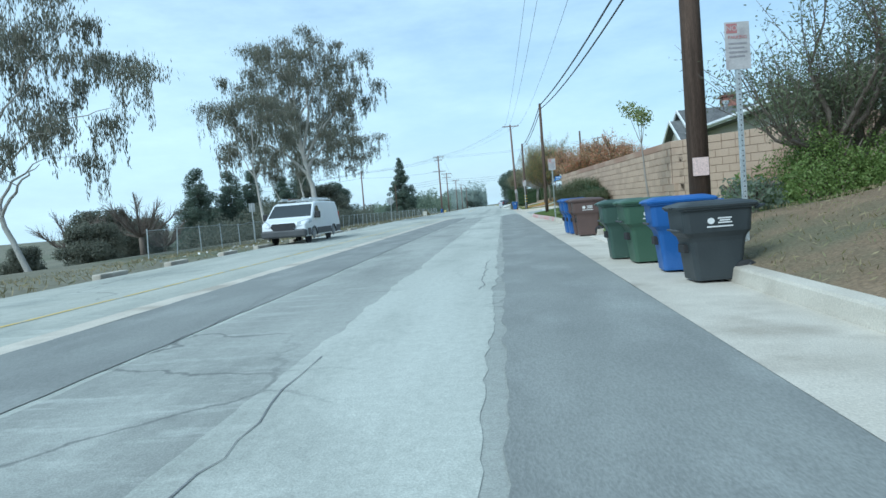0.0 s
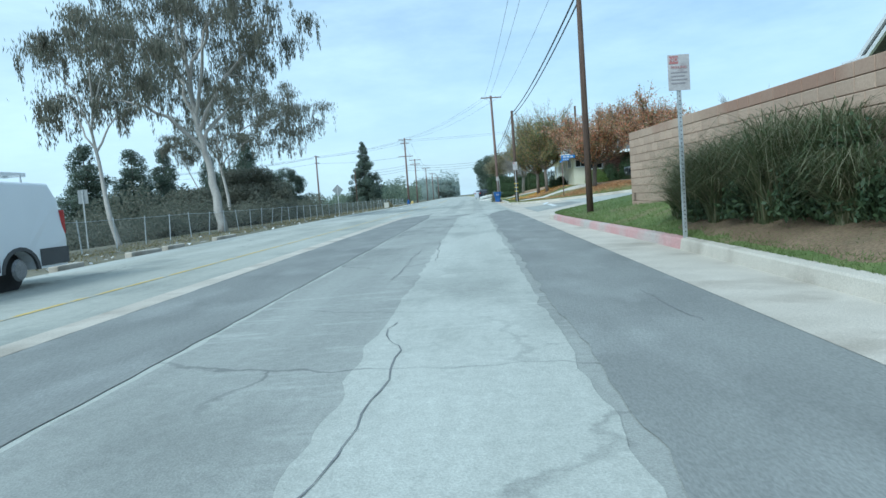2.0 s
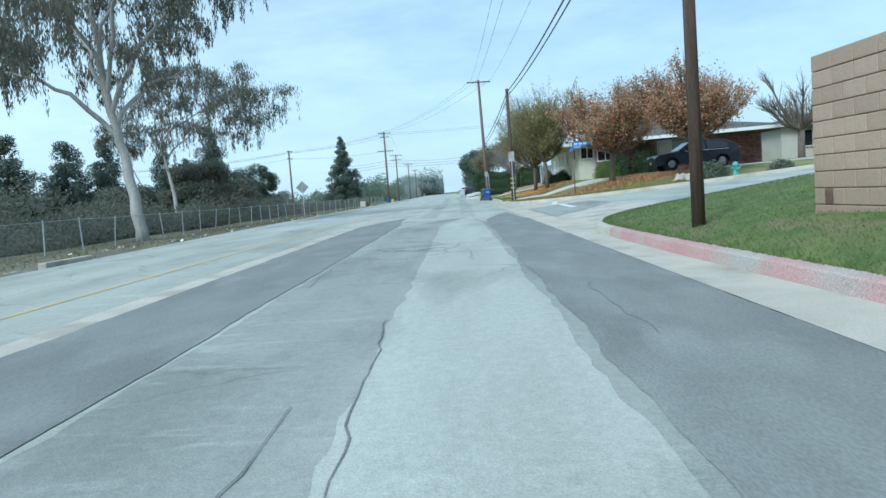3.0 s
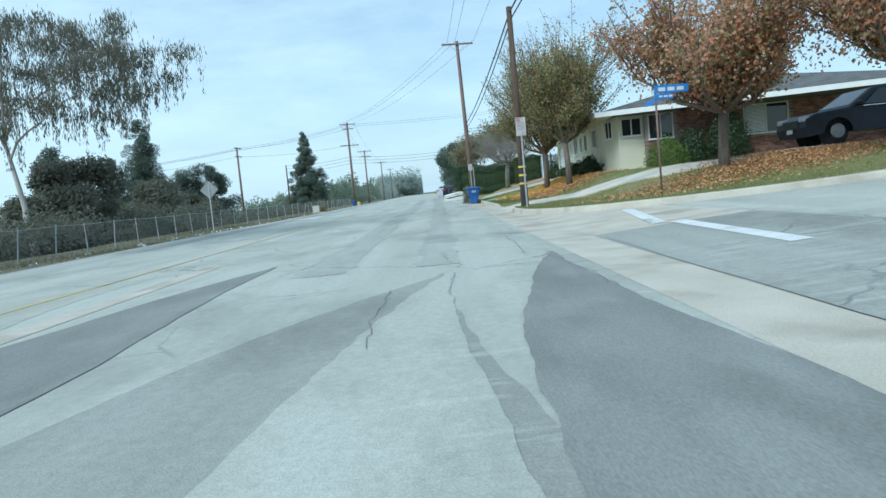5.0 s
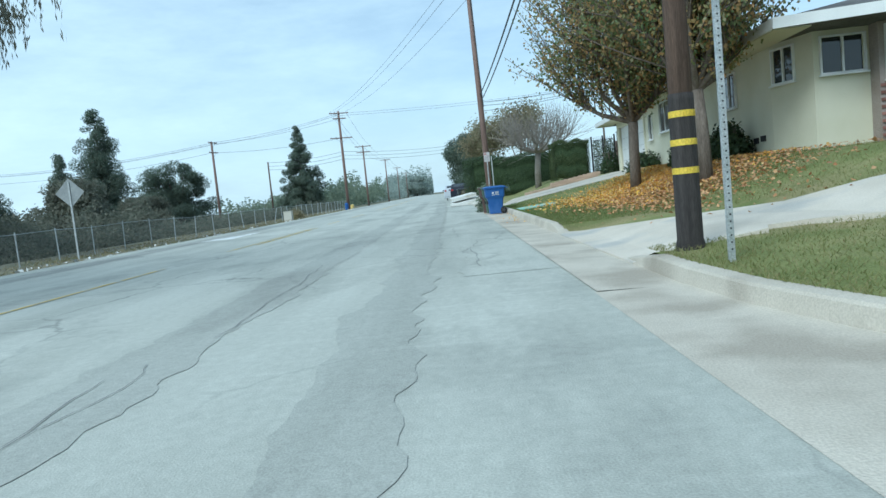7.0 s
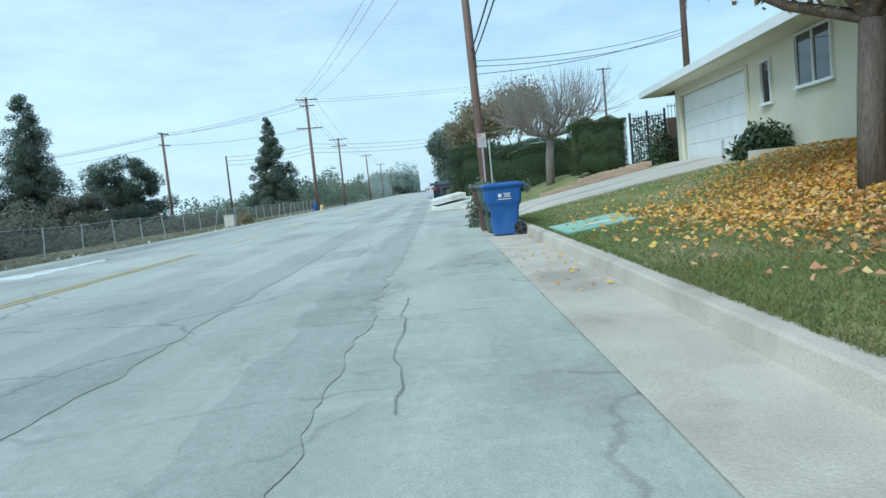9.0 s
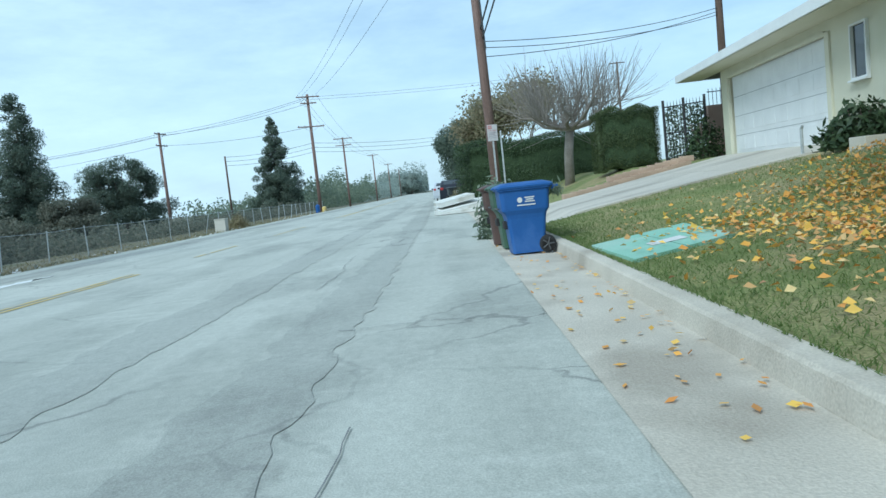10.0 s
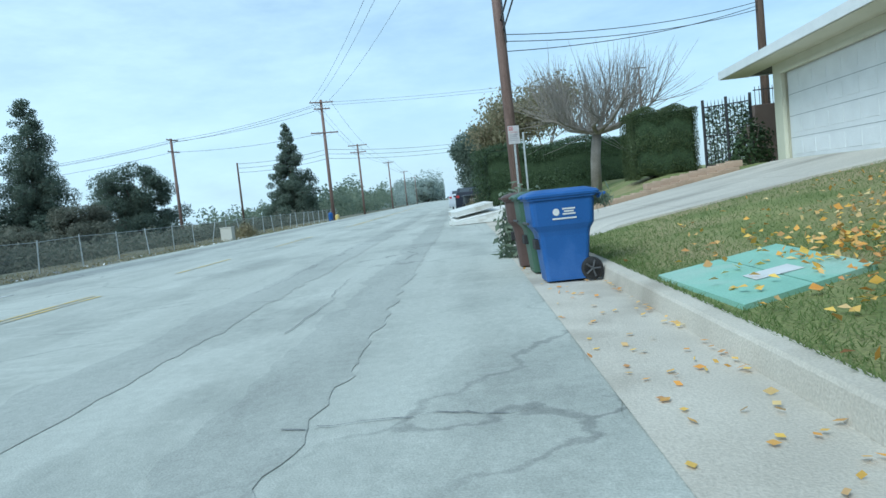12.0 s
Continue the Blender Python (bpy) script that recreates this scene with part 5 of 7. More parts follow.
def vase_tree(seed, height, width, label, leafmat, name="autumn_tree", trunk=1.35, r=0.17, limbs=8, shoots=9, per=22, leaf=(0.14, 0.10), barkmat=None, whip=1.0, twig_r=0.012, fill=0, lift=(0.08, 0.58), flare=(0.5, 1.25), limb_r=0.55, climb=(0.2, 1.2)):
    """A pruned street tree: short trunk, limbs spread like a vase, long upright shoots."""
    rng, nrng = random.Random(seed), np.random.default_rng(seed)
    t = thing(name, pose(0, 0, 0), label, "tree")
    pts = []
    top = Vector((rng.uniform(-0.15, 0.15), rng.uniform(-0.15, 0.15), trunk))
    part("trunk", ntube([(0, 0, -0.3), (top.x * 0.3, top.y * 0.3, trunk * 0.5), top], [r * 1.15, r, r * 0.95], 9), barkmat or M_BARK, t, "grey-brown trunk", True)
    for k in range(limbs):
        a = 2 * math.pi * (k + 0.6 * rng.random()) / limbs
        reach = width / 2 * rng.uniform(0.45, 0.86) * (0.3 if k == 0 else 1.0)
        rise = (height - trunk) * rng.uniform(*lift)
        p0, p3 = top, top + Vector((math.cos(a) * reach, math.sin(a) * reach, rise))
        p1 = top + Vector((math.cos(a) * reach * 0.5, math.sin(a) * reach * 0.5, rise * 0.32))
        p2 = p1.lerp(p3, 0.55) + Vector((rng.gauss(0, 0.1), rng.gauss(0, 0.1), rng.gauss(0, 0.08)))
        limb = [p0, p1, p2, p3]
        bm = bmesh.new()
        tube(bm, limb, [r * limb_r, r * limb_r * 0.76, r * limb_r * 0.5, r * limb_r * 0.28], 6, False)
        for s in range(shoots):
            f = rng.uniform(0.12, 1.0) * 3
            i = min(2, int(f))
            b = limb[i].lerp(limb[i + 1], f - i)
            out = Vector((b.x, b.y, 0)) * rng.uniform(*flare) / max(0.4, width / 2)
            d = (out + Vector((rng.gauss(0, 0.22), rng.gauss(0, 0.22), rng.uniform(*climb)))).normalized()
            ln = (height - trunk) * rng.uniform(0.28, 0.52) * whip
            q = [b]
            for n_ in range(4):
                d = (d + Vector((rng.gauss(0, 0.08), rng.gauss(0, 0.08), 0.06))).normalized()
                q.append(q[-1] + d * ln / 4)
            tube(bm, q, [twig_r * 2.0, twig_r * 1.6, twig_r * 1.2, twig_r * 0.9, twig_r * 0.5], 4, False)
            tw = [q[2], q[2] + (d + Vector((rng.gauss(0, 0.6), rng.gauss(0, 0.6), 0))).normalized() * ln * 0.4]
            tube(bm, tw, [twig_r, twig_r * 0.5], 3, False)
            for m in range(per):
                g = rng.random() ** 0.8 * 3.7
                i2 = min(3, int(g))
                c = q[i2].lerp(q[i2 + 1], g - i2) if m % 4 else tw[0].lerp(tw[1], rng.random())
                pts.append((c.x + rng.gauss(0, 0.12), c.y + rng.gauss(0, 0.12), c.z + rng.gauss(0, 0.1)))
        part("limb", bm, barkmat or M_BARK, t, "", True)
    if leafmat:
        mid = np.array([0, 0, trunk + 0.38 * (height - trunk)])
        v = nrng.normal(size=(fill, 3))
        v /= np.linalg.norm(v, axis=1, keepdims=True) + 1e-9
        v *= nrng.uniform(0.05, 1, size=(fill, 1)) ** 0.5 * np.array([width * 0.48, width * 0.48, (height - trunk) * 0.34])
        v *= 1 + 0.18 * np.sin(v[:, :1] * 4 + seed) * np.cos(v[:, 1:2] * 4) + 0.1 * np.sin(v[:, 2:3] * 5)
        p = np.concatenate([np.array(pts), v + mid])
        ob = new("crown", quads_mesh("crown", leaf_quads(nrng, p, leaf[0], leaf[1], face=(p - mid) / width + np.array([0, 0, 0.35]), loose=0.8), leafmat))
        ob.parent = t
    return t


AUT = dict(trunk=1.5, r=0.145, limbs=14, shoots=24, per=66, leaf=(0.115, 0.075), whip=0.9, fill=5200, lift=(0.12, 0.6), flare=(0.35, 1.0))
VASE = dict(trunk=1.75, r=0.15, limbs=12, shoots=26, per=92, leaf=(0.105, 0.07), whip=1.12, fill=5000, lift=(0.12, 0.6), flare=(0.3, 0.85), climb=(0.1, 1.2))
place(vase_tree(2, 6.4, 5.6, "autumn tree with thinning orange-brown leaves on the corner lawn", M_AUTUMN, **AUT), 7.5, 68.2, 0.95)
place(vase_tree(7, 6.4, 5.3, "autumn tree with rusty orange leaves", M_AUTUMN, **AUT), 10.75, 64.5, 1.1)
t4 = place(vase_tree(3, 7.9, 4.3, "autumn tree with olive and orange leaves", M_AUTUMN2, **VASE), 5.6, 81.2, 0.9, 0, 0.9, 1.0)
again(t4, 5.25, 85.7, 0.75, 120, 0.95)

place(conifer(4, 18.8, 4.9, "tall dark cypress-like conifer behind the fence", M_DARKLEAF, count=68000, power=0.55, tiers=18, ragged=0.3, leaf=(0.25, 0.11), flat=0.95, puff=0.30), -46.6, 159.5, -1.7)
place(conifer(9, 18.2, 5.8, "dark tiered fir tree by the road", M_DARKLEAF, count=44000, power=0.8, tiers=15, ragged=0.36, leaf=(0.34, 0.14), flat=0.8, puff=0.26), -30, 208, -0.5)
place(blob_tree(31, 13.2, 12, "broad dark evergreen tree behind the fence", M_DARKLEAF, count=42000, lobes=58, leaf=(0.25, 0.12), core=0.55, lobe=(0.07, 0.135)), -43.4, 176, -3.2, 0, 1.12, 1.05)
pine = place(conifer(14, 12.0, 4.6, "dark bushy pine behind the fence", M_DARKLEAF, count=36000, power=0.72, tiers=10, ragged=0.36, leaf=(0.26, 0.11), puff=0.31, flat=0.9), -42.5, 93.5, -2.2)
for x, y, z, s_, h_, rz in ((-40.0, 99.0, -2.1, 1.0, 0.96, 160), (-38.5, 104.0, -2.1, 0.9, 0.98, 220), (-37.6, 116.5, -2.0, 0.85, 0.93, 10), (-41.0, 127.0, -2.0, 0.8, 0.75, 310), (-49.6, 155.0, -2.0, 0.8, 1.1, 80)):
    again(pine, x, y, z, rz, s_, h_)
sm = place(blob_tree(32, 7, 8, "dense green shrubby tree behind the fence", M_SCRUB, count=17000, leaf=(0.26, 0.14)), -27, 100, -1)
rr = random.Random(77)
for i in range(16):
    again(sm, -27 - rr.uniform(0, 18), 50 + i * 7.6 + rr.uniform(-2, 2), -1.9 - rr.uniform(0, 1.0), rr.uniform(0, 360), rr.uniform(0.55, 1.0))
for i in range(7):
    again(sm, -27 - rr.uniform(0, 12), 18 + i * 5.5, -2.2, rr.uniform(0, 360), rr.uniform(0.4, 0.6))


def woods(name, y0, y1, xf, depth, h, n, leaf, label, material, seed):
    """A far belt of trees: leafy crowns that run together under an uneven top."""
    nrng = np.random.default_rng(seed)
    y = nrng.uniform(y0, y1, n)
    u = nrng.uniform(0, 1, n)
    x = np.array([xf(v) for v in y]) - u * depth
    out = []
    for a, b in zip(x, y):
        k = 0.56 + 0.8 * noise.noise((a * 0.16 / h * 6, b * 0.16 / h * 6, seed)) + 0.22 * noise.noise((a * 0.5, b * 0.5, seed + 4))
        out.append(h * max(0.25, k))
    z = np.array(out) * nrng.uniform(0, 1, n) ** 0.45
    g = np.array([ground_z(a, b) for a, b in zip(x, y)])
    ob = new(name, quads_mesh(name, leaf_quads(nrng, np.stack([x, y, g + z], 1), leaf, leaf * 0.6, face=np.tile(np.array([[0.25, -0.55, 0.8]]), (n, 1)), loose=0.7), material))
    return tagged(ob, label, "trees", kind="stuff")


woods("far_woods", 214, 330, lambda y: -19 + bend(y), 30, 8.6, 30000, 0.62, "hazy grey-green belt of trees beyond the fence", M_MIDLEAF, 3)
# the two farthest belts carry haze in their leaf colour
woods("far_woods", 330, 425, lambda y: -15 + bend(y), 40, 9.0, 16000, 0.8, "distant hazy belt of trees beside the road", M_HAZELEAF, 5)
woods("far_woods", 428, 500, lambda y: -2 + bend(y), 26, 15.5, 16000, 0.95, "distant hazy trees where the road vanishes", M_HAZELEAF, 6)
woods("fence_scrub", 60, 118, lambda y: -21.5 + bend(y), 10, 3.4, 42000, 0.21, "grey-brown scrub grown up behind the fence", M_SCRUB, 9)
woods("fence_scrub", 118, 214, lambda y: -21 + bend(y), 12, 1.9, 34000, 0.25, "grey-brown scrub grown up behind the fence", M_SCRUB, 8)
for i in range(10):
    again(sm, -46 - rr.uniform(0, 26), 120 + i * 9, -3.2, rr.uniform(0, 360), rr.uniform(0.7, 1.1))

bare_t = vase_tree(15, 5.4, 5.9, "pollarded leafless tree with long bare whips", None, "bare_tree", 1.75, 0.17, 13, 38, 0, barkmat=M_TWIG, whip=1.22, twig_r=0.0065, lift=(0.08, 0.36), flare=(0.3, 0.95), limb_r=0.46, climb=(-0.15, 1.6))
place(bare_t, 5.6, 110.4, 0.95, 0, 1.1, 1.1)
scrub_bare = vase_tree(16, 5.4, 6.6, "gnarled leafless tree behind the fence", None, "bare_tree", 1.6, 0.2, 12, 34, 0, barkmat=M_BARK, whip=0.62, twig_r=0.011, lift=(0.2, 0.75), flare=(0.6, 1.6), limb_r=0.5)
place(scrub_bare, -27.2, 49.0, -1.0, 50)
again(scrub_bare, -36.0, 54.0, -1.8, 200, 1.05)
again(scrub_bare, -31.5, 61.0, -1.8, 120, 0.85, 0.75)
tagged(again(scrub_bare, 20.6, 74, 1.2, 90, 1.08, 1.25), "knobbly pollarded leafless tree by the side street")
place(blob_tree(73, 6.2, 6.0, "dark evergreen tree behind the side street garden", M_HEDGE, count=22000, leaf=(0.16, 0.08), lobes=26), 27.5, 80.5, 1.2)
again(bare_t, 16, 96, 1.2, 20, 1.05)
olive = place(round_tree(21, 8.0, "thin olive-brown tree by the road", M_OLIVE, "olive_tree", trunk_h=0.24, per=20, leaf=(0.2, 0.12), spread=0.6, depth=4, sigma=0.4, r=0.16, up=0.25, shrink=0.72, forks=3), 4.6, 127, 0.6)
place(blob_tree(41, 8.6, 8.5, "dense round dark green tree overhanging the kerb", M_DARKLEAF, count=26000, leaf=(0.26, 0.14), lobes=26), 2.9, 158, 0.0)
again(olive, 7.0, 136, 0.8, 200, 1.3)
again(olive, 3.3, 133, 0.4, 90, 1.0)
bank = place(vase_tree(51, 4.4, 3.2, "multi-stemmed grey-green tree on the dirt bank", M_BANKLEAF, "bank_tree", 0.9, 0.10, 9, 13, 66, (0.085, 0.024), twig_r=0.005), 5.2, 10.4, land(5.2, 10.4))
again(bank, 6.2, 11.6, land(6.2, 11.6), 100, 1.0)
again(bank, 6.4, 9.6, land(6.4, 9.6), 200, 0.95)
again(bank, 7.6, 10.8, land(7.6, 10.8), 260, 1.15)
place(round_tree(61, 2.9, "young tree with pale yellow-green leaves", M_PALELEAF, "young_tree", trunk_h=0.74, per=3, leaf=(0.09, 0.055), spread=0.55, depth=3, sigma=0.10, r=0.035, shrink=0.33, up=0.4, barkmat=M_TWIG), 3.75, 17.5, land(3.75, 17.5), 200, 0.86)
# far crowns, paled by haze mixed into the leaf colour
far_tree = place(blob_tree(71, 11, 14, "hazy grey-green tree where the road vanishes", M_HAZELEAF, count=12000, leaf=(0.6, 0.4)), -17, 420, -1)
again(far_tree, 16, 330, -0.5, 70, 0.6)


# ---- shrubs and hedges ----
def shrub(seed, w, d, h, label, material, count=2500, leaf=(0.12, 0.07), name="shrub", boxy=False, twigs=True):
    rng, nrng = random.Random(seed), np.random.default_rng(seed)
    t = thing(name, pose(0, 0, 0), label, "shrub")
    bm = bmesh.new()
    for i in range(14):
        a, r = rng.uniform(0, 6.28), rng.uniform(0.2, 0.8)
        tube(bm, [(rng.gauss(0, 0.05 * w), rng.gauss(0, 0.05 * d), -0.1), (math.cos(a) * w * r * 0.25, math.sin(a) * d * r * 0.25, h * 0.45), (math.cos(a) * w * r * 0.45, math.sin(a) * d * r * 0.45, h * 0.85)], [0.03, 0.02, 0.008], 4, False)
    part("stems", bm, M_BARK, t)
    if boxy:
        p = nrng.uniform(-1, 1, size=(count, 3))
        face = nrng.integers(0, 3, size=count)
        sg = nrng.choice([-1, 1], size=count)
        p[np.arange(count), face] = sg * nrng.uniform(0.86, 1.0, size=count)
        p = np.sign(p) * np.abs(p) ** 0.94
        # added solid core fills the leaf gaps; its dark colour paints the inner shade
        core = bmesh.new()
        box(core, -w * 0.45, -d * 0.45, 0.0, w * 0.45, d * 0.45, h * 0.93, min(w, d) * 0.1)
        part("shade_core", core, M_HEDGECORE, t)
        wob = 0.09 * np.sin(p[:, [1, 2, 0]] * 7 + seed)
        p = (p + wob) * np.array([w / 2, d / 2, h / 2]) + np.array([0, 0, h / 2])
    else:
        v = nrng.normal(size=(count, 3))
        v /= np.linalg.norm(v, axis=1, keepdims=True)
        bump = 1 + 0.18 * np.sin(v[:, :1] * 5 + seed) * np.cos(v[:, 1:2] * 6 + seed * 2) + 0.1 * np.sin(v[:, 2:3] * 9)
        v *= bump * nrng.uniform(0.3, 1, size=(count, 1)) ** 0.35
        v[:, 2] = np.abs(v[:, 2]) - 0.02
        p = v * np.array([w / 2, d / 2, h])
    ob = new("foliage", quads_mesh("foliage", leaf_quads(nrng, p, leaf[0], leaf[1], face=p - np.array([0, 0, h * 0.35]), loose=0.6), material))
    ob.parent = t
    return t


def blade_clump(seed, w, d, h, n, label, material, name="ornamental_grass"):
    """A clump of long arching strap leaves."""
    nrng = np.random.default_rng(seed)
    t = thing(name, pose(0, 0, 0), label, "shrub")
    base = nrng.uniform(-0.5, 0.5, size=(n, 2)) * np.array([w, d]) * 0.75
    ang = nrng.uniform(0, 2 * np.pi, n)
    out = h * nrng.uniform(0.15, 1.15, n)
    top = h * nrng.uniform(0.45, 1.0, n)
    dirv = np.stack([np.cos(ang), np.sin(ang)], 1)
    side = np.stack([-np.sin(ang), np.cos(ang)], 1) * 0.009
    bow = nrng.uniform(1.2, 2.5, n)
    q = []
    prev = None
    for k in range(5):
        s = k / 4
        c = base + dirv * (out * s ** 1.6)[:, None]
        z = top * np.sin(s * bow)
        wd = side * (1 - 0.85 * s)
        l = np.concatenate([c - wd, z[:, None]], 1)
        r = np.concatenate([c + wd, z[:, None]], 1)
        if prev is not None:
            q.append(np.stack([prev[0], prev[1], r, l], 1))
        prev = (l, r)
    ob = new("blades", quads_mesh("blades", np.concatenate(q), material))
    ob.parent = t
    return t


reed = random.Random(40)
for i in range(15):
    f = i / 14
    x, y = 2.95 + 0.55 * f + reed.uniform(-0.25, 0.3), 32.2 - 6.4 * f + reed.uniform(-0.25, 0.25)
    h = 0.62 + 0.42 * math.sin(math.pi * min(1, f * 1.2)) + reed.uniform(-0.14, 0.18)
    place(blade_clump(100 + i, 0.5, 0.5, h * 1.2, 900, "fountain of long arching strap leaves by the wall", M_REED), x, y, land(x, y) - 0.03)
for x, y, w, h in ((3.2, 31.2, 1.3, 0.75), (3.4, 29.6, 1.5, 0.95), (3.5, 28.0, 1.5, 1.0), (3.6, 26.6, 1.3, 0.85)):
    place(shrub(160 + int(y), w, w * 1.2, h, "dark leafy undergrowth between the strap leaves", M_HEDGE, 5200, (0.09, 0.035)), x, y, land(x, y) - 0.05)
place(shrub(131, 1.9, 1.4, 1.2, "bright green rounded shrub by the house front", M_BRIGHTLEAF, 12000, (0.07, 0.04)), 9.7, 79.5, land(9.7, 79.5))
place(shrub(132, 1.1, 1.0, 0.9, "dark rounded shrub under the house window", M_HEDGE, 2600), 7.2, 83.9, land(7.2, 83.9))
place(shrub(133, 1.3, 1.1, 0.75, "dark rounded shrub beside the stucco wall", M_HEDGE, 2600), 7.0, 86.2, land(7, 86.2))
place(shrub(134, 1.6, 1.2, 1.5, "dark leafy bush against the brick front", M_HEDGE, 7600, (0.09, 0.05)), 10.8, 79.7, land(10.8, 79.7))
place(shrub(135, 2.0, 1.4, 2.2, "tall dark bush against the brick front", M_HEDGE, 9600, (0.09, 0.05)), 12.4, 79.6, land(12.4, 79.6))
place(shrub(136, 1.5, 0.9, 0.75, "low leafy shrub at the foot of the garage wall", M_HEDGE, 1800, (0.16, 0.06)), 7.75, 93.6, land(7.75, 93.6))
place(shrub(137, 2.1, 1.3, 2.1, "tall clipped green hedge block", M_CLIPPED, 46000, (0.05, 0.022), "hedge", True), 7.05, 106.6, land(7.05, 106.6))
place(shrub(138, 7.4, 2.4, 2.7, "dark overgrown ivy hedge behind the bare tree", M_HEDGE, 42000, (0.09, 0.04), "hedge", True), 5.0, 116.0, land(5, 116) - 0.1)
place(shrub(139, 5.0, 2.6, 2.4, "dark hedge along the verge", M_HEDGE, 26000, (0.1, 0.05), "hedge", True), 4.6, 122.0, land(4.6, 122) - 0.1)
place(shrub(140, 0.9, 0.7, 1.1, "leafy cut branches heaped behind the bins", M_MIDLEAF, 900, (0.16, 0.06), "brush_pile"), 1.45, 94.9, 0.0)
place(shrub(141, 1.9, 1.6, 1.0, "heap of dry brown brush by the kerb", M_DRYTUFT, 2600, (0.3, 0.02), "brush_pile"), 1.4, 118.5, 0.0)
place(shrub(142, 1.6, 1.0, 0.8, "grey-green rounded shrub by the hydrant", M_MIDLEAF, 2000), 11.2, 63.3, land(11.2, 63.3))
place(shrub(143, 1.2, 1.0, 0.55, "low shrub along the side street", M_MIDLEAF, 1500), 14.5, 63.4, land(14.5, 63.4))
place(shrub(144, 1.6, 1.0, 0.7, "low shrub along the side street", M_MIDLEAF, 1500), 17.0, 63.4, land(17, 63.4))
place(shrub(150, 1.7, 1.5, 1.15, "fresh green leafy bush on the bank", M_BRIGHTLEAF, 14000, (0.05, 0.026)), 4.9, 10.2, land(4.9, 10.2))
place(shrub(152, 1.5, 1.3, 0.9, "fresh green leafy bush below the house", M_BRIGHTLEAF, 11000, (0.05, 0.026)), 6.0, 9.9, land(6.0, 9.9))
place(shrub(145, 1.1, 1.0, 0.95, "bright yellow-green shrub on the bank", M_BRIGHTLEAF, 1600, (0.12, 0.05)), 4.3, 11.6, land(4.3, 11.6))
place(shrub(146, 1.2, 0.9, 0.5, "low grey-green shrub on the bank", M_MIDLEAF, 1400, (0.07, 0.035)), 3.75, 10.0, land(3.75, 10.0))
place(shrub(147, 3.0, 2.0, 1.8, "dark leafy bush on the bank", M_MIDLEAF, 3600), 9.0, 9.6, land(9, 9.6))
place(shrub(148, 1.2, 0.8, 1.3, "potted-looking leafy shrub beside the garage corner", M_HEDGE, 1500), 8.75, 103.7, land(8.75, 103.7))
place(shrub(149, 1.6, 1.6, 1.2, "dry brown tumbleweed bush by the fence", M_DRYTUFT, 2600, (0.3, 0.02)), -14.6, 131, -0.4)


# ---- utility poles ----
def utility_pole(x, y, z0, z1, r, label, arms=(), lean=(0, 0), material=None, transformer=False):
    t = thing("utility_pole", pose(x, y, z0), label, "utility pole", "utility poles along the road")
    h = z1 - z0
    part("pole", ntube([(0, 0, -0.4), (lean[0] * 0.5, lean[1] * 0.5, h * 0.5), (lean[0], lean[1], h)], [r, r * 0.88, r * 0.72], 14), material or M_WOOD, t, "", True)
    for dz, half, rot in arms:
        m = Matrix.Translation((lean[0], lean[1], h - dz)) @ Matrix.Rotation(radians(rot), 4, "Z")
        a = part("crossarm", nbox(-half, -0.055 - r * 0.9, -0.06, half, 0.055 - r * 0.9, 0.06, 0.008), material or M_WOOD, t)
        a.matrix_local = m
        for px in (-half + 0.12, -half * 0.45, half * 0.45, half - 0.12):
            part("insulator", ntube([(px, -r * 0.9, 0.06), (px, -r * 0.9, 0.10), (px, -r * 0.9, 0.13), (px, -r * 0.9, 0.2)], [0.02, 0.045, 0.05, 0.025], 8), M_GALV, a)
        b = bmesh.new()
        tube(b, [(-half * 0.55, -r, -0.05), (0, -r, -0.62)], 0.018, 5)
        tube(b, [(half * 0.55, -r, -0.05), (0, -r, -0.62)], 0.018, 5)
        part("brace", b, M_GALV, a)
    if transformer:
        part("transformer", ntube([(0.35, 0, h - 2.6), (0.35, 0, h - 2.5), (0.35, 0, h - 1.75), (0.35, 0, h - 1.65)], [0.2, 0.26, 0.26, 0.18], 14), M_GALV, t, "grey transformer can")
    return t


pC = utility_pole(3.03, 10.16, 0.35, 11.2, 0.168, "dark brown wooden utility pole on the bank", ((0.35, 1.2, 0),))
part("notice", nbox(-0.14, -0.205, 0.80, 0.10, -0.19, 1.08), M_PAPER, pC, "pinkish paper notice")
utility_pole(2.5, 39.9, 0.45, 6.55, 0.098, "slim brown wooden pole on the corner lawn")
pE = utility_pole(2.47, 73.2, 0.15, 7.05, 0.128, "brown wooden pole with yellow bands by the kerb")
part("tarred_foot", ntube([(0, 0, -0.35), (0, 0, 0.0), (0, 0, 0.12), (0, 0, 1.55), (0, 0, 1.62)], [0.19, 0.165, 0.134, 0.1285, 0.1265], 14), M_TAR, pE, "black tarred foot", True)
for k in range(3):
    part("band", ntube([(0, 0, 0.80 + 0.29 * k), (0, 0, 0.865 + 0.29 * k)], 0.1345, 14), M_BAND, pE, "yellow reflective band")
utility_pole(2.2, 104.8, 0.2, 12.6, 0.17, "tall brown wooden utility pole with crossarm", ((0.25, 1.25, 8),), (-0.2, 0), M_WOODGREY)
utility_pole(13.1, 112.6, 1.2, 11.5, 0.18, "wooden utility pole behind the garage", ((2.4, 0.8, 70),))
utility_pole(25.1, 177.7, 1.2, 15.6, 0.17, "distant wooden utility pole behind the gardens", ((0.2, 1.0, 0),))
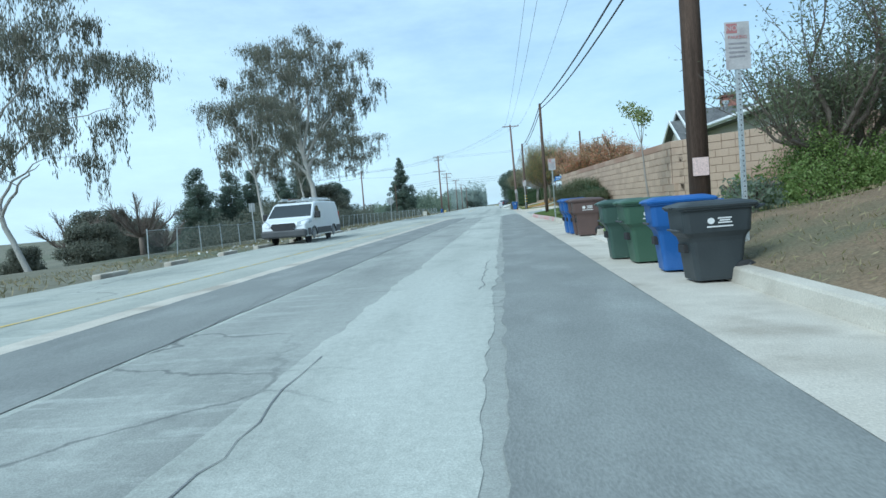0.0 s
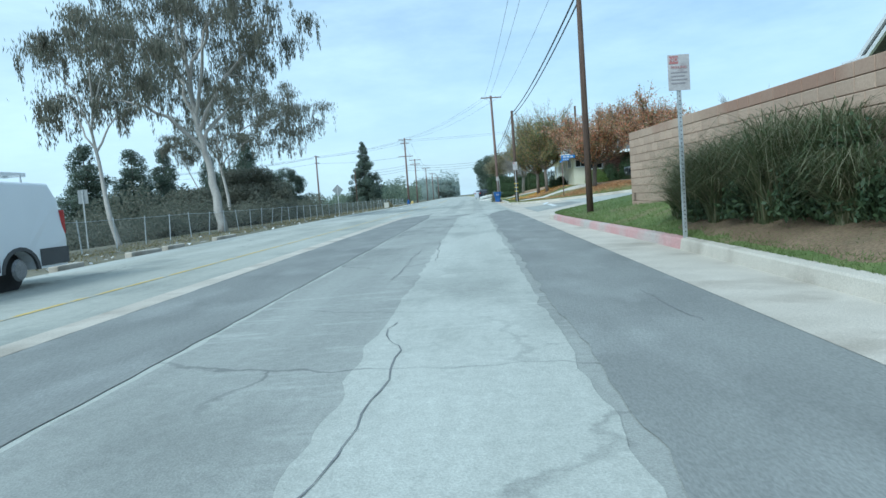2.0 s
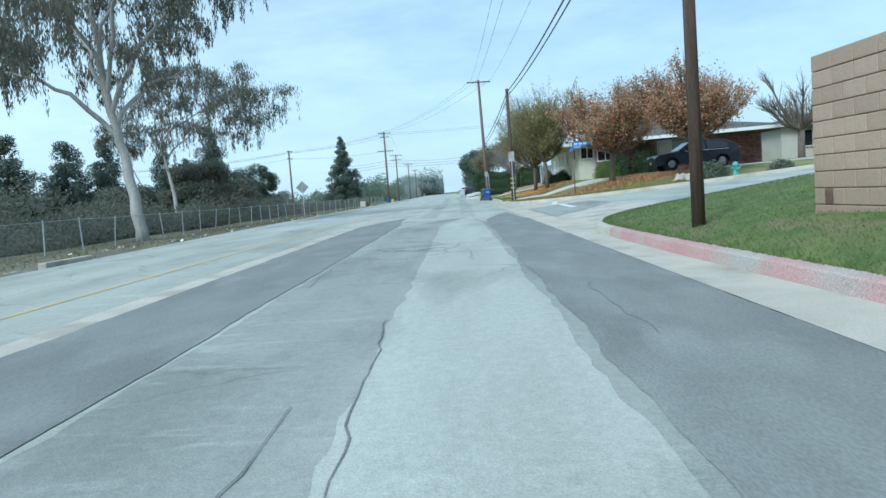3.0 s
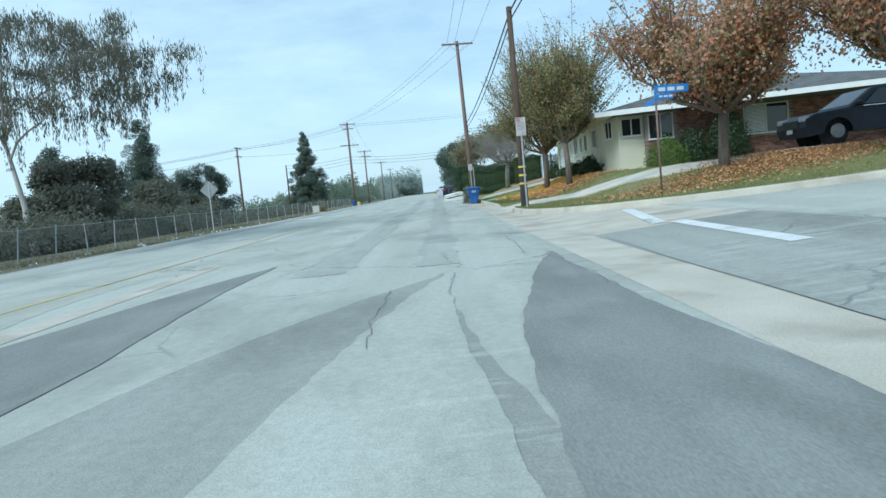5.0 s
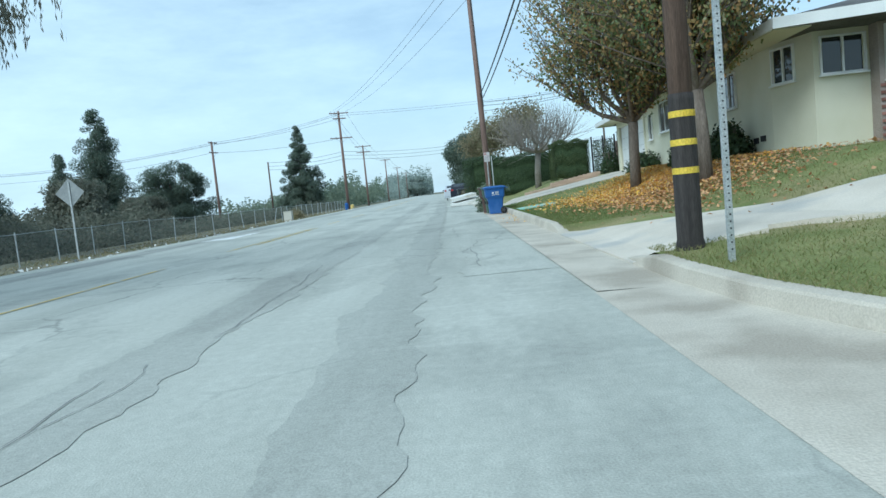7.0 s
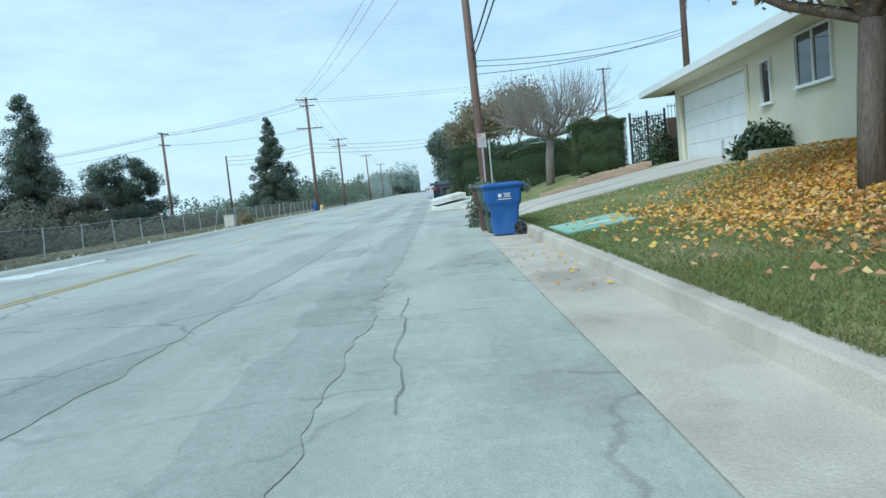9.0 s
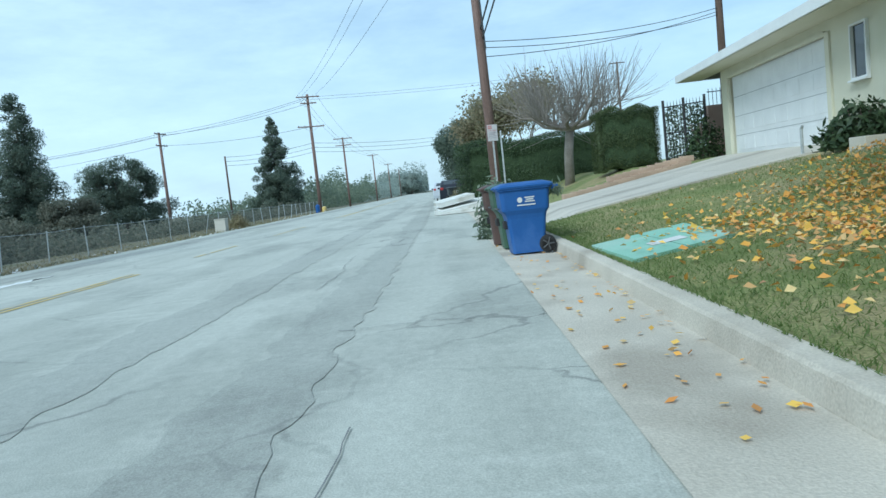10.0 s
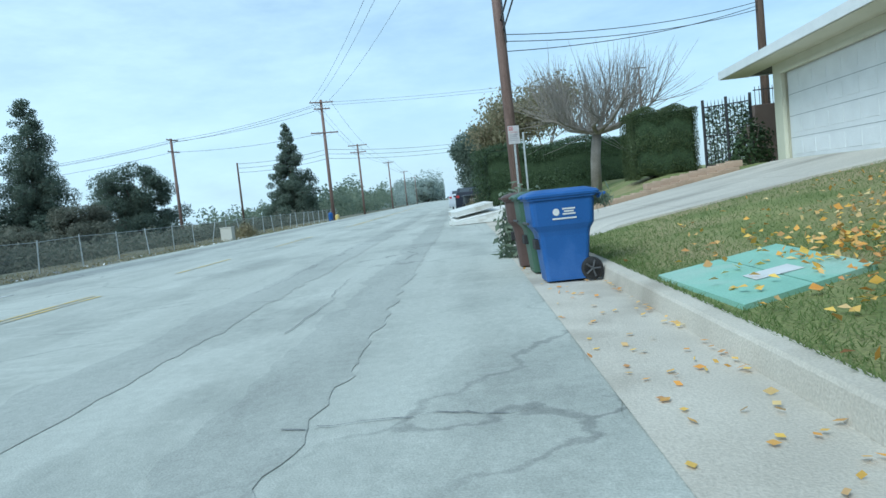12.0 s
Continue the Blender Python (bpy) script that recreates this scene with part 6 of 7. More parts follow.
utility_pole(-14.0, 160.3, -0.2, 13.1, 0.2, "tall wooden utility pole with three crossarms", ((0.3, 1.3, 20), (1.0, 0.9, 20), (3.6, 1.5, 20)), (0, 0), M_WOODGREY)
utility_pole(-33.5, 166.2, -1.2, 11.4, 0.2, "wooden utility pole behind the fence", ((0.2, 1.2, 80), (1.6, 1.2, 80)), (0, 0), M_WOODGREY)
utility_pole(-25.0, 163.3, -1.0, 7.5, 0.13, "slim dark wooden pole behind the fence")
utility_pole(-14.4, 187, -0.2, 10.3, 0.17, "wooden utility pole along the far shoulder", ((0.2, 1.4, 8), (1.2, 1.2, 8)), (0, 0), M_WOODGREY)
utility_pole(-15.2, 236, -0.2, 10.2, 0.17, "distant wooden utility pole", ((0.2, 1.2, 8),), (0, 0), M_WOODGREY)
utility_pole(-16.5, 290, -0.2, 10.2, 0.17, "distant wooden utility pole", ((0.2, 1.2, 8),), (0, 0), M_WOODGREY)
utility_pole(-17.5, 350, -0.2, 10.2, 0.17, "distant wooden utility pole", ((0.2, 1.2, 8),), (0, 0), M_WOODGREY)


def cable(a, b, sag, r=0.014, label="thin black overhead cable between poles"):
    pts = []
    for i in range(15):
        s = i / 14
        p = Vector(a).lerp(Vector(b), s)
        p.z -= sag * 4 * s * (1 - s)
        pts.append(p)
    return solid("overhead_cable", ntube(pts, r, 5), M_CABLE, label, "cable", "overhead cables")


for dx in (-1.1, -0.5, 1.0):
    cable((2.95 + dx, 10.1, 11.1), (2.35 + dx, 104.6, 12.55), 1.3, 0.010)
    cable((2.35 + dx, 104.6, 12.55), (-14.0 + dx, 160.1, 13.0), 0.9, 0.011)
    cable((-14.0 + dx, 160.1, 13.0), (-14.4 + dx, 187, 10.3), 0.3, 0.014)
cable((3.05, 10.16, 5.75), (2.5, 39.9, 6.45), 0.3, 0.028, "thick black telephone cable")
cable((3.12, 10.16, 5.45), (2.55, 39.9, 6.25), 0.35, 0.024, "thick black telephone cable")
cable((2.5, 39.9, 6.45), (2.5, 73.4, 6.9), 0.35, 0.028, "thick black telephone cable")
cable((2.55, 39.9, 6.25), (2.55, 73.4, 6.7), 0.38, 0.024, "thick black telephone cable")
cable((2.5, 73.4, 6.9), (2.15, 104.8, 6.1), 0.35, 0.028, "thick black telephone cable")
cable((2.55, 73.4, 6.7), (2.2, 104.8, 5.8), 0.4, 0.024, "thick black telephone cable")
for dz, x, y, z in ((5.7, 13.1, 112.6, 7.6), (5.5, 13.1, 112.6, 7.3), (5.2, 13.1, 112.6, 7.45)):
    cable((2.15, 104.8, dz), (x, y, z), 0.3, 0.013)
for z0, z1 in ((10.6, 9.9), (10.3, 9.5)):
    cable((-14.0, 160.3, z0 + 2.2), (25.1, 177.7, z1 + 5.5), 0.5, 0.014)
for z0, z1 in ((12.8, 11.2), (12.6, 10.9), (9.5, 9.8), (12.1, 11.0)):
    cable((-14.0, 160.3, z0), (-33.5, 166.2, z1), 0.4, 0.018)
    cable((-33.5, 166.2, z1), (-75, 176, z1 - 0.5), 0.8, 0.018)
for z in (6.4, 6.9, 7.4):
    cable((-25.0, 163.3, z), (-14, 160.3, z + 0.3), 0.3, 0.02)
    cable((-14.0, 160.3, z + 0.3), (12, 190, z + 2.6), 0.9, 0.02)
for ya, yb, xa, xb in ((187, 236, -14.4, -15.2), (236, 290, -15.2, -16.5), (290, 350, -16.5, -17.5)):
    for dx in (-1.1, 0, 1.1):
        cable((xa + dx, ya, 10.25), (xb + dx, yb, 10.15), 0.6, 0.016)
cable((2.25, 104.62, 5.4), (2.05, 104.62, 12.0), 0.0, 0.03, "dark riser cable on the pole")


# ---- signs ----
def text_mesh(body, size):
    cu = bpy.data.curves.new("lettering", "FONT")
    cu.body, cu.size, cu.align_x, cu.align_y, cu.extrude = body, size, "CENTER", "CENTER", 0.001
    tmp = new("lettering", cu)
    me = bpy.data.meshes.new_from_object(tmp.evaluated_get(bpy.context.evaluated_depsgraph_get()))
    bpy.data.objects.remove(tmp)
    return me


def letters(body, size, material, parent, x, y, z):
    me = text_mesh(body, size)
    me.materials.clear()
    me.materials.append(material)
    ob = new("lettering", me)
    ob.parent = parent
    ob.matrix_local = pose(x, y, z, 90, 0, 0)
    return ob


def parking_sign(x, y, z, top, rz, label, w=0.31, h=0.5):
    t = thing("parking_sign", pose(x, y, z, 0, 0, rz), label, "sign")
    hh = top - z
    post = bmesh.new()
    box(post, -0.025, -0.02, -0.3, 0.025, 0.025, hh)
    part("post", post, M_GALV, t, "galvanised square post")
    hb = bmesh.new()
    k = 0.1
    while k < hh - 0.1:
        tube(hb, [(0, -0.0215, k), (0, -0.0195, k)], 0.009, 6)
        k += 0.06
    tagged(part("punched_holes", hb, M_IRON, t), kind="stuff")
    pl = part("plate", nbox(-w / 2, -0.03, hh - h, w / 2, -0.025, hh, 0.002), M_SIGNOLD, t, "weathered pale sign plate")
    part("red_block", nbox(-w / 2 + 0.02, -0.033, hh - 0.13, -w / 2 + 0.15, -0.0305, hh - 0.02), M_SIGNRED, pl)
    letters("NO", 0.085, M_SIGNOLD, pl, -w / 2 + 0.085, -0.0345, hh - 0.075)
    letters("PARKING", 0.055, M_SIGNRED, pl, 0.0, -0.033, hh - 0.18)
    for i in range(4):
        part("text_bar", nbox(-w / 2 + 0.04, -0.033, hh - 0.26 - 0.05 * i, w / 2 - 0.04 - 0.03 * (i % 2), -0.0305, hh - 0.24 - 0.05 * i), M_SIGNGREY, pl)
    return t


parking_sign(2.22, 30.0, land(2.22, 30), 2.75, 4, "white no-parking sign on a galvanised post")
parking_sign(2.38, 71.9, 0.18, 3.15, 0, "white no-parking sign on a perforated post beside the pole", 0.33, 0.6)
parking_sign(2.78, 7.4, 0.3, 2.86, 8, "faded no-parking sign on a leaning post", 0.3, 0.55)
parking_sign(2.1, 103.2, 0.2, 2.85, 0, "small white parking sign beside the tall pole", 0.31, 0.5)
solid("signpost", nbox(-0.022, -0.022, -0.2, 0.022, 0.022, 2.4), M_GALV, "bare galvanised post by the kerb", "post", m=pose(2.3, 102.6, 0.2))

ss = thing("street_sign", pose(5.17, 66.5, land(5.17, 66.5)), "blue street name blades on a grey steel post", "sign")
part("post", ntube([(0, 0, -0.3), (0, 0, 2.55)], 0.028, 10), M_WOODGREY, ss, "", True)
for rz, z, ln in ((8, 2.53, 0.92), (8, 2.38, 0.5), (95, 2.28, 0.75)):
    b = part("blade", nbox(-0.04, -0.006, 0, ln - 0.04, 0.006, 0.2 if z > 2.5 else 0.13, 0.004), M_SIGNBLUE, ss, "blue enamelled name blade")
    b.matrix_local = pose(0, -0.035, z, 0, 0, rz)
    for i in range(3):
        part("text_bar", nbox(0.07 + i * 0.27 * ln, -0.009, 0.05, 0.07 + (i * 0.27 + 0.2) * ln, -0.0065, 0.14 if z > 2.5 else 0.09), M_SIGN, b)
dia = thing("diamond_sign", pose(-15.3, 93.9, -0.3, 0, 0, 0), "grey unpainted back of a diamond road sign", "sign")
part("post", nbox(-0.03, -0.02, -0.3, 0.03, 0.02, 3.2), M_GALV, dia)
pb = nbox(-0.42, 0.02, -0.42, 0.42, 0.025, 0.42, 0.002)
bmesh.ops.rotate(pb, verts=pb.verts, cent=(0, 0, 0), matrix=Matrix.Rotation(radians(45), 3, "Y"))
bmesh.ops.translate(pb, verts=pb.verts, vec=(0, 0, 2.75))
part("plate", pb, M_SIGNBACK, dia)
sb = thing("road_sign", pose(-20.3, 53.9, -0.5, 0, 0, 10), "grey back of a small sign on a thin post", "sign")
part("post", nbox(-0.03, -0.02, -0.3, 0.03, 0.02, 3.1), M_GALV, sb)
part("plate", nbox(-0.24, 0.02, 2.4, 0.24, 0.03, 3.1, 0.003), M_SIGNBACK, sb, "bare metal sign plate")


# ---- wheelie bins ----
def rrect(x0, x1, y0, y1, r, z):
    pts = []
    for cx, cy, a in ((x1 - r, y1 - r, 0), (x0 + r, y1 - r, 90), (x0 + r, y0 + r, 180), (x1 - r, y0 + r, 270)):
        for k in range(4):
            t = radians(a + 30 * k)
            pts.append((cx + r * math.cos(t), cy + r * math.sin(t), z))
    return pts


def loft(bm, rings):
    vs = [[bm.verts.new(p) for p in ring] for ring in rings]
    n = len(vs[0])
    for a, b in zip(vs, vs[1:]):
        for i in range(n):
            bm.faces.new((a[i], a[(i + 1) % n], b[(i + 1) % n], b[i]))
    bm.faces.new(vs[0][::-1])
    bm.faces.new(vs[-1])
    return bm


def wheel_disc(bm, c, r, w, axis="y", n=20):
    d = Vector((0, 1, 0)) if axis == "y" else Vector((1, 0, 0))
    c = Vector(c)
    prof = [(-0.5, 0.72), (-0.5, 0.93), (-0.36, 1.0), (0.36, 1.0), (0.5, 0.93), (0.5, 0.72)]
    return tube(bm, [c + d * w * p for p, q in prof], [r * q for p, q in prof], n)


def wheelie_bin(material, label, bar=True, overfull=False):
    """Its front faces -x, wheels and handle at +x; the printed side faces -y."""
    t = thing("wheelie_bin", pose(0, 0, 0), label, "bin", "wheelie bins at the kerb")
    b = bmesh.new()
    loft(b, [rrect(0.13, 0.66, -0.24, 0.24, 0.05, 0.02), rrect(0.08, 0.72, -0.275, 0.275, 0.06, 0.55), rrect(0.06, 0.735, -0.285, 0.285, 0.06, 0.61),
             rrect(0.0, 0.78, -0.31, 0.31, 0.07, 0.68), rrect(-0.02, 0.80, -0.32, 0.32, 0.07, 0.98), rrect(-0.05, 0.83, -0.345, 0.345, 0.07, 0.985), rrect(-0.05, 0.83, -0.345, 0.345, 0.07, 1.01)])
    part("body", b, material, t, "", False)
    l = bmesh.new()
    loft(l, [rrect(-0.07, 0.86, -0.36, 0.36, 0.07, 1.012), rrect(-0.075, 0.865, -0.365, 0.365, 0.075, 1.04), rrect(-0.04, 0.84, -0.33, 0.33, 0.08, 1.065), rrect(0.08, 0.72, -0.22, 0.22, 0.08, 1.10)])
    lid = part("lid", l, material, t, "domed hinged lid")
    part("latch_tab", nbox(-0.11, -0.09, 1.015, -0.06, 0.09, 1.045, 0.01), material, lid)
    h = bmesh.new()
    tube(h, [(0.83, -0.28, 0.96), (0.93, -0.28, 1.0), (0.93, 0.28, 1.0), (0.83, 0.28, 0.96)], 0.018, 8)
    part("handle", h, material, t, "moulded push handle")
    part("grab_bar", ntube([(-0.045, -0.2, 0.72), (-0.045, 0.2, 0.72)], 0.016, 8), M_VANGREY, t, "dull lifting bar")
    part("front_recess", nbox(0.035, -0.11, 0.40, 0.11, 0.11, 0.52, 0.01), M_RUBBER, t)
    for s in (-1, 1):
        w = part("wheel", wheel_disc(bmesh.new(), (0.70, s * 0.27, 0.135), 0.135, 0.07), M_RUBBER, t, "black rubber wheel", True)
        sp = bmesh.new()
        for k in range(5):
            a = 2 * math.pi * k / 5
            tube(sp, [(0.70, s * 0.31, 0.135), (0.70 + 0.1 * math.cos(a), s * 0.31, 0.135 + 0.1 * math.sin(a))], 0.012, 5)
        part("spokes", sp, M_VANGREY, w)
    part("axle", ntube([(0.70, -0.3, 0.135), (0.70, 0.3, 0.135)], 0.014, 8), M_GALV, t)
    if bar:
        e = bmesh.new()
        tube(e, [(0.30, -0.3165, 0.83), (0.30, -0.3215, 0.83)], 0.042, 14)
        part("emblem", e, M_SIGN, t, "plain round white emblem")
        for i, (a, c, z) in enumerate(((0.38, 0.54, 0.862), (0.40, 0.52, 0.832), (0.38, 0.54, 0.802), (0.25, 0.55, 0.752))):
            part("text_bar", nbox(a, -0.3215, z - 0.009, c, -0.3165, z + 0.009), M_SIGN, t)
    return t


blue = wheelie_bin(M_BLUEBIN, "blue plastic wheelie bin standing at the kerb")
green = wheelie_bin(M_GREENBIN, "green plastic wheelie bin standing at the kerb")
dkgreen = wheelie_bin(M_DKGREENBIN, "dark green plastic wheelie bin standing at the kerb")
brown = wheelie_bin(M_BROWNBIN, "brown plastic wheelie bin standing at the kerb")
black = wheelie_bin(M_BLACKBIN, "black plastic wheelie bin standing in the gutter")


def stand(t, x, y, rz, first=False, s=1.0, sz=None):
    m = Matrix.Translation((x, y, 0.012)) @ Matrix.Rotation(radians(rz), 4, "Z") @ Matrix.Diagonal((s, s, sz or s, 1))
    if first:
        t.matrix_world = m
        return t
    c = copy_thing(t, Matrix.Identity(4))
    c.matrix_world = m
    return c


stand(blue, 1.26, 91.5, 3, True, 0.87, 0.93)
tagged(stand(green, 1.22, 92.45, 3, True, 0.86, 0.93), "green wheelie bin with its lid down behind a blue one")
tagged(stand(brown, 1.13, 93.35, -2, True, 0.86, 0.93), "brown wheelie bin at the end of a row")
stand(black, 1.68, 6.2, 4, True, 0.86, 0.74)
stand(blue, 1.64, 7.35, -3, False, 0.86, 0.80)
stand(green, 1.53, 8.6, 2, False, 0.90, 0.80)
stand(dkgreen, 1.37, 9.42, -2, True, 0.82, 0.80)
stand(blue, 1.50, 18.15, 3, False, 0.84, 0.86)
stand(blue, 1.54, 17.55, -2, False, 0.84, 0.85)
stand(brown, 1.60, 16.98, -4, False, 0.86, 0.85)
stand(brown, 1.64, 16.4, -3, False, 0.88, 0.84)
stand(black, 0.55, 120.5, 10)


cut = np.random.default_rng(62)
o = new("cuttings", quads_mesh("cuttings", leaf_quads(cut, np.concatenate([cut.normal((0.93, y0, 0.93), (0.06, 0.06, 0.05), size=(46, 3)) for y0 in (-0.28, -0.1, 0.12, 0.26)]), 0.11, 0.028, 0.5), M_MIDLEAF))
o.parent = blue
tagged(o, "green cuttings poking out under the lid")


# ---- vehicles ----
def taper(z, belt, top, amt):
    return 1.0 if z <= belt else 1.0 - amt * (z - belt) / (top - belt)


def vehicle(name, label, paint, outline, width, belt, top, amt, wheels, wr, glass_front, glass_rear, glass_side, lower=None, extras=None, squat=1.0):
    """outline: the side view (y, z), front at y = 0, the vehicle facing -y."""
    t = thing(name, pose(0, 0, 0), label, "vehicle")
    pts = []
    for p in outline:
        pts.append(p)
    for wy in sorted(wheels, reverse=True):
        for k in range(9):
            a = math.pi * k / 8
            pts.append((wy + (wr + 0.07) * math.cos(a), max(0.3, wr + (wr + 0.07) * math.sin(a))))
    bm = bmesh.new()
    prism(bm, pts, "x", -width / 2, width / 2)
    es = [e for e in bm.edges if abs(e.verts[0].co.x - e.verts[1].co.x) < 1e-6 and max(e.verts[0].co.z, e.verts[1].co.z) > wr * 2.4]
    bmesh.ops.bevel(bm, geom=es, offset=0.07, segments=3, affect="EDGES", profile=0.5)
    for v in bm.verts:
        v.co.x *= taper(v.co.z, belt, top, amt)
        nose = smooth01((0.5 - v.co.y) / 0.5)
        v.co.x *= 1 - 0.10 * nose
    bmesh.ops.triangulate(bm, faces=[f for f in bm.faces if len(f.verts) > 4])
    body = part("body", bm, paint, t)

    def side_panel(nm, poly, material, off=0.006, label_=""):
        for s in (-1, 1):
            b = bmesh.new()
            lo = [b.verts.new((s * (width / 2 * taper(z, belt, top, amt) + off), y, z)) for y, z in poly]
            hi = [b.verts.new((s * (width / 2 * taper(z, belt, top, amt) - 0.03), y, z)) for y, z in poly]
            b.faces.new(lo)
            b.faces.new(hi[::-1])
            for i in range(len(poly)):
                b.faces.new((lo[i], lo[(i + 1) % len(poly)], hi[(i + 1) % len(poly)], hi[i]))
            bmesh.ops.recalc_face_normals(b, faces=b.faces)
            part(nm, b, material, t, label_)

    def cross_panel(nm, y0, z0, y1, z1, w0, w1, material, off, label_=""):
        b = bmesh.new()
        nrm = Vector((0, -(z1 - z0), (y1 - y0))).normalized() * off
        if off < 0:
            nrm = Vector((0, (z1 - z0), -(y1 - y0))).normalized() * -off
        vs = [Vector((-w0, y0, z0)), Vector((w0, y0, z0)), Vector((w1, y1, z1)), Vector((-w1, y1, z1))]
        lo = [b.verts.new(v + nrm) for v in vs]
        hi = [b.verts.new(v - nrm * 3) for v in vs]
        b.faces.new(lo)
        b.faces.new(hi[::-1])
        for i in range(4):
            b.faces.new((lo[i], lo[(i + 1) % 4], hi[(i + 1) % 4], hi[i]))
        bmesh.ops.recalc_face_normals(b, faces=b.faces)
        part(nm, b, material, t, label_)

    cross_panel("windscreen", *glass_front, M_GLASS, 0.008, "dark sloping windscreen")
    cross_panel("rear_window", *glass_rear, M_GLASS, -0.008)
    for poly in glass_side:
        side_panel("side_window", poly, M_GLASS)
    if lower:
        for poly in lower:
            side_panel("sill_trim", poly, M_VANGREY, 0.012, "grey plastic lower trim")
        for wy in wheels:
            ring = [(wy + (wr + 0.12) * math.cos(math.pi * k / 10), wr + (wr + 0.12) * math.sin(math.pi * k / 10)) for k in range(11)]
            ring += [(wy + (wr + 0.05) * math.cos(math.pi * k / 10), wr + (wr + 0.05) * math.sin(math.pi * k / 10)) for k in range(10, -1, -1)]
            side_panel("arch_trim", ring, M_VANGREY, 0.014)
    for wy in wheels:
        for s in (-1, 1):
            part("wheel_well", ntube([(s * (width / 2 - 0.32), wy, wr), (s * (width / 2 - 0.26), wy, wr)], wr + 0.075, 18), M_RUBBER, t)
    if extras:
        extras(t)
    for o in t.children:
        o.scale = (1, 1, squat)
    wr *= squat * 1.1
    for wy in wheels:
        for s in (-1, 1):
            w = part("wheel", wheel_disc(bmesh.new(), (s * (width / 2 - 0.12), wy, wr), wr, 0.22, "x", 22), M_RUBBER, t, "black tyre", True)
            rim = bmesh.new()
            tube(rim, [(s * (width / 2 - 0.05), wy, wr), (s * (width / 2 - 0.012), wy, wr)], [wr * 0.56, wr * 0.46], 16)
            part("rim", rim, M_RIM, w, "grey steel rim")
    return t


def van_extras(t):
    g = prism(bmesh.new(), [(-0.52, 0.88), (-0.44, 1.04), (0.44, 1.04), (0.52, 0.88), (0.40, 0.70), (-0.40, 0.70)], "y", -0.05, 0.08)
    part("grille", g, M_IRON, t, "black slatted grille")
    part("bumper", nbox(-0.92, -0.08, 0.34, 0.92, 0.25, 0.72, 0.09), M_VANGREY, t, "grey plastic bumper")
    part("number_plate", nbox(-0.16, -0.075, 0.46, 0.16, -0.06, 0.60, 0.004), M_SIGN, t, "plain pale plate")
    for s in (-1, 1):
        hl = bmesh.new()
        for co in ((0.56, -0.02, 0.86), (0.56, 0.06, 1.06), (0.88, 0.04, 0.88), (1.005, 0.70, 1.18), (1.005, 0.62, 1.02), (0.90, 0.50, 1.20), (0.6, 0.4, 0.95)):
            hl.verts.new((s * co[0], co[1], co[2]))
        bmesh.ops.convex_hull(hl, input=hl.verts)
        part("headlight", hl, M_LAMP, t, "large swept-back headlight")
        m = part("mirror", nbox(s * 1.12 - 0.1, 1.15, 1.22, s * 1.12 + 0.1, 1.32, 1.55, 0.04), M_IRON, t, "black door mirror")
        part("tail_light", nbox(s * 0.93 - 0.04, 5.5, 1.0, s * 0.93 + 0.04, 5.62, 1.5, 0.02), M_REDLAMP, t)
    for y in (2.1, 3.4, 4.8):
        r = ntube([(-0.8, y, 2.06), (-0.8, y, 2.2), (0.8, y, 2.2), (0.8, y, 2.06)], 0.02, 6)
        part("rack_bar", r, M_GALV, t, "metal roof rack bar")
    for i, x in enumerate((-0.6, -0.35, 0.2, 0.5)):
        part("ladder_rail", nbox(x, 1.9 + 0.15 * i, 2.215, x + 0.07, 5.3, 2.30, 0.01), (M_GALV, M_WOODGREY, M_GALV, M_TRIM)[i], t, "long ladder rail")
    part("door_seam", nbox(-1.0, 2.25, 0.75, -0.995, 2.262, 1.9), M_VANGREY, t)
    part("door_handle", nbox(-1.02, 2.05, 1.12, -0.985, 2.2, 1.16, 0.006), M_IRON, t)


van = vehicle("van", "white cargo van with grey trim and roof ladders", M_VANWHITE,
              [(0.05, 0.34), (0.0, 0.6), (0.03, 0.95), (0.18, 1.08), (0.85, 1.28), (1.65, 1.98), (2.0, 2.06), (3.5, 2.1), (5.4, 2.06), (5.56, 1.7), (5.6, 0.9), (5.58, 0.36)],
              1.98, 1.15, 2.1, 0.13, (1.0, 4.3), 0.35, (0.90, 1.322, 1.60, 1.935, 0.90, 0.80), (5.58, 1.3, 5.45, 1.9, 0.75, 0.7),
              [[(1.25, 1.22), (1.75, 1.82), (2.1, 1.84), (2.15, 1.2)]], [[(0.2, 0.4), (0.2, 0.74), (0.5, 0.74), (0.5, 0.4)], [(1.5, 0.40), (1.5, 0.72), (3.8, 0.72), (3.8, 0.40)], [(4.8, 0.4), (4.8, 0.74), (5.57, 0.74), (5.57, 0.4)]], van_extras, 0.82)
van.matrix_world = pose(-8.85, 26.0, 0.006, 0, 0, 0)


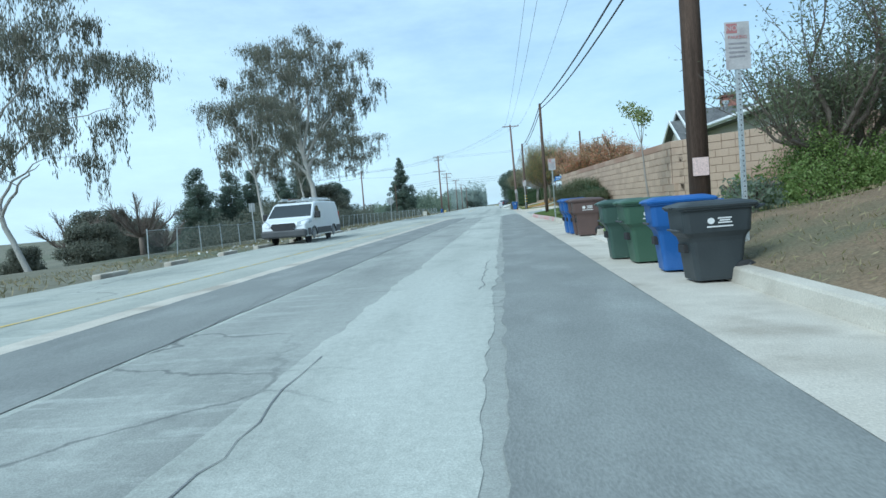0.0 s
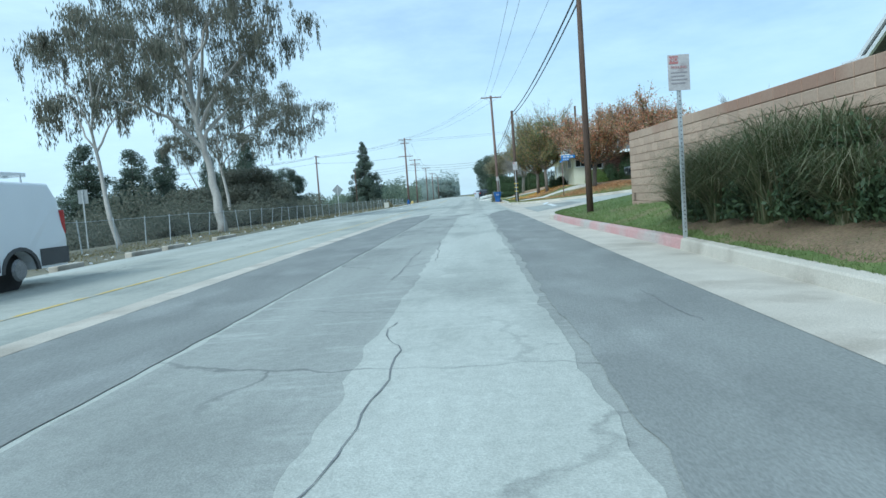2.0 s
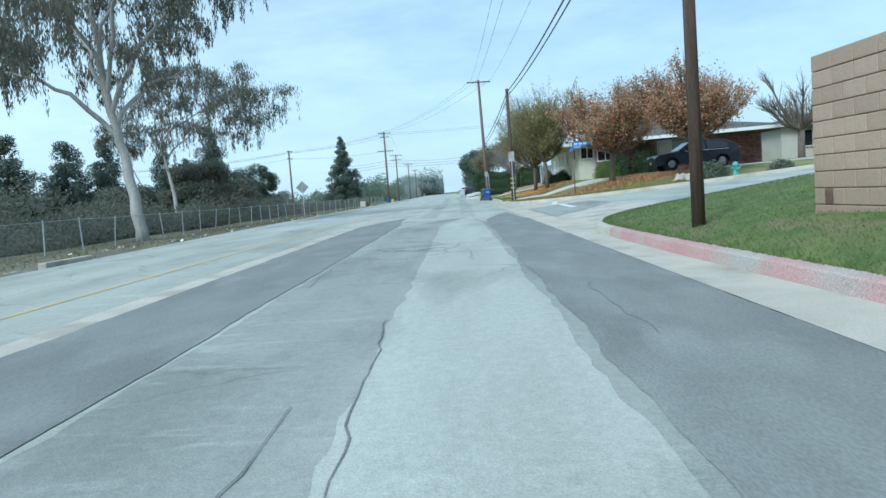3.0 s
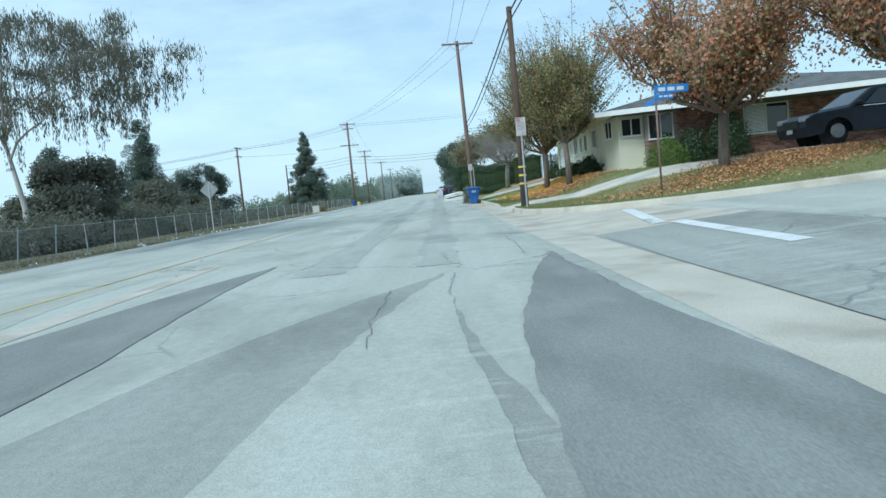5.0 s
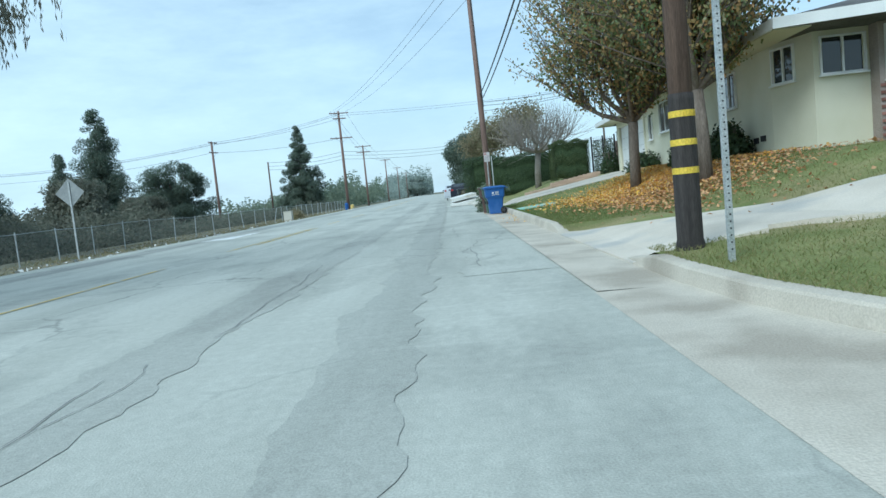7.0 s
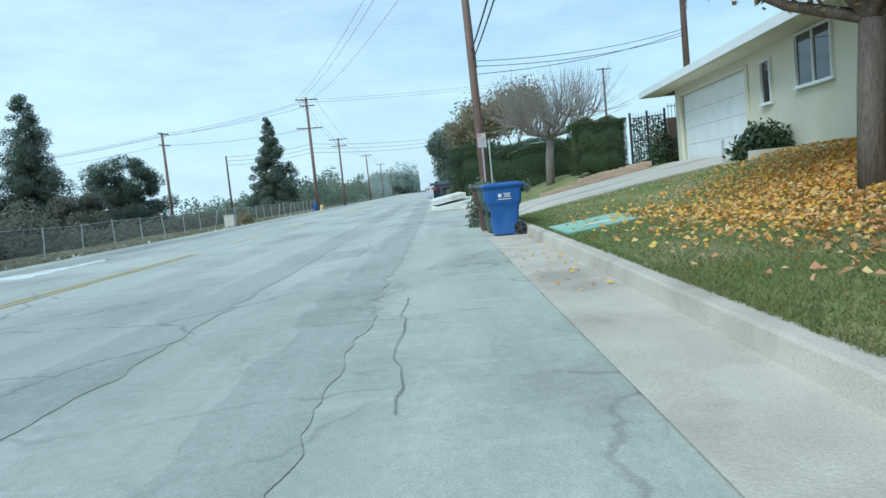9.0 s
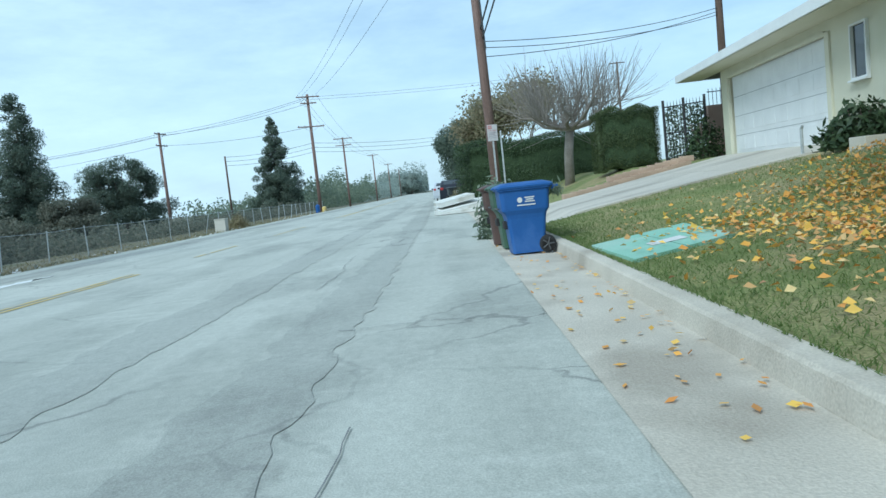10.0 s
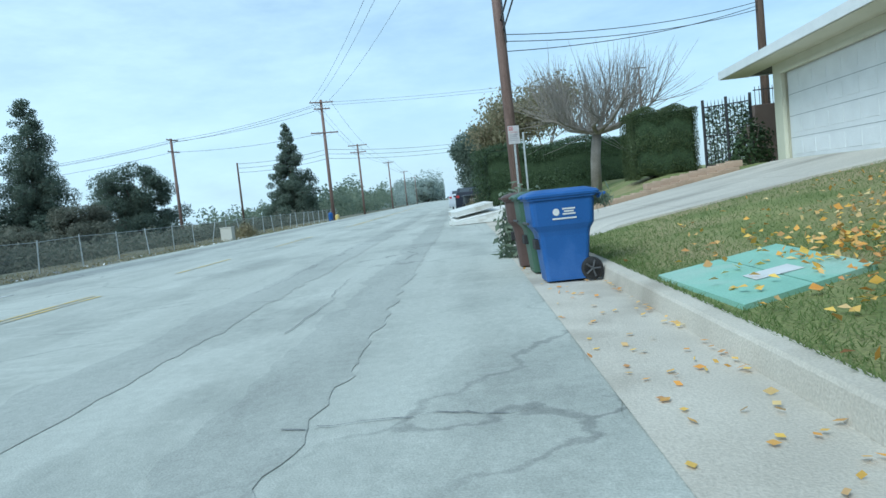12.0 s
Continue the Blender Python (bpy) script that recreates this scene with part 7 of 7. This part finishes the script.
def car_extras(t):
    part("grille", nbox(-0.45, -0.015, 0.55, 0.45, 0.05, 0.78, 0.02), M_IRON, t)
    part("number_plate", nbox(-0.16, -0.03, 0.42, 0.16, -0.012, 0.54, 0.004), M_SIGN, t, "plain pale plate")
    for s in (-1, 1):
        part("headlight", nbox(s * 0.62 - 0.17, 0.0, 0.72, s * 0.62 + 0.17, 0.25, 0.86, 0.03), M_LAMP, t, "clear headlight")
        part("tail_light", nbox(s * 0.75 - 0.1, 4.5, 0.95, s * 0.75 + 0.1, 4.68, 1.12, 0.03), M_REDLAMP, t, "red tail light")
        part("mirror", nbox(s * 1.0 - 0.09, 1.45, 1.02, s * 1.0 + 0.09, 1.6, 1.15, 0.03), M_CARDARK, t)
        part("window_trim", nbox(s * 0.93 - 0.01, 1.6, 1.0, s * 0.93 + 0.01, 4.0, 1.02), M_CHROME, t, "bright window trim")


SUV = [(0.1, 0.28), (0.0, 0.55), (0.05, 0.78), (0.3, 0.92), (1.25, 1.03), (2.0, 1.52), (2.6, 1.6), (3.7, 1.58), (4.45, 1.3), (4.65, 1.0), (4.66, 0.5), (4.6, 0.28)]
SIDEW = [[(1.65, 1.05), (2.15, 1.46), (2.75, 1.5), (2.78, 1.05)], [(2.85, 1.05), (2.83, 1.5), (3.6, 1.48), (4.05, 1.25), (3.9, 1.08)]]
suv = vehicle("car", "dark blue crossover car parked on the drive", M_CARDARK, SUV, 1.86, 0.95, 1.6, 0.2, (0.9, 3.65), 0.34, (1.32, 1.075, 1.98, 1.50, 0.74, 0.62), (4.45, 1.3, 3.85, 1.54, 0.62, 0.55), SIDEW, None, car_extras)
suv.matrix_world = pose(9.95, 69.3, land(12, 69.3) + 0.02, 0, 0, -90)
c2 = copy_thing(suv, pose(1.0, 129, 0.01, 0, 0, 180))
c2.matrix_world = pose(0.9, 133.5, 0.01, 0, 0, 180)
tagged(c2, "dark car parked along the far kerb")
car3 = vehicle("car", "silver car parked along the far kerb", M_CARSILVER, SUV, 1.86, 0.95, 1.6, 0.2, (0.9, 3.65), 0.34, (1.32, 1.075, 1.98, 1.50, 0.74, 0.62), (4.45, 1.3, 3.85, 1.54, 0.62, 0.55), SIDEW, None, car_extras)
car3.matrix_world = pose(0.2, 145, 0.01, 0, 0, 180)
solid("parking_pad", nbox(9.3, 67.9, 0.0, 15.2, 70.7, 0.02, 0.004), M_CONCRETE, "concrete parking pad under the car", "pavement", kind="structure", m=Matrix.Translation((0, 0, land(12, 69.3) - 0.005)))


# ---- mattresses, hydrant, vault lid and other kerbside things ----
def mattress(label, w, d, h):
    t = thing("mattress", pose(0, 0, 0), label, "mattress")
    part("pad", nbox(-w / 2, -d / 2, 0, w / 2, d / 2, h, 0.05), M_MATTRESS, t)
    for z in (0.03, h - 0.03):
        p = bmesh.new()
        tube(p, [(-w / 2, -d / 2, z), (w / 2, -d / 2, z), (w / 2, d / 2, z), (-w / 2, d / 2, z), (-w / 2, -d / 2, z)], 0.012, 6)
        part("piping", p, M_TRIM, t)
    return t


mattress("soiled white mattress lying against the kerb", 2.2, 1.6, 0.28).matrix_world = pose(1.15, 110.4, 0.10, 4, -7, 8)
mattress("second white mattress thrown on top of another", 1.5, 1.1, 0.24).matrix_world = pose(0.78, 110.2, 0.42, 2, -9, 14)
bx = thing("box_spring", pose(0.95, 109.9, 0.02, 0, 0, 6), "wooden bed base under the mattresses", "bed base")
part("frame", nbox(-1.0, -0.7, 0, 1.0, 0.7, 0.14, 0.01), M_MATTRESS, bx)

hy = thing("fire_hydrant", pose(12.0, 62.6, land(12, 62.6)), "aqua painted fire hydrant beside the side street", "hydrant")
part("barrel", ntube([(0, 0, -0.05), (0, 0, 0.05), (0, 0, 0.06), (0, 0, 0.5), (0, 0, 0.52), (0, 0, 0.58), (0, 0, 0.68), (0, 0, 0.72)], [0.17, 0.17, 0.12, 0.11, 0.15, 0.15, 0.10, 0.04], 16), M_HYDRANT, hy, "", True)
part("outlet", ntube([(-0.2, 0, 0.42), (0.2, 0, 0.42)], 0.06, 12), M_HYDRANT, hy)
part("outlet", ntube([(0, -0.22, 0.4), (0, 0, 0.4)], 0.075, 12), M_HYDRANT, hy)

rk = random.Random(8)
for i in range(9):
    x, y = 10.6 + rk.uniform(-0.7, 0.7), 64.1 + rk.uniform(-0.4, 0.4)
    bm = bmesh.new()
    for k in range(16):
        bm.verts.new(Vector((rk.gauss(0, 1), rk.gauss(0, 1), rk.gauss(0, 0.8))).normalized() * rk.uniform(0.16, 0.3))
    bmesh.ops.convex_hull(bm, input=bm.verts)
    solid("boulder", bm, M_CONCRETE, "rough pale tan boulder beside the hydrant", "rock", "boulders by the side street", m=pose(x, y, land(x, y) + 0.12, 0, 0, rk.uniform(0, 360)))

vl = thing("vault_lid", pose(0, 0, 0), "pale green utility vault lid sunk in the lawn", "vault lid")
qa, qb, qc, qd = Vector((2.26, 88.1)), Vector((3.5, 88.8)), Vector((3.57, 90.6)), Vector((2.2, 89.85))


def lid_plate(s0, s1):
    bm = bmesh.new()
    pts = [qa.lerp(qb, s0), qa.lerp(qb, s1), qd.lerp(qc, s1), qd.lerp(qc, s0)]
    lo = [bm.verts.new((p.x, p.y, land(p.x, p.y) - 0.03)) for p in pts]
    hi = [bm.verts.new((p.x, p.y, land(p.x, p.y) + 0.035)) for p in pts]
    bm.faces.new(hi)
    for i in range(4):
        bm.faces.new((lo[i], lo[(i + 1) % 4], hi[(i + 1) % 4], hi[i]))
    return bm


part("plate", lid_plate(0.0, 0.49), M_GREENBOX, vl)
part("plate", lid_plate(0.505, 1.0), M_GREENBOX, vl)
lbl = bmesh.new()
for dx, dy in ((0.0, 0.0),):
    px, py = 2.85, 89.0
    vs = [lbl.verts.new((px + a, py + b, land(px + a, py + b) + 0.041)) for a, b in ((-0.2, -0.14), (0.25, 0.05), (0.25, 0.35), (-0.2, 0.12))]
    lbl.faces.new(vs)
part("label_plate", lbl, M_SIGN, vl, "pale worn label plate")

# bollard-like standpipe by the drive and low edging blocks
sp = thing("standpipe", pose(7.4, 95.0, land(7.4, 95.0)), "short grey standpipe by the driveway", "pipe")
part("pipe", ntube([(0, 0, -0.1), (0, 0, 0.5), (0.0, -0.05, 0.56)], 0.03, 8), M_GALV, sp)
ed = thing("block_edging", pose(0, 0, 0), "low tan block edging stepping up beside the drive", "edging", kind="structure")
edge_me = finish("edging_block", nbox(-0.19, -0.1, 0, 0.19, 0.1, 0.16, 0.012), M_BLOCK)
for i in range(15):
    f = i / 14
    x, y = 3.9 + 3.5 * f, 101.0 + 0.75 * f
    for k in range(1 if i < 5 else 2):
        o = new("block", edge_me)
        o.parent = ed
        o.matrix_local = pose(x + 0.12 * k, y + 0.1 * k, land(x, y) - 0.03 + 0.165 * k, 0, 0, 8 + rr.uniform(-3, 3))

# broken pale edging strips on the lawn by the strap leaves
for xa, ya, xb, yb in ((2.5, 25.5, 3.05, 25.95), (2.55, 25.25, 3.0, 25.6)):
    za, zb = land(xa, ya) + 0.05, land(xb, yb) + 0.07
    solid("edging_strip", ntube([(xa, ya, za), ((xa + xb) / 2, (ya + yb) / 2 + 0.03, (za + zb) / 2 + 0.02), (xb, yb, zb)], 0.022, 6), M_TRIM, "broken pale edging strip lying on the lawn", "edging strip")

# iron gate and pillar by the garage
gt = thing("iron_gate", pose(8.25, 105.8, 1.1, 0, 0, -38), "black iron driveway gate backed with leafy screening", "gate")
for i in range(13):
    part("bar", ntube([(0.11 * i, 0, 0), (0.11 * i, 0, 2.0), (0.11 * i, 0, 2.12)], [0.011, 0.011, 0.001], 6), M_IRON, gt)
for z in (0.1, 1.0, 1.9):
    part("rail", nbox(0, -0.015, z, 1.32, 0.015, z + 0.035), M_IRON, gt)
for x in (-0.04, 0.66, 1.36):
    part("post", nbox(x - 0.035, -0.035, -0.2, x + 0.035, 0.035, 2.15), M_IRON, gt)
nr = np.random.default_rng(5)
lv = new("leaf_screen", quads_mesh("leaf_screen", leaf_quads(nr, nr.uniform((0, 0.03, 0.1), (1.32, 0.09, 1.9), size=(1800, 3)), 0.11, 0.06), M_MIDLEAF))
lv.parent = gt
pl = thing("gate_pillar", pose(9.45, 104.9, 1.1), "brown stuccoed pillar with iron fence above", "pillar")
part("pillar", nbox(-0.1, -0.15, -0.2, 1.3, 0.15, 1.75, 0.01), M_REDBRICKWALL, pl)
for i in range(9):
    part("bar", ntube([(0.13 * i, 0, 1.75), (0.13 * i, 0, 2.3)], 0.01, 6), M_IRON, pl)
part("rail", nbox(-0.05, -0.012, 2.18, 1.2, 0.012, 2.21), M_IRON, pl)
solid("porch_step", nbox(7.0, 92.3, -0.2, 8.2, 92.75, 0.16, 0.01), M_WALK, "pale low concrete planter edge by the house", "step", kind="structure", m=Matrix.Translation((0, 0, land(7.5, 92.5))))

# far house on the side street
h3 = thing("house", pose(24, 84, 1.4, 0, 0, 0), "pale single-storey house with grey roof on the side street", "house")
part("wall", nbox(0, 0, -0.5, 12, 9, 2.7), M_STUCCO2, h3)
rb = bmesh.new()
house_roof(rb, 0, 0, 12, 9, 2.7, 1.5, 0.6, hip=3.5)
part("roof", rb, M_ROOF, h3)
part("fascia", fascia(bmesh.new(), 0, 0, 12, 9, 2.7, 0.6, 0.18), M_TRIM, h3)
window(h3, to_wall(1.6, -0.012, 1.1, 0), 1.5, 1.2, 2)
window(h3, to_wall(5.6, -0.012, 1.1, 0), 1.2, 1.2, 2)
window(h3, to_wall(8.2, -0.012, 1.1, 0), 1.6, 1.2, 2)
place(shrub(151, 3.0, 2.0, 1.4, "leafy bush before the pale house", M_MIDLEAF, 3000), 27, 80, 1.3)


# ---- chain-link fence along the left shoulder ----
fence = thing("chain_link_fence", pose(0, 0, 0), "sagging chain-link fence on thin steel posts", "fence")
post_me = finish("post", ntube([(0, 0, -0.4), (0, 0, 1.45)], 0.03, 8), M_GALV)
fr_ = random.Random(9)
prev = None
for i in range(52):
    y = 30 + i * 2.9
    x = -17.2 + 0.5 * math.sin(y * 0.05) + bend(y) + (1.3 * smooth01((y - 95) / 30))
    z = ground_z(x, y)
    o = new("post", post_me)
    o.parent = fence
    o.matrix_local = pose(x, y, z, fr_.gauss(0, 2.5), fr_.gauss(0, 4.0), 0)
    if prev:
        a, b = prev, (x, y, z)
        rows = [[(a[0] + (b[0] - a[0]) * k / 3, a[1] + (b[1] - a[1]) * k / 3, a[2] + (b[2] - a[2]) * k / 3 + zz - (0.05 if k in (1, 2) and zz > 1 else 0)) for k in range(4)] for zz in (0.03, 0.5, 1.0, 1.36)]
        part("wire_mesh", grid(rows), M_CHAINLINK, fence, "grey wire mesh")
        part("top_wire", ntube([(a[0], a[1], a[2] + 1.36), (b[0], b[1], b[2] + 1.36)], 0.012, 5), M_GALV, fence)
    prev = (x, y, z)

# shoulder clutter
cb = thing("utility_box", pose(-14.3, 126.5, -0.4), "tan utility cabinet by the fence", "utility box")
part("cabinet", nbox(-0.35, -0.3, 0, 0.35, 0.3, 1.0, 0.02), M_STUCCO2, cb)
part("lid", nbox(-0.38, -0.33, 1.0, 0.38, 0.33, 1.05, 0.01), M_STUCCO2, cb)
for x, y, s in ((-13.9, 158, 1.0), (-13.0, 157, 0.7)):
    b_ = thing("traffic_drum", pose(x, y, -0.15), "small blue and yellow utility cover by the pole", "utility cover")
    part("cover", ntube([(0, 0, 0), (0, 0, 0.8 * s), (0, 0, 0.95 * s)], [0.25, 0.25, 0.1], 12), M_BLUEBIN if s == 1 else M_YELLOW, b_)
for i in range(9):
    y = 14 + 4.0 * i + fr_.uniform(-1, 1)
    w = fr_.uniform(0.5, 1.0)
    kx = left_edge(y) - 0.35
    kb = thing("kerb_stone", pose(kx, y, 0.0, 0, 0, fr_.uniform(-4, 4)), "broken pale concrete kerb stone on the shoulder", "kerb stone", "broken kerb stones")
    part("stone", nbox(-0.11, -w, -0.1, 0.11, w, 0.09, 0.03), M_CONCRETE, kb)

# ---- fine cover: blades, leaves, litter, bricks and blocks ----
nr = np.random.default_rng(12)


def blades(name, n, xf, y0, y1, w, material, label, h=0.07):
    y = nr.uniform(y0, y1, n)
    x = np.array([xf(v) for v in y]) + (nr.uniform(0, 1, n) ** 1.5) * w
    keep = np.array([not on_walk(a, b) for a, b in zip(x, y)])
    x, y = x[keep], y[keep]
    n = len(x)
    z = np.array([land(a, b) for a, b in zip(x, y)]) + 0.012
    c = np.stack([x, y, z], 1)
    a = nr.uniform(0, np.pi, n)
    s = np.stack([np.cos(a), np.sin(a), np.zeros(n)], 1) * 0.005
    tip = np.stack([nr.normal(0, 0.025, n), nr.normal(0, 0.025, n), h * nr.uniform(0.5, 1.2, n)], 1)
    q = np.stack([c - s, c + s, c + tip + s * 0.2, c + tip - s * 0.2], 1)
    ob = new(name, quads_mesh(name, q, material))
    return tagged(ob, label, "grass", kind="stuff")


blades("grass_blades", 60000, xk_near, 16.4, 48.6, 5.0, M_BLADE, "short green grass blades on the corner lawn", 0.03)
blades("grass_blades", 50000, xk_far, 63.0, 84.0, 5.5, M_BLADEDRY, "short mixed green and straw grass blades", 0.035)
blades("grass_blades", 42000, xk_far, 78.0, 95.0, 5.0, M_BLADE, "short green grass blades near the vault lid", 0.032)


def fallen(name, n, cx, cy, sx, sy, label, size=0.11, material=None):
    x, y = nr.normal(cx, sx, n), nr.normal(cy, sy, n)
    ok = np.array([(b < 94.9 or b > 101) and (a > (xk_far(b) + 0.05 if b > 62.2 else 99)) and a < 7.6 + 6 * (b < 76) for a, b in zip(x, y)])
    x, y = x[ok], y[ok]
    z = np.array([land(a, b) for a, b in zip(x, y)]) + nr.uniform(0.035, 0.09, len(x))
    q = leaf_quads(nr, np.stack([x, y, z], 1), size, size * 0.7, 0, 0.78)
    q[:, 1, 2] += 0.02
    ob = new(name, quads_mesh(name, q, material or M_FALLEN))
    return tagged(ob, label, "leaves", kind="stuff")


fallen("fallen_leaves", 17000, 6.0, 86.2, 1.15, 2.3, "yellow and orange fallen leaves strewn on the lawn", size=0.068)
fallen("fallen_leaves", 4600, 5.4, 82.0, 1.0, 2.2, "rusty fallen leaves under the trees", size=0.075, material=M_FALLENRUST)
fallen("fallen_leaves", 9500, 8.6, 67.2, 2.0, 1.0, "rusty fallen leaves along the sidewalk", size=0.068, material=M_FALLENRUST)
fallen("fallen_leaves", 260, 3.9, 89.0, 0.8, 1.6, "scattered yellow leaves on the vault lid", size=0.085)
lx, ly = 1.97 - 0.75 * nr.uniform(0, 1, 190) ** 1.8, nr.uniform(84, 96, 190)
q = leaf_quads(nr, np.stack([lx, ly, np.full(190, 0.022)], 1), 0.06, 0.04, 0, 0.9)
tagged(new("gutter_leaves", quads_mesh("gutter_leaves", q, M_FALLEN)), "dry leaves lying in the gutter", "leaves", kind="stuff")
# litter and dry weeds on the left shoulder
ly = nr.uniform(20, 150, 330)
lx = np.array([left_edge(v) for v in ly]) - 0.4 - nr.uniform(0, 1, 330) ** 1.6 * 4.0
lz = np.array([ground_z(a, b) for a, b in zip(lx, ly)]) + 0.05
tagged(new("litter", quads_mesh("litter", leaf_quads(nr, np.stack([lx, ly, lz], 1), 0.17, 0.1, 0, 0.7), M_LITTER)), "scraps of pale litter along the shoulder", "litter", kind="stuff")
n = 16000
ly = nr.uniform(5, 165, n)
lx = np.array([left_edge(v) for v in ly]) - 0.3 - nr.uniform(0, 1, n) ** 0.7 * 8
lz = np.array([ground_z(a, b) for a, b in zip(lx, ly)]) + 0.03
tagged(new("dry_weeds", quads_mesh("dry_weeds", leaf_quads(nr, np.stack([lx, ly, lz], 1), 0.22, 0.025, -0.6), M_DRYTUFT)), "dry weeds and straw on the dirt shoulder", "weeds", kind="stuff")
n = 9000
ly = nr.uniform(-5, 9.8, n)
lx = KERB + 0.3 + nr.uniform(0, 1, n) * 8
lz = np.array([land(a, b) for a, b in zip(lx, ly)]) + 0.03
tagged(new("dry_weeds", quads_mesh("dry_weeds", leaf_quads(nr, np.stack([lx, ly, lz], 1), 0.075, 0.012, -0.6), M_DRYTUFT)), "dry weeds on the dirt bank", "weeds", kind="stuff")

# brick courses on the corner house's front


def brick_box(u0, v0, z0, u1, v1, z1):
    return [(u0, v0, z0), (u1, v0, z0), (u1, v0, z1), (u0, v0, z1), (u0, v1, z0), (u1, v1, z0), (u1, v1, z1), (u0, v1, z1)]


BF = [(0, 1, 2, 3), (1, 5, 6, 2), (5, 4, 7, 6), (4, 0, 3, 7), (3, 2, 6, 7), (4, 5, 1, 0)]
verts, faces = [], []
br = random.Random(3)
z, row = 0.95, 0
while z < HT - 0.08:
    u = 1.57 + (0.11 if row % 2 else 0.0)
    while u < 13.1:
        u1 = u + 0.205
        hole = (1.62 < u1 and u < 2.86 and 2.36 < z + 0.06 and z < 3.58) or (5.9 < u1 and u < 8.0 and 2.16 < z + 0.06 and z < 3.58)
        if not hole:
            base = len(verts)
            d = br.uniform(0.0, 0.018)
            verts.extend(brick_box(u, -0.372 - d, z, u1, -0.352, z + 0.062))
            faces.extend([tuple(base + k for k in f) for f in BF])
        u += 0.216
    z += 0.074
    row += 1
me = bpy.data.meshes.new("brickwork")
me.from_pydata(verts, [], faces)
me.materials.append(M_BRICKI)
ob = new("brickwork", me)
ob.parent = h2
tagged(ob, "courses of mottled red brick", kind="stuff")

# block wall, laid last
lay(WA, WB, 0.25, WALL_TOP, 300)
lay(WB, WC, 0.25, WALL_TOP, 0)
lay(WA, WD, 0.25, WALL_TOP, 0)
rb_src = bmesh.new()
rb_src.from_mesh(block_me)
vsrc = [v.co.copy() for v in rb_src.verts]
fsrc = [[v.index for v in f.verts] for f in rb_src.faces]
rb_src.free()
verts, faces = [], []
for q in rest_wall:
    base = len(verts)
    flat = 0.3 if q.translation.z > WALL_TOP - 0.01 and abs((q.translation.z - WALL_TOP) % 0.2) < 0.01 else 1.0
    verts.extend([tuple(q @ Vector((c.x, c.y * (1.15 if flat < 1 else 1), c.z * flat))) for c in vsrc])
    faces.extend([tuple(base + i for i in f) for f in fsrc])
me = bpy.data.meshes.new("blockwork")
me.from_pydata(verts, [], faces)
me.materials.append(M_BLOCK)
ob = new("blockwork", me)
ob.parent = wall
tagged(ob, "courses of tan concrete block", kind="stuff")
